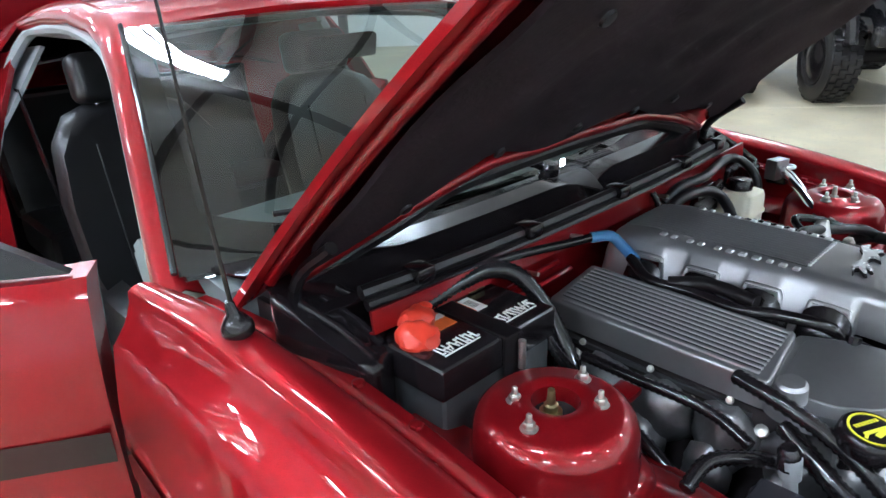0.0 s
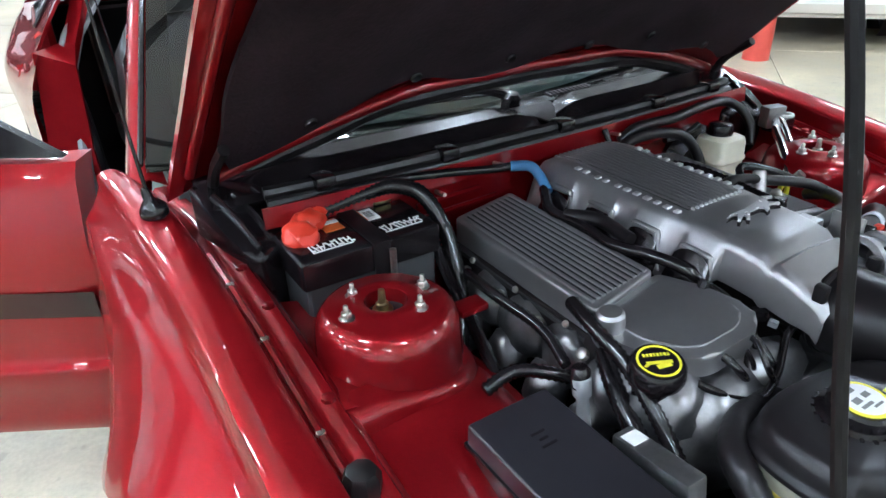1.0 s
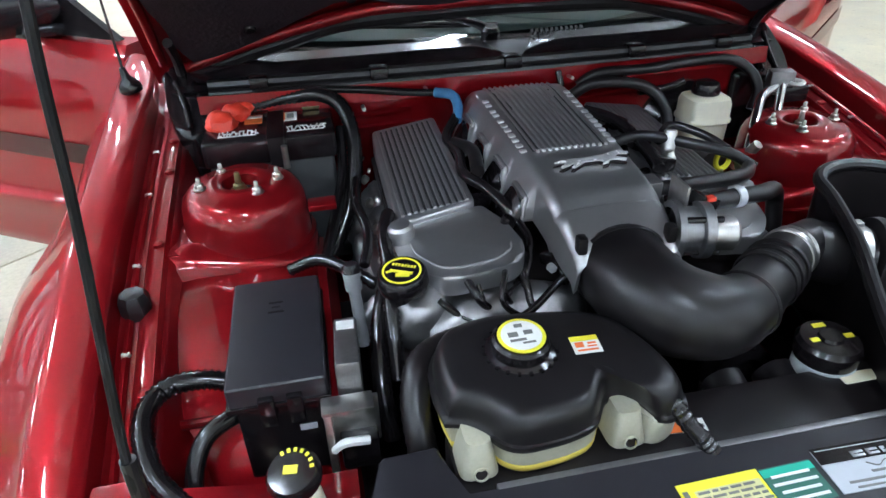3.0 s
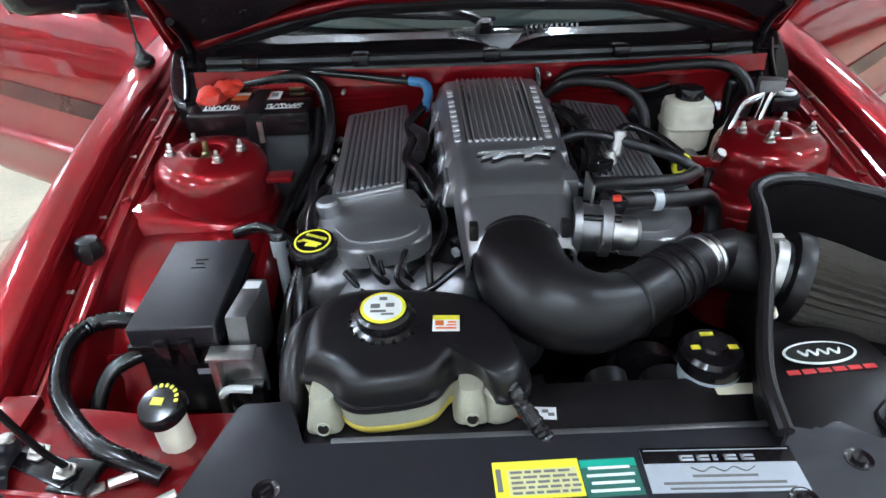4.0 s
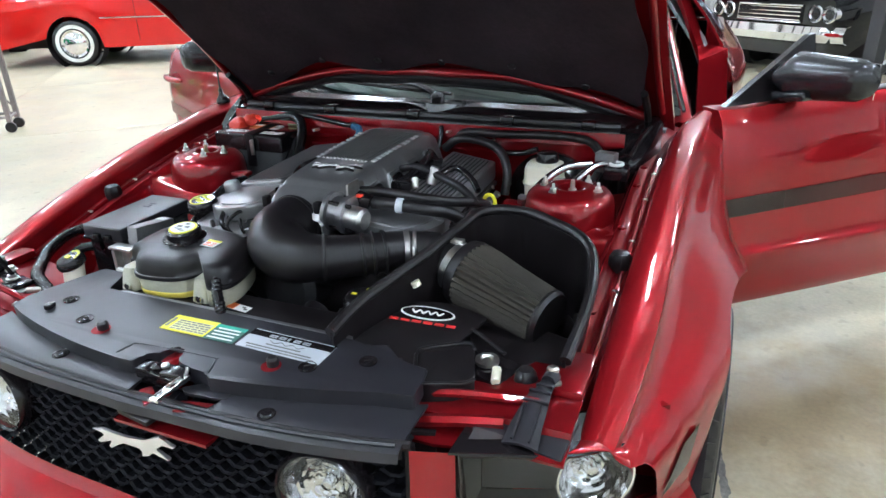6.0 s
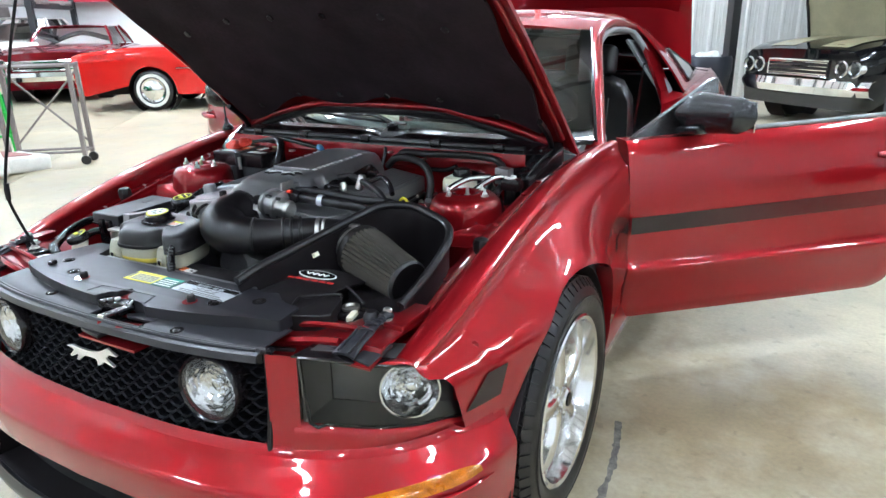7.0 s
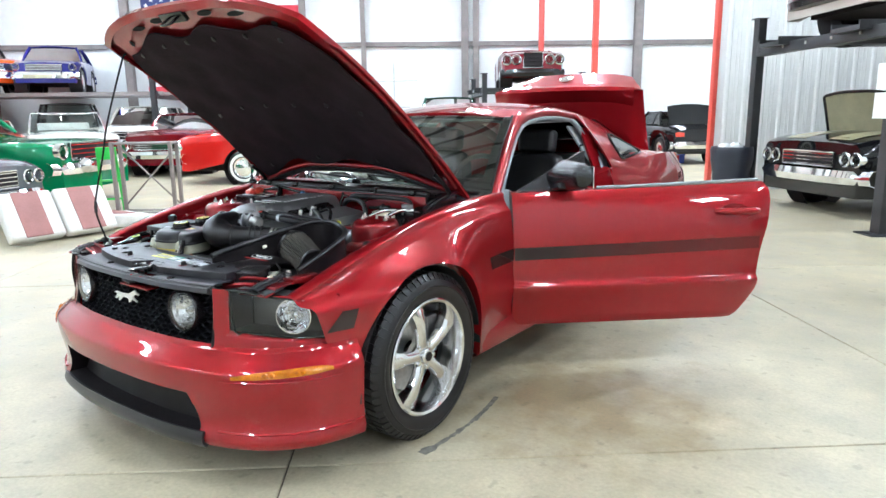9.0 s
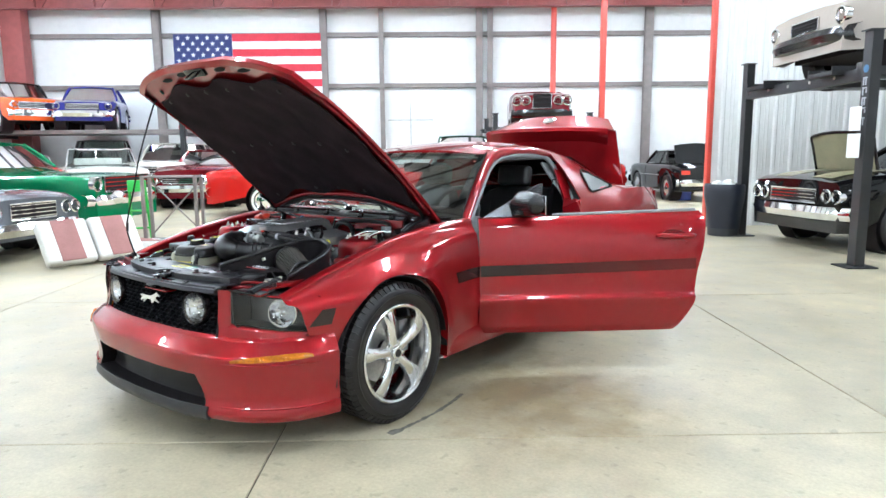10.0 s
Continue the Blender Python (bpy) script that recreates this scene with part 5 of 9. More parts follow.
def seat(x, y, parent_name="front_seat"):
    """A bucket seat with bolsters and headrest."""
    bm = mesh()
    loft(bm, [[(x + sx * w, y + yy, z) for sx, z in ((-1, 0.34), (-1, 0.50 + b), (-0.72, 0.52 + b), (-0.55, 0.49), (0.55, 0.49), (0.72, 0.52 + b), (1, 0.50 + b), (1, 0.34))] for yy, w, b in ((-0.30, 0.22, 0.0), (-0.26, 0.25, 0.03), (0.0, 0.26, 0.04), (0.22, 0.25, 0.04), (0.28, 0.22, 0.02))])
    cushion = part(parent_name, bm, LEATHER, coupe, "black leather bucket seat with headrest", 60)
    rings = []
    for z, w, d, o in ((0.48, 0.22, 0.10, 0.22), (0.60, 0.255, 0.13, 0.25), (0.80, 0.26, 0.13, 0.30), (0.95, 0.24, 0.11, 0.335), (1.02, 0.19, 0.09, 0.355), (1.045, 0.12, 0.05, 0.365)):
        rings.append([(x + sx * w, y + o + dy * d, z + 0.02 * dy) for sx, dy in ((-1, -0.15), (-0.95, -0.75), (-0.66, -0.62), (-0.4, -0.35), (0.4, -0.35), (0.66, -0.62), (0.95, -0.75), (1, -0.15), (0.92, 0.35), (0.5, 0.5), (-0.5, 0.5), (-0.92, 0.35))])
    part("backrest", loft(mesh(), rings), LEATHER, cushion, "", 60)
    part("headrest", box(mesh(), (x, y + 0.385, 1.125), (0.26, 0.10, 0.15), rot=(-10, 0, 0), bev=0.04, seg=4), LEATHER, cushion, "", 60)
    bm = mesh()
    for sx in (-0.07, 0.07):
        rod(bm, (x + sx, y + 0.37, 1.0), (x + sx, y + 0.385, 1.1), 0.006)
    part("headrest_posts", bm, CHROME, cushion)
    bm = mesh()
    for sx in (-0.13, 0.13):
        tube(bm, [(x + sx, y - 0.28, 0.51), (x + sx, y, 0.505), (x + sx * 0.98, y + 0.15, 0.55), (x + sx, y + 0.215, 0.75), (x + sx, y + 0.262, 0.95)], 0.0035, 6, 4)
    part("piping", bm, LEATHER, cushion)
    return cushion


seat(0.37, 1.52)
seat(-0.37, 1.52)
bm = box(mesh(), (0, 2.55, 0.47), (1.15, 0.45, 0.16), bev=0.05, seg=3)
rear = part("rear_seat", bm, LEATHER, coupe, "black leather rear bench")
part("backrest", box(mesh(), (0, 2.84, 0.74), (1.15, 0.13, 0.5), rot=(-18, 0, 0), bev=0.05, seg=3), LEATHER, rear)
part("headliner", sheet(mesh(), [[(x * 0.50, y, 1.285 - 0.03 * x * x) for x in steps(-1, 1, 5)] for y in (1.34, 1.8, 2.3)], 0.01), GREY_TRIM, coupe)
part("rear_view_mirror", box(mesh(), (0, 1.22, 1.20), (0.23, 0.03, 0.065), rot=(10, 0, 0), bev=0.014, seg=3), BLACK, coupe)
for s in (1, -1):
    part("seat_belt", flipped(sheet(mesh(), [[(0.60, 2.06, 1.10), (0.60, 2.11, 1.10)], [(0.585, 1.96, 0.75), (0.585, 2.01, 0.75)], [(0.58, 1.85, 0.36), (0.58, 1.90, 0.36)]], 0.003), s), BLACK, coupe)

# ---- engine bay: shell ----
for s in (1, -1):
    rows = []
    for y in steps(-0.49, 0.40, 24) + [0.46, 0.54, 0.62, 0.70]:
        gx, gz = ramp(GAP, y)
        wall_x = ramp([(-0.50, 0.0), (-0.46, 0.662), (-0.33, 0.674), (-0.225, 0.661), (-0.165, 0.628), (-0.13, 0.0)], y)[0] if s > 0 else 0.0
        rows.append([(max(x, wall_x) if i > 4 else x, q, z) for i, (x, q, z) in enumerate([(gx + 0.004, y, gz - 0.012), (gx - 0.002, y, gz - 0.046), (gx - 0.030, y, gz - 0.050), (gx - 0.038, y, gz - 0.042), (gx - 0.058, y, gz - 0.042), (gx - 0.068, y, gz - 0.060), (gx - 0.078, y, gz - 0.115), (gx - 0.10, y, gz - 0.13), (0.60, y, 0.62), (0.585, y, 0.50), (0.57, y, 0.30)])])
    rail = part("inner_fender", flipped(sheet(mesh(), rows, 0.004, (0, 0, 0.3)), s), RED_BAY_SHADE, coupe, "", 50)
    bm = mesh()
    tube(bm, [(ramp(GAP, y)[0] - 0.018, y, ramp(GAP, y)[1] - 0.047) for y in steps(-0.5, 0.40, 9)], 0.006, 6, 3)
    part("seam_bead", flipped(bm, s), RED_BAY_SHADE, rail)
    for y in (-0.42, -0.26, 0.02, 0.22, 0.33):
        gx, gz = ramp(GAP, y)
        bm = lathe(mesh(), [(0.010, 0), (0.009, 0.005), (0.005, 0.007), (0, 0.007)], (gx - 0.048, y, gz - 0.043), (0, 0, 1), 8)
        part("fender_bolt", flipped(bm, s), RED_BAY_SHADE, rail)
    gx, gz = ramp(GAP, -0.11)
    bm = lathe(mesh(), [(0.020, -0.01), (0.023, 0.004), (0.023, 0.020), (0.018, 0.030), (0.008, 0.033), (0, 0.033)], (gx - 0.026, -0.11, gz - 0.045), (0, 0, 1), 8, 0.2)
    part("hood_bump_stop", flipped(bm, s), RUBBER, coupe, "black rubber bump stop")
    bm = sheet(mesh(), [[(x, y, z + 0.02 * (abs(x) > 0.5)) for x in (0.40, 0.46, 0.50, 0.60, 0.70)] for y, z in ((-0.64, 0.690), (-0.60, 0.698), (-0.595, 0.712), (-0.53, 0.714), (-0.50, 0.712), (-0.45, 0.706), (-0.40, 0.700))], 0.006, (0, -0.5, 0.2))
    part("support_shelf", flipped(bm, s), RED_BAY_SHADE, coupe, "", 30)
    bm = mesh()
    tube(bm, [(0.44, -0.565, 0.718), (0.52, -0.565, 0.737), (0.64, -0.55, 0.742)], 0.007, 6, 3)
    tube(bm, [(0.44, -0.615, 0.700), (0.53, -0.612, 0.722), (0.60, -0.60, 0.728)], 0.010, 6, 3)
    box(bm, (0.675, -0.455, 0.735), (0.05, 0.12, 0.02), bev=0.005)
    part("shelf_flange", flipped(bm, s), RED_BAY_SHADE, coupe)

bm = sheet(mesh(), [[(x, 0.345 + 0.02 * (abs(x) / 0.66) ** 2 + d, z) for x in steps(-0.62, 0.62, 15)] for z, d in ((0.935, 0.0), (0.90, -0.004), (0.895, 0.012), (0.84, 0.014), (0.80, 0.008), (0.60, 0.03), (0.30, 0.10))], 0.006, (0, 1, 0.6))
firewall = part("firewall", bm, RED_BAY_SHADE, coupe, "", 40)
for x0, x1, z in ((-0.34, -0.20, 0.868), (-0.33, -0.16, 0.842), (0.12, 0.36, 0.862), (-0.18, -0.12, 0.905)):
    part("firewall_bead", tube(mesh(), [(x0, 0.352, z), ((x0 + x1) / 2, 0.350, z + 0.004), (x1, 0.350, z + 0.006)], 0.006, 6, 3), RED_BAY_SHADE, firewall)
for x, z in ((-0.17, 0.918), (0.14, 0.915), (-0.30, 0.89), (0.27, 0.90)):
    part("stud", rod(mesh(), (x, 0.348, z), (x, 0.318, z + 0.004), 0.004, n=8), ZINC, firewall)
bm = box(mesh(), (0, -0.12, 0.40), (1.12, 0.92, 0.02))
box(bm, (0, -0.55, 0.42), (1.1, 0.03, 0.46))
part("bay_floor", bm, DARK, coupe)


# the inner arch over the wheel, beside the fuse box
rows = []
for x, dr in ((0.40, -0.05), (0.415, -0.012), (0.44, 0.0), (0.50, 0.006), (0.56, 0.008), (0.62, 0.008), (0.672, 0.004)):
    rows.append([(-x, -(0.425 + dr) * math.cos(a), HUB - 0.01 + (0.425 + dr) * math.sin(a)) for a in [radians(28 + 80 * k / 17) for k in range(18)]])
arch = part("inner_arch", sheet(mesh(), rows, 0.004, (0, 0, 0.3)), RED_BAY_SHADE, coupe, "red painted inner wheel arch", 50)
part("arch_bead", tube(mesh(), [(-x, -0.26, HUB + 0.345) for x in (0.44, 0.52, 0.60, 0.665)], 0.007, 8, 4), RED_BAY_SHADE, arch)


def tower(s):
    cx, cy = 0.537, 0.108
    prof = [(0.122, 0.50), (0.117, 0.66), (0.113, 0.755), (0.116, 0.759), (0.116, 0.765), (0.110, 0.770), (0.107, 0.815), (0.1045, 0.836), (0.099, 0.849), (0.090, 0.858), (0.080, 0.863), (0.058, 0.865), (0.053, 0.869), (0.044, 0.870), (0.036, 0.869), (0.031, 0.866), (0.029, 0.845), (0, 0.840)]
    t = part("strut_tower", flipped(lathe(mesh(), prof, (cx, cy, 0), (0, 0, 1), 56), s), RED_BAY_SHADE, coupe, "red painted strut tower top")
    part("tower_well", flipped(lathe(mesh(), [(0.0285, 0.8455), (0, 0.8455)], (cx, cy, 0), (0, 0, 1), 24), s), DARK, t)
    for dx, dy in ((0.066, -0.010), (0.034, 0.038), (-0.030, -0.046), (-0.062, 0.002)):
        at = (cx + dx, cy + dy, 0.864)
        nut = part("stud_nut", flipped(lathe(mesh(), [(0.0105, 0), (0.0115, 0.002), (0.0085, 0.0032), (0.0075, 0.004)], at, (0, 0, 1), 18), s), ZINC, t, "zinc plated flange nut on a stud")
        part("hex", flipped(lathe(mesh(), [(0.0080, 0.003), (0.0080, 0.0095), (0.0066, 0.0115), (0.0038, 0.0115)], at, (0, 0, 1), 6), s), ZINC, nut, "", 20)
        part("stud", flipped(lathe(mesh(), [(0.0038, 0.010), (0.0038, 0.0205), (0.0028, 0.022), (0, 0.022)], at, (0, 0, 1), 10), s), ZINC, nut)
    bm = lathe(mesh(), [(0.015, 0), (0.015, 0.005), (0.0095, 0.006), (0.0095, 0.014), (0.006, 0.016), (0.0045, 0.036), (0, 0.037)], (cx + 0.004, cy + 0.004, 0.846), (0, 0, 1), 14)
    part("strut_rod_nut", flipped(bm, s), BRASS if s < 0 else ZINC, t)
    # the apron that the tower grows out of: a ledge towards the fender, a flat wall ahead
    line = [(0.672, -0.014), (0.60, -0.010), (0.537, -0.009), (0.480, -0.003), (0.446, 0.018), (0.428, 0.050), (0.422, 0.09), (0.422, 0.14)]
    line = [tuple(p)[:2] for p in spline([(x, y, 0) for x, y in line], 4)]
    rows = []
    for x, y in line:
        out = min(max((x - 0.44) / 0.20, 0), 1)
        lip = 0.758 + 0.034 * out
        inx, iny = x + (cx - x) * 0.25, y + (cy - y) * 0.35
        rows.append([(inx, iny, lip + 0.010), (inx * 0.3 + x * 0.7, iny * 0.3 + y * 0.7, lip + 0.006), (x, y + 0.006 * out, lip), (x - 0.002, y - 0.004, lip - 0.010), (x - 0.004, y - 0.006, 0.70), (x - 0.004, y - 0.008, 0.60), (x - 0.004, y - 0.008, 0.48)])
    part("tower_apron", flipped(sheet(mesh(), rows, 0.004, (cx, cy, 0.6)), s), RED_BAY_SHADE, t, "", 50)
    part("apron_seam", flipped(tube(mesh(), [(x - 0.003, y - 0.0065, 0.730 + 0.02 * min(max((x - 0.44) / 0.2, 0), 1)) for x, y in line[2:20:3]], 0.0035, 6, 3), s), RED_BAY_SHADE, t)
    for x, z in ((0.47, 0.705), (0.54, 0.69), (0.60, 0.70), (0.50, 0.655)):
        part("apron_hole", flipped(lathe(mesh(), [(0.005, 0.0005), (0.0042, 0.0015), (0, 0.001)], (x, -0.0160, z), (0, -1, 0), 12), s), DARK, t)
    bm = sheet(mesh(), [[(0.668, y, 0.800), (0.63, y, 0.792), (0.57, y, 0.775)] for y in (0.0, 0.1, 0.2, 0.30)], 0.004)
    part("tower_ledge", flipped(bm, s), RED_BAY_SHADE, t)
    bm = box(mesh(), (0.405, 0.09, 0.815), (0.05, 0.035, 0.012), bev=0.004)
    part("tower_tab", flipped(bm, s), RED_BAY_SHADE, t)
    return t


for s in (1, -1):
    tower(s)

# ---- cowl, wipers, aerial ----
def cowl_y(x):
    return 0.372 + 0.055 * (abs(x) / 0.66) ** 2.5


bm = mesh()
rows = []
for x in steps(-0.69, 0.69, 41):
    c = 1 - (abs(x) / 0.69) ** 2
    y0 = cowl_y(x)
    dip = 0.028 * math.exp(-((x - 0.05) / 0.055) ** 2)
    rows.append([(x, y0, 0.925 + 0.012 * c), (x, y0 + 0.020, 0.931 + 0.014 * c), (x, y0 + 0.030, 0.918 + 0.012 * c), (x, y0 + 0.060, 0.930 + 0.016 * c - dip), (x, y0 + 0.080, 0.950 + 0.016 * c - dip), (x, y0 + 0.125, 0.958 + 0.012 * c - dip), (x, y0 + 0.140, 0.950 + 0.010 * c - dip * 0.5), (x, y0 + 0.19, 0.940 + 0.012 * c), (x, min(0.735 - 0.165 * c, y0 + 0.29), 0.925 + 0.015 * c)])
cowl = part("cowl_panel", sheet(bm, rows, 0.006, (0, 0.5, 0.5)), BLACK, coupe, "black plastic cowl panel under the windscreen", 30)
bm = tube(mesh(), [(x, cowl_y(x) - 0.004, 0.938 + 0.012 * (1 - (x / 0.69) ** 2)) for x in steps(-0.60, 0.60, 15)], 0.012, 8, 3)
tube(bm, [(x, cowl_y(x) - 0.016, 0.922 + 0.012 * (1 - (x / 0.69) ** 2)) for x in steps(-0.60, 0.60, 15)], 0.010, 8, 3)
part("cowl_seal", bm, RUBBER, cowl)
for x in (-0.50, -0.26, 0.02, 0.30, 0.52):
    bm = box(mesh(), (x, cowl_y(x) - 0.006, 0.940 + 0.012 * (1 - (x / 0.69) ** 2)), (0.038, 0.040, 0.026), bev=0.007)
    part("seal_clip", bm, BLACK, cowl)
rows = [[(0.05 + dx * w, cowl_y(0) + d, z) for dx in (-1, -0.3, 0.3, 1)] for d, z, w in ((0.050, 0.939, 0.006), (0.085, 0.948, 0.03), (0.125, 0.958, 0.062), (0.150, 0.953, 0.068))]
part("cowl_notch", sheet(mesh(), rows, 0.004), BLACK_FLAT, cowl, "notch in the cowl")
bm = mesh()
for k in range(11):
    box(bm, (0.115 + 0.012 * k, cowl_y(0.1) + 0.148, 0.966), (0.005, 0.030, 0.006), rot=(0, 0, -14))
part("intake_slots", bm, BLACK_FLAT, cowl)
for s in (1, -1):
    slope = Matrix(((1, 0, 0, 0), (0, 1, 0, 0), (0.10, 0.42, 1, -0.42 * 0.47 - 0.065), (0, 0, 0, 1)))
    bm = prism(mesh(), round_poly([(0.545, 0.356), (0.598, 0.350), (0.622, 0.322), (0.662, 0.322), (0.684, 0.385), (0.705, 0.50), (0.56, 0.50)], 0.018, 3), 0.78, 0.938, slope, bev=0.014, seg=3)
    end = part("cowl_end", flipped(bm, s), BLACK, cowl, "moulded black cowl end", 40)
    bm = mesh()
    for x0, y0, x1, y1 in ((0.612, 0.352, 0.636, 0.46), (0.640, 0.338, 0.672, 0.46), (0.57, 0.38, 0.60, 0.47)):
        tube(bm, [slope @ Vector((x0, y0, 0.939)), slope @ Vector(((x0 + x1) / 2 - 0.004, (y0 + y1) / 2, 0.941)), slope @ Vector((x1, y1, 0.939))], 0.006, 8, 4)
    part("end_rib", flipped(bm, s), BLACK, end)
for x0, x1, px in ((-0.56, 0.05, 0.02), (0.04, 0.60, 0.62)):
    pts = []
    for t in steps(0, 1, 9):
        x = x0 + (x1 - x0) * t
        p = screen_point(0.055 + 0.05 * (1 - t if px > x0 + 0.3 else t), x / 0.72)
        pts.append(p + Vector((0, -0.012, 0.016)))
    w = part("wiper", tube(mesh(), pts, 0.006, 6, 3), RUBBER, coupe, "black wiper blade and arm")
    end = pts[-1] if px > x0 + 0.3 else pts[0]
    mid = pts[4] + Vector((0, -0.004, 0.012))
    bm = tube(mesh(), [(px, cowl_y(px) + 0.165, 0.965), (px - 0.03, cowl_y(px) + 0.18, 0.985), (mid + end) / 2 + Vector((0, -0.012, 0.016)), mid], [0.014, 0.010, 0.007, 0.005], 8, 5)
    part("wiper_arm", bm, BLACK, w)
    part("wiper_spine", tube(mesh(), [p + Vector((0, -0.002, 0.008)) for p in pts[1:-1]], 0.0035, 6, 3), STEEL, w)
    part("wiper_pivot", lathe(mesh(), [(0.022, -0.02), (0.022, 0.01), (0.015, 0.018), (0, 0.020)], (px, cowl_y(px) + 0.165, 0.965), (0, -0.2, 1), 16), BLACK, w)
az = 0.922
aerial = part("aerial", lathe(mesh(), [(0.022, 0.0), (0.0235, 0.007), (0.022, 0.015), (0.016, 0.024), (0.009, 0.032), (0.007, 0.048), (0.005, 0.052), (0, 0.052)], (-0.763, 0.475, az), (-0.15, 0, 1), 20), BLACK, coupe, "thin black aerial on a round base")
part("whip", tube(mesh(), [(-0.768, 0.472, az + 0.03), (-0.775, 0.48, az + 0.2), (-0.79, 0.50, az + 0.62)], [0.0035, 0.0028, 0.0018], 6, 4), HOSE, aerial)

# ---- engine ----
block = part("engine_block", box(mesh(), (0.0, 0.06, 0.60), (0.46, 0.50, 0.36), bev=0.02), DARK, coupe)
CX = 0.009


def cover_half(y):
    return ramp([(-0.25, 0.078), (-0.18, 0.084), (0.0, 0.092), (0.30, 0.104)], y)[0]


def cover_top(y):
    return ramp([(-0.262, 0.862), (-0.250, 0.876), (-0.225, 0.888), (-0.175, 0.908), (-0.05, 0.921), (0.15, 0.926), (0.28, 0.924), (0.305, 0.915), (0.315, 0.895)], y)[0]


def cover_point(x, y):
    """x across from -1 to 1, sides rolling down past it."""
    h, z = cover_half(y), cover_top(y)
    a = min(1.0, abs(x))
    drop = 0.004 * a * a + (0.014 * ((a - 0.82) / 0.18) ** 2 if a > 0.82 else 0)
    over = max(0.0, abs(x) - 1.0)
    c = math.cos(2 * math.pi * (y - 0.225) / 0.098)
    post = max(0.0, (-c - 0.15) / 0.85) ** 0.6 if -0.105 < y < 0.275 else 1.0
    deep = (0.020 + 0.058 * post) if y > -0.105 else ramp([(-0.262, 0.026), (-0.20, 0.044), (-0.105, 0.050)], y)[0]
    flare = (0.012 + 0.016 * post) if y > -0.105 else 0.004
    return Vector((CX + math.copysign(a * h + min(over, 0.75) * flare / 0.75 + (0.007 if over > 0.76 and y > -0.105 else 0), x), y, z - drop - min(over, 0.75) / 0.75 * deep))


xs = [-1.80, -1.75, -1.5, -1.25, -1.06, -1.0, -0.95, -0.90, -0.85] + steps(-0.78, 0.78, 14) + [0.85, 0.90, 0.95, 1.0, 1.06, 1.25, 1.5, 1.75, 1.80]
ys = [-0.262, -0.256, -0.25, -0.24, -0.225, -0.205, -0.185, -0.178, -0.174, -0.165] + steps(-0.145, 0.28, 120) + [0.292, 0.302, 0.31, 0.315]
rows = [[cover_point(x, y) - Vector((0, 0, 0.006 if abs(y + 0.176) < 0.003 else 0)) for x in xs] for y in ys]
ecover = part("engine_cover", sheet(mesh(), rows, 0.005, (0, 0, 0.6)), ALLOY_GREY, coupe, "silver-grey plastic engine cover with ribs", 40)
xr = steps(-0.052, 0.068, 13)
rows = [[Vector((CX + x - 0.009, y, cover_point((x - 0.009) / cover_half(y), y).z + 0.0008)) for x in (-0.058, 0.072)] for y in steps(-0.018, 0.288, 8)]
part("rib_field", sheet(mesh(), rows), ALLOY_SHADE, ecover)
for i, x in enumerate(xr):
    pts = [Vector((CX - 0.009 + x * (1 + 0.10 * (y + 0.02) / 0.3), y, cover_point((x - 0.009) / cover_half(y), y).z + 0.0005)) for y in steps(-0.016, 0.296, 7)]
    part("rib", tube(mesh(), pts, 0.0030, 6, 2), ALLOY_GREY, ecover)
for k in range(12):
    x = -0.050 + 0.0107 * k
    part("rib_tip", lathe(mesh(), [(0.0034, 0), (0.003, 0.003), (0, 0.004)], (CX - 0.009 + x, -0.020, cover_point(0, -0.02).z - 0.001), (0, 0, 1), 8), BRIGHT, ecover)
# raised lettering along both sides, as plain bars
random.seed(4)
for xx, n in ((-0.071, 13), (0.083, 13)):
    y = -0.015
    for k in range(n):
        if k in (7, 10):
            y += 0.010
            continue
        L = random.choice((0.014, 0.016, 0.018))
        xo = CX - 0.009 + xx * (1 + 0.10 * (y + 0.02) / 0.3)
        z = cover_point((xo - CX) / cover_half(y), y + L / 2).z
        part("letter_bar", box(mesh(), (xo, y + L / 2, z + 0.001), (0.012, L * 0.72, 0.004), bev=0.0012, seg=1), BRIGHT, ecover)
        y += L + 0.005
WHITE_METAL = surface("bright_plated_badge", (0.90, 0.90, 0.91), 0.25, metal=0.55, var=0.03)
emblem_m = Matrix.Translation((CX + 0.012, -0.084, cover_point(0.1, -0.084).z + 0.001)) @ pose(0, 0, 0, 1.5, 0, 0)
runner(ecover, emblem_m @ Matrix.Translation((0, 0, -0.002)) , 0.066, DARK, "emblem_base")
runner(ecover, emblem_m @ Matrix.Translation((0.001, 0.002, 0.004)), 0.064, WHITE_METAL)
bm = box(mesh(), (CX + 0.078, -0.128, 0.893), (0.045, 0.035, 0.03), bev=0.004)
part("cover_lug", bm, ALLOY_GREY, ecover)
for sx in (-1.75, 1.75):
    part("cover_lip", tube(mesh(), [cover_point(sx, y) for y in steps(-0.104, 0.268, 110)], 0.0045, 8, 1), ALLOY_GREY, ecover, "", 60)
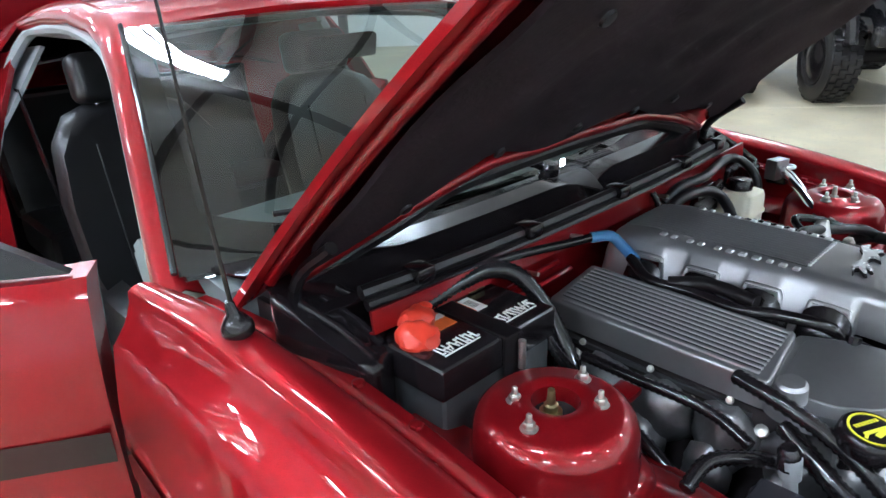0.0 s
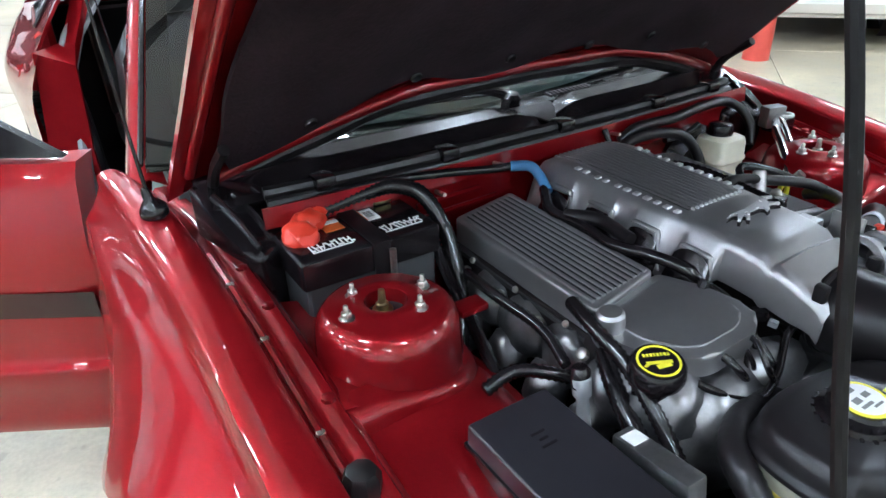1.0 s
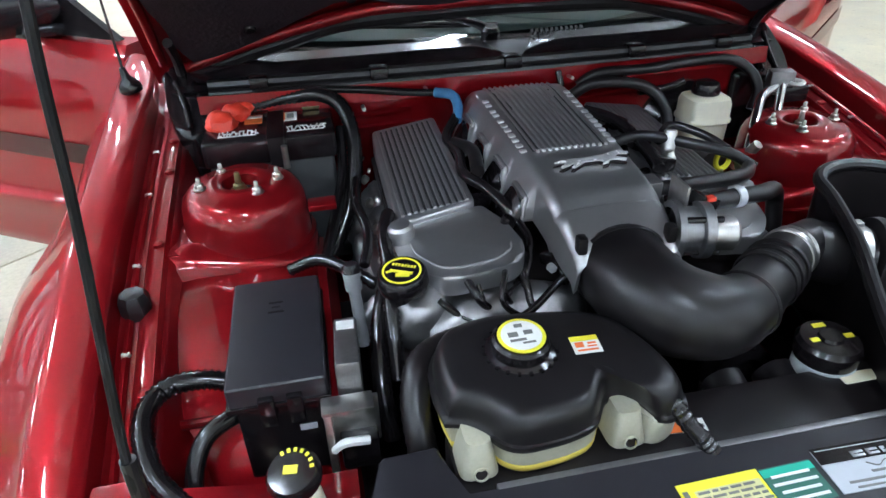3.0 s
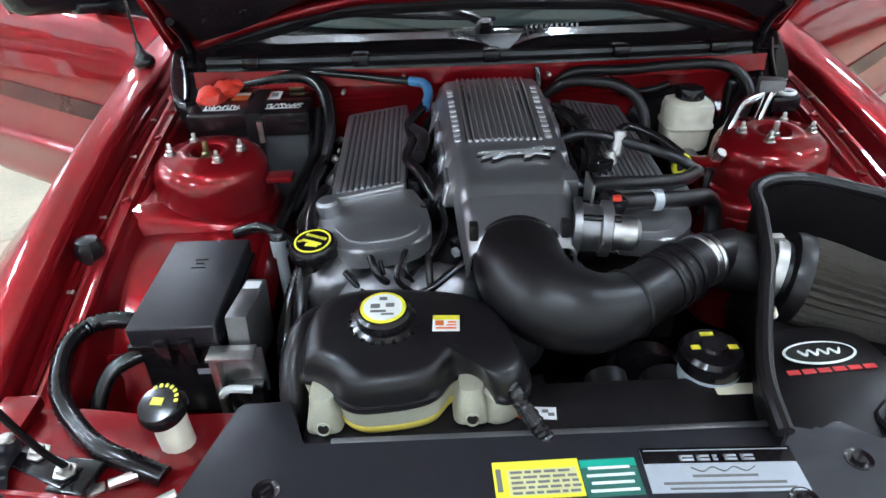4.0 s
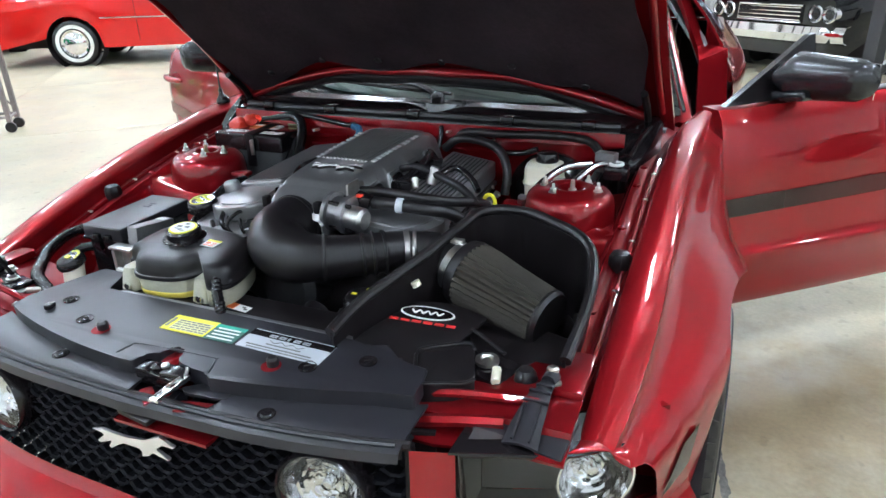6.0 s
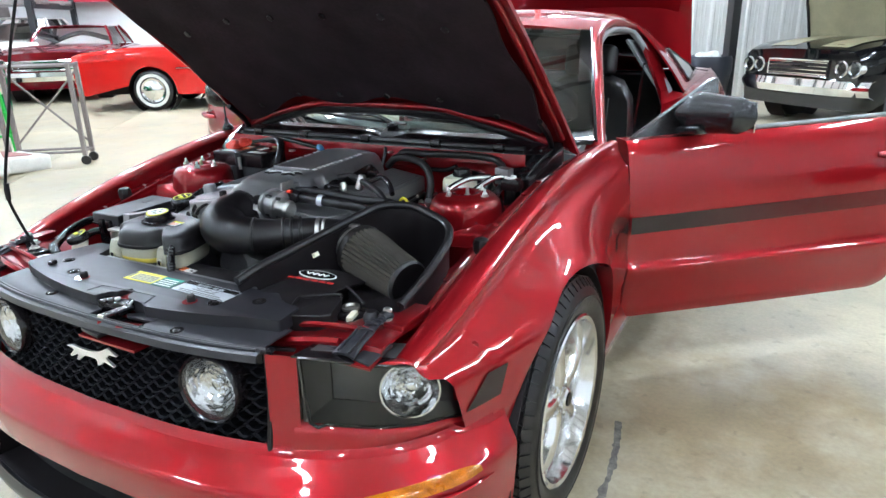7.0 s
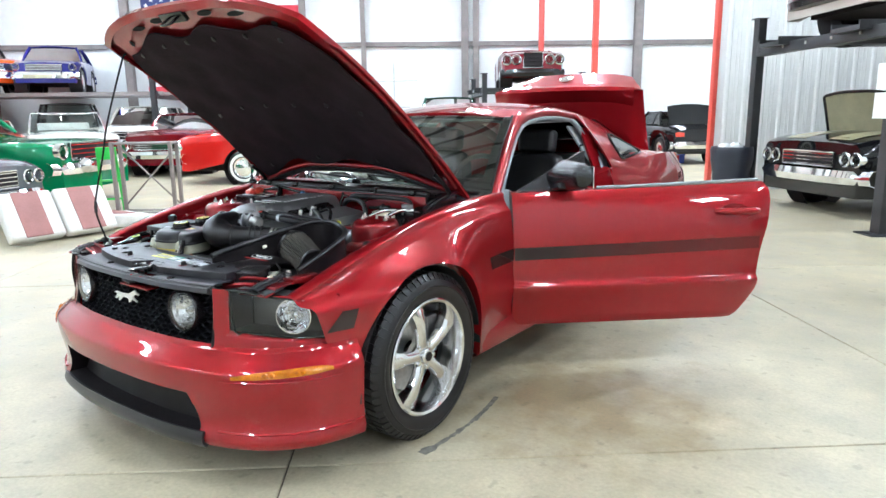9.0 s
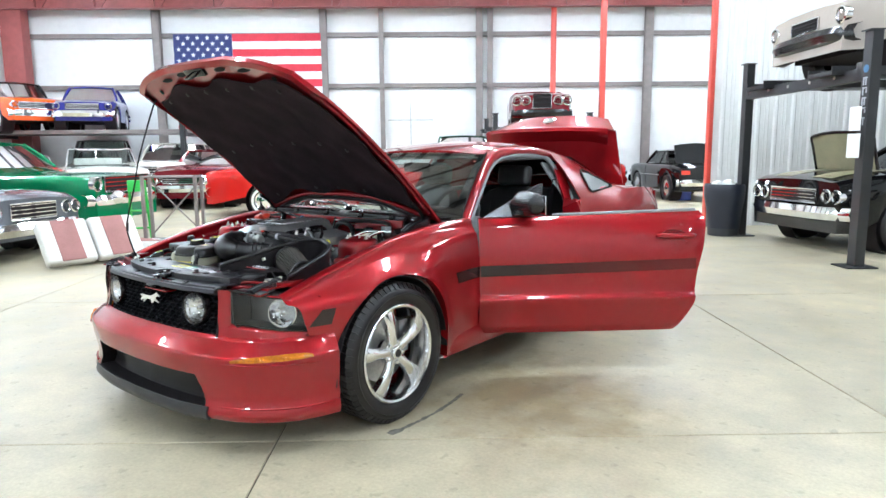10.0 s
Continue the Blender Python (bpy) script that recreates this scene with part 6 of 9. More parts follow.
# intake runners that curve down from under the cover
for s in (-1, 1):
    for k in range(4):
        y = 0.225 - 0.098 * k
        x0 = CX + s * (cover_half(y) + 0.022)
        bm = mesh()
        rings = []
        for a in steps(0, 1, 6):
            ang = a * math.pi * 0.42
            rings.append([Vector((x0 + s * 0.026 * math.sin(ang), y + 0.036 * math.cos(q) * (1 + 0.15 * a), 0.858 - 0.055 * a + 0.028 * math.sin(q))) for q in [2 * math.pi * i / 14 for i in range(14)]])
        loft(bm, rings, caps=True)
        part("intake_runner", bm, BLACK, ecover)
        bm = mesh()
        rod(bm, (x0 + s * 0.040, y - 0.045, 0.815), (x0 + s * 0.022, y - 0.045, 0.862), 0.010, n=10)
        box(bm, (x0 + s * 0.042, y - 0.045, 0.838), (0.03, 0.022, 0.03), bev=0.004)
        part("injector", bm, BLACK, ecover)


def lumpy(bm, c, r, seed, n=3):
    """A rough casting: a ball pushed in and out."""
    geo = bmesh.ops.create_icosphere(bm, subdivisions=n, radius=1.0)
    for v in geo["verts"]:
        d = v.co.normalized()
        k = 1 + 0.22 * noise.noise(d * 1.9 + Vector((seed, 0, 0))) + 0.10 * noise.noise(d * 5 + Vector((0, seed, 0)))
        v.co = Vector(c) + Vector((d.x * r[0], d.y * r[1], d.z * r[2])) * k
    return bm


def bank(s):
    """A cam cover: ribbed top, domed front end."""
    xi, xo = (0.168, 0.285)

    def z_at(x, y):
        return 0.866 - 0.15 * (x - 0.165) + 0.05 * (y - 0.1) * 0.5

    tilt = Matrix(((1, 0, 0, 0), (0, 1, 0, 0), (-0.15, 0.025, 1, 0.15 * 0.165 - 0.0025), (0, 0, 0, 1)))
    bm = prism(mesh(), round_poly([(xi - 0.006, 0.302), (xo + 0.006, 0.302), (xo + 0.006, -0.062), (xi - 0.006, -0.050)], 0.010, 3), 0.822, 0.866, tilt, bev=0.006, seg=3)
    bar = part("cam_cover", flipped(bm, s), ALLOY_GREY, coupe, "silver-grey ribbed plastic cam cover", 40)
    lobe = round_poly([(0.150, -0.046), (0.288, -0.052), (0.304, -0.075), (0.304, -0.122), (0.291, -0.162), (0.262, -0.200), (0.235, -0.218), (0.165, -0.222), (0.135, -0.212), (0.119, -0.185), (0.128, -0.12)], 0.014, 3)
    part("cover_front", flipped(prism(mesh(), lobe, 0.824, 0.8555, tilt, bev=0.007, seg=4), s), ALLOY_GREY, bar, "smooth front lobe of the cover", 50)
    inset = round_poly([(0.160, -0.060), (0.266, -0.068), (0.282, -0.090), (0.276, -0.140), (0.250, -0.184), (0.228, -0.198), (0.172, -0.202), (0.148, -0.194), (0.136, -0.178), (0.142, -0.12)], 0.012, 3)
    part("lobe_field", flipped(prism(mesh(), inset, 0.850, 0.8585, tilt, bev=0.0045, seg=3), s), ALLOY_GREY, bar, "", 50)
    foot = prism(mesh(), round_poly([(xi, 0.296), (xo + 0.012, 0.296), (xo + 0.012, -0.05), (xi, -0.05)], 0.008, 2), 0.806, 0.814, tilt)
    part("cover_foot", flipped(foot, s), ALLOY_SHADE, bar)
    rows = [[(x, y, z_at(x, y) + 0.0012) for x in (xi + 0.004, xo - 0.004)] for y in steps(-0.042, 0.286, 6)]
    part("rib_field", flipped(sheet(mesh(), rows), s), ALLOY_SHADE, bar)
    for k in range(11):
        x = xi + 0.006 + 0.0105 * k
        pts = [(x, y, z_at(x, y) + 0.001) for y in steps(-0.044, 0.288, 5)]
        part("rib", flipped(tube(mesh(), pts, 0.0034, 6, 2), s), ALLOY_GREY, bar)
    bm = lathe(mesh(), [(0.022, -0.03), (0.020, 0.010), (0.016, 0.015), (0, 0.016)], (0.289, -0.088, z_at(xo, -0.088)), (0.1, 0, 1), 18)
    part("cover_boss", flipped(bm, s), ALLOY_GREY, bar)
    for y in (-0.02, 0.10, 0.22):
        part("cover_screw", flipped(lathe(mesh(), [(0.006, 0), (0.005, 0.004), (0, 0.005)], (xo + 0.022, y, 0.805), (1, 0, 0.4), 8), s), ZINC, bar)
    # cast head below: rounded port bosses over a dark side
    part("head_side", flipped(box(mesh(), (xo - 0.04, 0.06, 0.70), (0.10, 0.46, 0.20), bev=0.01), s), DARK, bar)
    for k, y in enumerate((-0.120, -0.020, 0.080, 0.180)):
        bm = lumpy(mesh(), (xo + 0.016, y, 0.742), (0.036, 0.050, 0.050), 31 + 3 * k + s, 3)
        lumpy(bm, (xo + 0.046, y + 0.012, 0.690), (0.034, 0.034, 0.050), 44 + 5 * k + s, 3)
        part("exhaust_port", flipped(bm, s), ALLOY, bar, "cast aluminium port boss" if k == 0 else "", 70)
    for k in range(5):
        part("head_bolt", flipped(lathe(mesh(), [(0.009, 0), (0.009, 0.010), (0.005, 0.012), (0, 0.012)], (xo + 0.030, -0.07 + 0.098 * k, 0.782), (0.7, 0, 0.7), 8), s), ZINC, bar)
    return bar


bank(-1)
bank(1)


part("timing_cover", lumpy(mesh(), (-0.20, -0.205, 0.70), (0.12, 0.075, 0.105), 3), ALLOY, coupe, "lumpy cast aluminium timing cover", 70)
part("front_casting", lumpy(mesh(), (-0.275, -0.185, 0.755), (0.055, 0.055, 0.06), 7), ALLOY, coupe, "", 70)
part("front_casting", lumpy(mesh(), (-0.10, -0.215, 0.735), (0.08, 0.05, 0.07), 9), ALLOY, coupe, "", 70)
part("thermostat_housing", lumpy(mesh(), (0.06, -0.235, 0.76), (0.07, 0.05, 0.06), 12), ALLOY, coupe, "", 70)
part("alternator", lathe(mesh(), [(0, -0.07), (0.06, -0.07), (0.072, -0.05), (0.072, 0.03), (0.055, 0.05), (0.03, 0.055), (0, 0.055)], (-0.02, -0.23, 0.68), (0, -1, 0.1), 28), ALLOY, coupe, "dusty aluminium alternator")
for k, (x, z, r) in enumerate(((-0.14, 0.60, 0.07), (0.05, 0.56, 0.075), (0.20, 0.64, 0.055))):
    part("pulley", lathe(mesh(), [(0, -0.01), (r * 0.6, -0.012), (r * 0.65, 0.0), (r, 0.0), (r, -0.03), (r * 0.9, -0.034), (0, -0.034)], (x, -0.31, z), (0, -1, 0), 28), BLACK, coupe)

# oil filler
bm = lathe(mesh(), [(0.024, -0.12), (0.026, -0.05), (0.022, -0.02), (0.036, -0.018), (0.038, -0.010), (0.036, 0.004), (0.033, 0.008), (0, 0.009)], (-0.303, -0.186, 0.832), (-0.05, -0.10, 1), 28)
oil = part("oil_filler_cap", bm, BLACK, coupe, "black oil filler cap with yellow print")
om = Matrix.Translation((-0.303, -0.186, 0.832)) @ Vector((-0.05, -0.10, 1)).to_track_quat("Z", "Y").to_matrix().to_4x4()
bm = lathe(mesh(), [(0.0285, 0.0088), (0.0285, 0.0096), (0.0255, 0.0096), (0.0255, 0.0088)], om.translation, om.to_3x3() @ Vector((0, 0, 1)), 32)
box(bm, (0, -0.003, 0.0093), (0.034, 0.005, 0.0008), m=om)
box(bm, (0.004, -0.009, 0.0093), (0.020, 0.007, 0.0008), rot=(0, 0, 12), m=om)
box(bm, (-0.017, -0.006, 0.0093), (0.010, 0.004, 0.0008), rot=(0, 0, 35), m=om)
for k in range(8):
    box(bm, (-0.016 + 0.0046 * k, 0.011, 0.0093), (0.003, 0.005, 0.0008), m=om)
part("cap_print", bm, YELLOW, oil)

# throttle body and its plumbing
tb = part("throttle_body", lathe(mesh(), [(0.034, 0), (0.044, 0.002), (0.044, 0.012), (0.036, 0.014), (0.034, 0.040), (0.042, 0.042), (0.042, 0.056), (0.030, 0.060), (0, 0.060)], (0.085, -0.215, 0.868), (1, -0.15, -0.05), 28), ALLOY, coupe, "machined aluminium throttle body")
part("throttle_motor", lathe(mesh(), [(0, 0), (0.024, 0.0), (0.026, 0.006), (0.026, 0.045), (0.020, 0.052), (0, 0.053)], (0.128, -0.232, 0.868), (1, -0.1, -0.1), 22), STEEL, tb)
for a in range(4):
    part("throttle_screw", rod(mesh(), (0.095, -0.215 + 0.036 * math.cos(a * 1.57 + 0.7), 0.868 + 0.036 * math.sin(a * 1.57 + 0.7)), (0.150, -0.222 + 0.036 * math.cos(a * 1.57 + 0.7), 0.866 + 0.036 * math.sin(a * 1.57 + 0.7)), 0.005, n=8), BLACK, tb)
part("throttle_plug", box(mesh(), (0.150, -0.190, 0.890), (0.035, 0.030, 0.030), rot=(0, 20, 10), bev=0.004), BLACK, tb)
part("plug_clip", box(mesh(), (0.152, -0.205, 0.906), (0.012, 0.010, 0.006)), RED_PLASTIC, tb)
part("lever_plate", box(mesh(), (0.118, -0.175, 0.895), (0.004, 0.05, 0.06), bev=0.001), STEEL, tb)

# intake elbow
elbow = [(0.006, -0.235, 0.833), (0.004, -0.265, 0.835), (0.010, -0.308, 0.834), (0.036, -0.345, 0.829), (0.085, -0.362, 0.822), (0.134, -0.346, 0.818), (0.180, -0.312, 0.815), (0.225, -0.280, 0.815), (0.275, -0.243, 0.814), (0.34, -0.215, 0.812)]
duct = part("intake_duct", tube(mesh(), elbow, [0.066, 0.066, 0.065, 0.062, 0.056, 0.047, 0.043, 0.042, 0.039, 0.036], 28, 8), HOSE_SATIN, coupe, "smooth black rubber intake elbow", 60)
line = spline(elbow, 8)
for i, r in ((3, 0.0695), (41, 0.0495), (52, 0.0475), (55, 0.0475), (58, 0.047), (66, 0.0405)):
    d = (line[i + 1] - line[i - 1]).normalized()
    bm = lathe(mesh(), [(r - 0.012, -0.005), (r - 0.002, -0.004), (r, 0), (r - 0.002, 0.004), (r - 0.012, 0.005)], line[i], d, 32)
    part("duct_rib" if i != 66 else "hose_clamp", bm, HOSE_SATIN if i != 66 else STEEL, duct)
for i in (3,):
    for a in (0.35, math.pi - 0.35):
        x, y, z = frame_of((line[i + 1] - line[i - 1]).normalized())
        p = line[i] + Vector((math.cos(a) * 0.070, 0.0, 0.05))
        part("clamp_ear", box(mesh(), p, (0.014, 0.018, 0.026), bev=0.004), HOSE_SATIN, duct)
bm = lathe(mesh(), [(0.039, -0.006), (0.0415, -0.005), (0.0415, 0.005), (0.039, 0.006)], line[64], (line[65] - line[63]).normalized(), 32)
part("hose_clamp", bm, STEEL, duct)

# ---- air box with cone filter ----
def box_rim(t):
    return ramp([(0, 0.272, -0.545, 0.785), (0.12, 0.281, -0.467, 0.800), (0.24, 0.316, -0.373, 0.822), (0.36, 0.354, -0.282, 0.846), (0.46, 0.385, -0.175, 0.866), (0.52, 0.405, -0.118, 0.872), (0.58, 0.473, -0.098, 0.872), (0.68, 0.555, -0.128, 0.866), (0.78, 0.622, -0.168, 0.856), (0.86, 0.655, -0.225, 0.838), (0.93, 0.668, -0.33, 0.805), (1.0, 0.658, -0.455, 0.760)], t)


ts = steps(0, 1, 45)
rows = []
for k in (0, 0.25, 0.6, 1.0):
    line2 = []
    for t in ts:
        x, y, z = box_rim(t)
        lean = 0.02 * k
        line2.append((x + (0.46 - x) * lean, y + (-0.3 - y) * lean, z + (0.64 - z) * k))
    rows.append(line2)
air = part("air_box", sheet(mesh(), rows, 0.005, (0.46, -0.3, 0.7)), BLACK_FLAT, coupe, "open black air box round a cone filter", 40)
part("box_seal", tube(mesh(), [box_rim(t) for t in steps(0, 1, 23)], 0.0105, 10, 3), RUBBER, air, "thick rubber edge seal")
part("box_floor", prism(mesh(), [(box_rim(t)[0], box_rim(t)[1]) for t in ts], 0.640, 0.646), BLACK_FLAT, air)
# sloping lid with the badge
rows = []
for k in steps(0, 1, 9):
    t = 0.02 + 0.26 * k
    x, y, z = box_rim(t)
    end = Vector((0.440 + 0.045 * math.sin(k * math.pi * 0.6), -0.535 + 0.20 * k, 0.730 + 0.02 * math.sin(k * math.pi) + 0.012 * k))
    a = Vector((x + 0.012, y, 0.743 + 0.012 * k))
    rows.append([a.lerp(end, q) + Vector((0, 0, 0.012 * math.sin(math.pi * q))) for q in steps(0, 1, 9)])
lid = part("box_lid", sheet(mesh(), rows, 0.006, (0.4, -0.4, 0.5)), BLACK_FLAT, air, "matt black moulded lid with an oval badge", 40)
bm = mesh()
prism(bm, round_poly([(0.414, -0.500), (0.424, -0.487), (0.480, -0.448), (0.494, -0.446), (0.502, -0.458), (0.530, -0.535), (0.518, -0.552), (0.452, -0.580), (0.440, -0.572)], 0.008, 3), 0.705, 0.750, bev=0.005)
prism(bm, round_poly([(0.44, -0.35), (0.50, -0.43), (0.512, -0.482), (0.545, -0.482), (0.562, -0.462), (0.60, -0.466), (0.655, -0.438), (0.665, -0.33), (0.55, -0.30)], 0.012, 3), 0.690, 0.722, bev=0.005)
part("lid_end", bm, BLACK_FLAT, lid)
bm = tube(mesh(), [(0.440, -0.570, 0.751), (0.426, -0.535, 0.752), (0.415, -0.502, 0.753), (0.425, -0.488, 0.754), (0.455, -0.466, 0.754), (0.482, -0.448, 0.753), (0.494, -0.447, 0.752), (0.502, -0.458, 0.750)], 0.0035, 8, 5)
tube(bm, [(0.452, -0.580, 0.749), (0.485, -0.568, 0.749), (0.518, -0.553, 0.748), (0.530, -0.536, 0.747)], 0.003, 8, 5)
tube(bm, [(0.478, -0.405, 0.756), (0.505, -0.418, 0.752), (0.530, -0.430, 0.746), (0.552, -0.442, 0.742)], 0.0035, 8, 5)
part("lid_edge", bm, HOSE_SATIN, lid)
lm = Matrix.Translation((0.390, -0.400, 0.7680)) @ pose(0, 0, 0, 3, 2, 6)
bm = prism(mesh(), ellipse(0, 0, 0.052, 0.021, 40), 0.0, 0.0012, lm)
badge = part("badge_rim", bm, WHITE_PRINT, lid)
part("badge_field", prism(mesh(), ellipse(0, 0, 0.048, 0.0175, 40), 0.0012, 0.0018, lm), BLACK, badge)
bm = tube(mesh(), [lm @ Vector((-0.030 + 0.0075 * k, 0.0045 * (-1) ** k, 0.002)) for k in range(9)], [0.0018, 0.0022, 0.0014, 0.0022, 0.0014, 0.0022, 0.0014, 0.0022, 0.0012], 6, 5)
part("badge_script", bm, WHITE_PRINT, badge)
for k in range(6):
    m6 = lm @ Matrix.Translation((-0.055 + 0.0215 * k, -0.0300, -0.0005)) @ pose(0, 0, 0, 0, 0, 0)
    bm = mesh()
    box(bm, (0, 0, 0.0006), (0.017, 0.0075, 0.001), m=m6)
    part("letter_bar", bm, RED_PRINT, badge)
# cone filter
fa, fb = Vector((0.414, -0.252, 0.786)), Vector((0.594, -0.318, 0.752))
ax = (fb - fa).normalized()
L = (fb - fa).length
x, y, z = frame_of(ax)
bm = mesh()
n = 68
rings = []
for h, r in ((0.012, 0.0655), (0.05, 0.064), (L * 0.5, 0.0585), (L - 0.006, 0.052)):
    rings.append([fa + ax * h + (x * math.cos(2 * math.pi * k / n) + y * math.sin(2 * math.pi * k / n)) * (r + (0.0038 if k % 2 else -0.0022)) for k in range(n)])
cone = part("air_filter", loft(bm, rings), PLEATS, coupe, "dusty pleated cone air filter", 20)
part("filter_base", lathe(mesh(), [(0.046, -0.03), (0.050, -0.012), (0.067, -0.010), (0.070, 0.002), (0.068, 0.012), (0.060, 0.014)], fa, ax, 40), RUBBER, cone)
part("filter_end", lathe(mesh(), [(0.0555, L - 0.008), (0.0565, L - 0.002), (0.052, L + 0.006), (0.03, L + 0.004), (0, L + 0.003)], fa, ax, 40), RUBBER, cone)
part("filter_clamp", lathe(mesh(), [(0.0505, -0.036), (0.0525, -0.035), (0.0525, -0.020), (0.0505, -0.019)], fa, ax, 40), STEEL, cone, "bright steel band clamp")
part("clamp_screw", box(mesh(), fa + ax * -0.026 + Vector((-0.005, 0.01, 0.052)), (0.030, 0.014, 0.014), bev=0.003), STEEL, cone)
part("filter_neck", lathe(mesh(), [(0.046, -0.10), (0.048, -0.03), (0.048, 0.0)], fa, ax, 36), HOSE_SATIN, cone)
part("box_bolt", rod(mesh(), (0.650, -0.285, 0.745), (0.640, -0.29, 0.748), 0.010, n=10), ZINC, air)
part("box_bolt", rod(mesh(), (0.345, -0.345, 0.790), (0.340, -0.345, 0.80), 0.009, n=10), WHITE_PLASTIC, air)
part("box_foot", lathe(mesh(), [(0.034, 0), (0.034, 0.012), (0.028, 0.018), (0, 0.018)], (0.595, -0.44, 0.700), (0, 0, 1), 24), BLACK_FLAT, air)
bm = lathe(mesh(), [(0.021, 0), (0.021, 0.006), (0.012, 0.008), (0.008, 0.004), (0, 0.004)], (0.524, -0.455, 0.728), (0, 0, 1), 20)
part("mount_washer", bm, ZINC, air, "zinc washer and bolt")
part("mount_bracket", box(mesh(), (0.535, -0.462, 0.718), (0.085, 0.075, 0.016), rot=(0, 0, -20), bev=0.005), BLACK, air)
part("cable_end", box(mesh(), (0.551, -0.488, 0.728), (0.016, 0.042, 0.014), rot=(0, 0, 14), bev=0.006), WHITE_PLASTIC, air, "pale plastic clip")

# ---- coolant tank ----
def smooth_ring(r):
    return spline(list(r) + [r[0]], 4)[:-1]


TANK_LIP = [(-0.291, -0.432), (-0.268, -0.440), (-0.250, -0.456), (-0.236, -0.476), (-0.215, -0.487), (-0.185, -0.487), (-0.150, -0.482), (-0.122, -0.470), (-0.100, -0.440), (-0.080, -0.436), (-0.064, -0.452), (-0.050, -0.480), (-0.025, -0.479), (-0.006, -0.455), (-0.012, -0.400), (-0.040, -0.336), (-0.090, -0.306), (-0.200, -0.290), (-0.265, -0.300), (-0.291, -0.335), (-0.297, -0.386)]
lip_ring = smooth_ring([Vector((x, y, 0)) for x, y in TANK_LIP])
low = loft(mesh(), [[Vector((-0.15 + (p.x + 0.15) * g, -0.385 + (p.y + 0.385) * g, z)) for p in lip_ring] for g, z in ((0.90, 0.7395), (0.945, 0.742), (0.96, 0.747), (0.965, 0.765), (0.985, 0.783), (0.90, 0.786))])
tank = part("coolant_tank", low, CLEAR_TANK, coupe, "cloudy coolant tank with a black upper half and cap", 60)
part("coolant", loft(mesh(), [[Vector((-0.15 + (min(p.x, -0.07) + 0.15) * g, -0.385 + (p.y + 0.385) * g, z)) for p in lip_ring] for g, z in ((0.94, 0.741), (0.966, 0.747), (0.970, 0.752), (0.962, 0.7545))]), COOLANT, tank, "yellow coolant level")
rings = []
for g, z in ((-0.02, 0.781), (0.018, 0.782), (0.022, 0.786), (0.018, 0.790), (-0.012, 0.791), (-0.022, 0.799), (-0.040, 0.810), (-0.070, 0.819), (-0.120, 0.825), (-0.24, 0.828), (-0.60, 0.829), (-0.90, 0.829)):
    k = max(0, -g)
    rings.append([Vector((-0.15 + (p.x + 0.15) * (1 + g), -0.385 + (p.y + 0.385) * (1 + g), z + 0.003 * min(1, max(0, (p.y + 0.48) / 0.14)) * (g < 0))) for p in lip_ring])
top = part("tank_top", loft(mesh(), rings), HOSE_SATIN, tank, "glossy black moulded top", 60)
for x, y in ((-0.262, -0.452), (-0.078, -0.446)):
    rings = []
    for z, w, d in ((0.7395, 0.020, 0.026), (0.743, 0.024, 0.031), (0.762, 0.020, 0.029), (0.778, 0.017, 0.026), (0.790, 0.015, 0.020)):
        rings.append([Vector((x + w * math.copysign(abs(math.cos(a)) ** 0.5, math.cos(a)), y - d * math.copysign(abs(math.sin(a)) ** 0.5, math.sin(a)), z)) for a in [2 * math.pi * k / 24 for k in range(24)]])
    foot = part("tank_foot", loft(mesh(), rings), CLEAR_TANK, tank, "cloudy moulded mounting foot", 60)
    part("foot_ring", lathe(mesh(), [(0.007, 0), (0.009, 0.0), (0.0095, 0.003), (0.008, 0.004), (0.007, 0.002)], (x, y - 0.0295, 0.752), (0, -1, 0.25), 20), CLEAR_TANK, foot)
    part("foot_hole", lathe(mesh(), [(0.007, 0.002), (0.007, 0.001), (0, 0.001)], (x, y - 0.0295, 0.752), (0, -1, 0.25), 18), DARK, foot)
cc = (-0.186, -0.374, 0.819)
cap = part("tank_cap", lathe(mesh(), [(0.044, -0.016), (0.045, 0.0), (0.044, 0.012), (0.036, 0.016), (0.036, 0.030), (0.032, 0.034), (0, 0.0345)], cc, (0, -0.06, 1), 40), BLACK, tank)
for k in range(20):
    a = 2 * math.pi * k / 20
    part("cap_grip", box(mesh(), (cc[0] + 0.0445 * math.cos(a), cc[1] + 0.0445 * math.sin(a), cc[2] + 0.007), (0.005, 0.004, 0.012), rot=(0, 0, math.degrees(a))), BLACK, cap)
cm = Matrix.Translation((cc[0], cc[1] - 0.002, cc[2] + 0.0347)) @ pose(0, 0, 0, 3.4, 0, 0)
part("cap_disc", lathe(mesh(), [(0.0295, 0), (0.0295, 0.001), (0, 0.001)], cm.translation, (0, -0.06, 1), 36), YELLOW, cap, "yellow warning disc")
part("cap_field", lathe(mesh(), [(0.0250, 0.001), (0.0250, 0.0016), (0, 0.0016)], cm.translation, (0, -0.06, 1), 36), WHITE_PRINT, cap)
bm = mesh()
for bx, by, w, h in ((0, 0.016, 0.010, 0.006), (-0.010, 0.002, 0.012, 0.008), (0.009, 0.003, 0.011, 0.007), (-0.006, -0.008, 0.020, 0.004), (0.006, -0.014, 0.016, 0.003)):
    box(bm, (bx, by, 0.0018), (w, h, 0.0006), m=cm)
part("cap_print", bm, GREY_PRINT, cap)
tm = Matrix.Translation((-0.106, -0.386, 0.8325)) @ pose(0, 0, 0, 1, 0, -3) @ Matrix.Scale(0.76, 4)
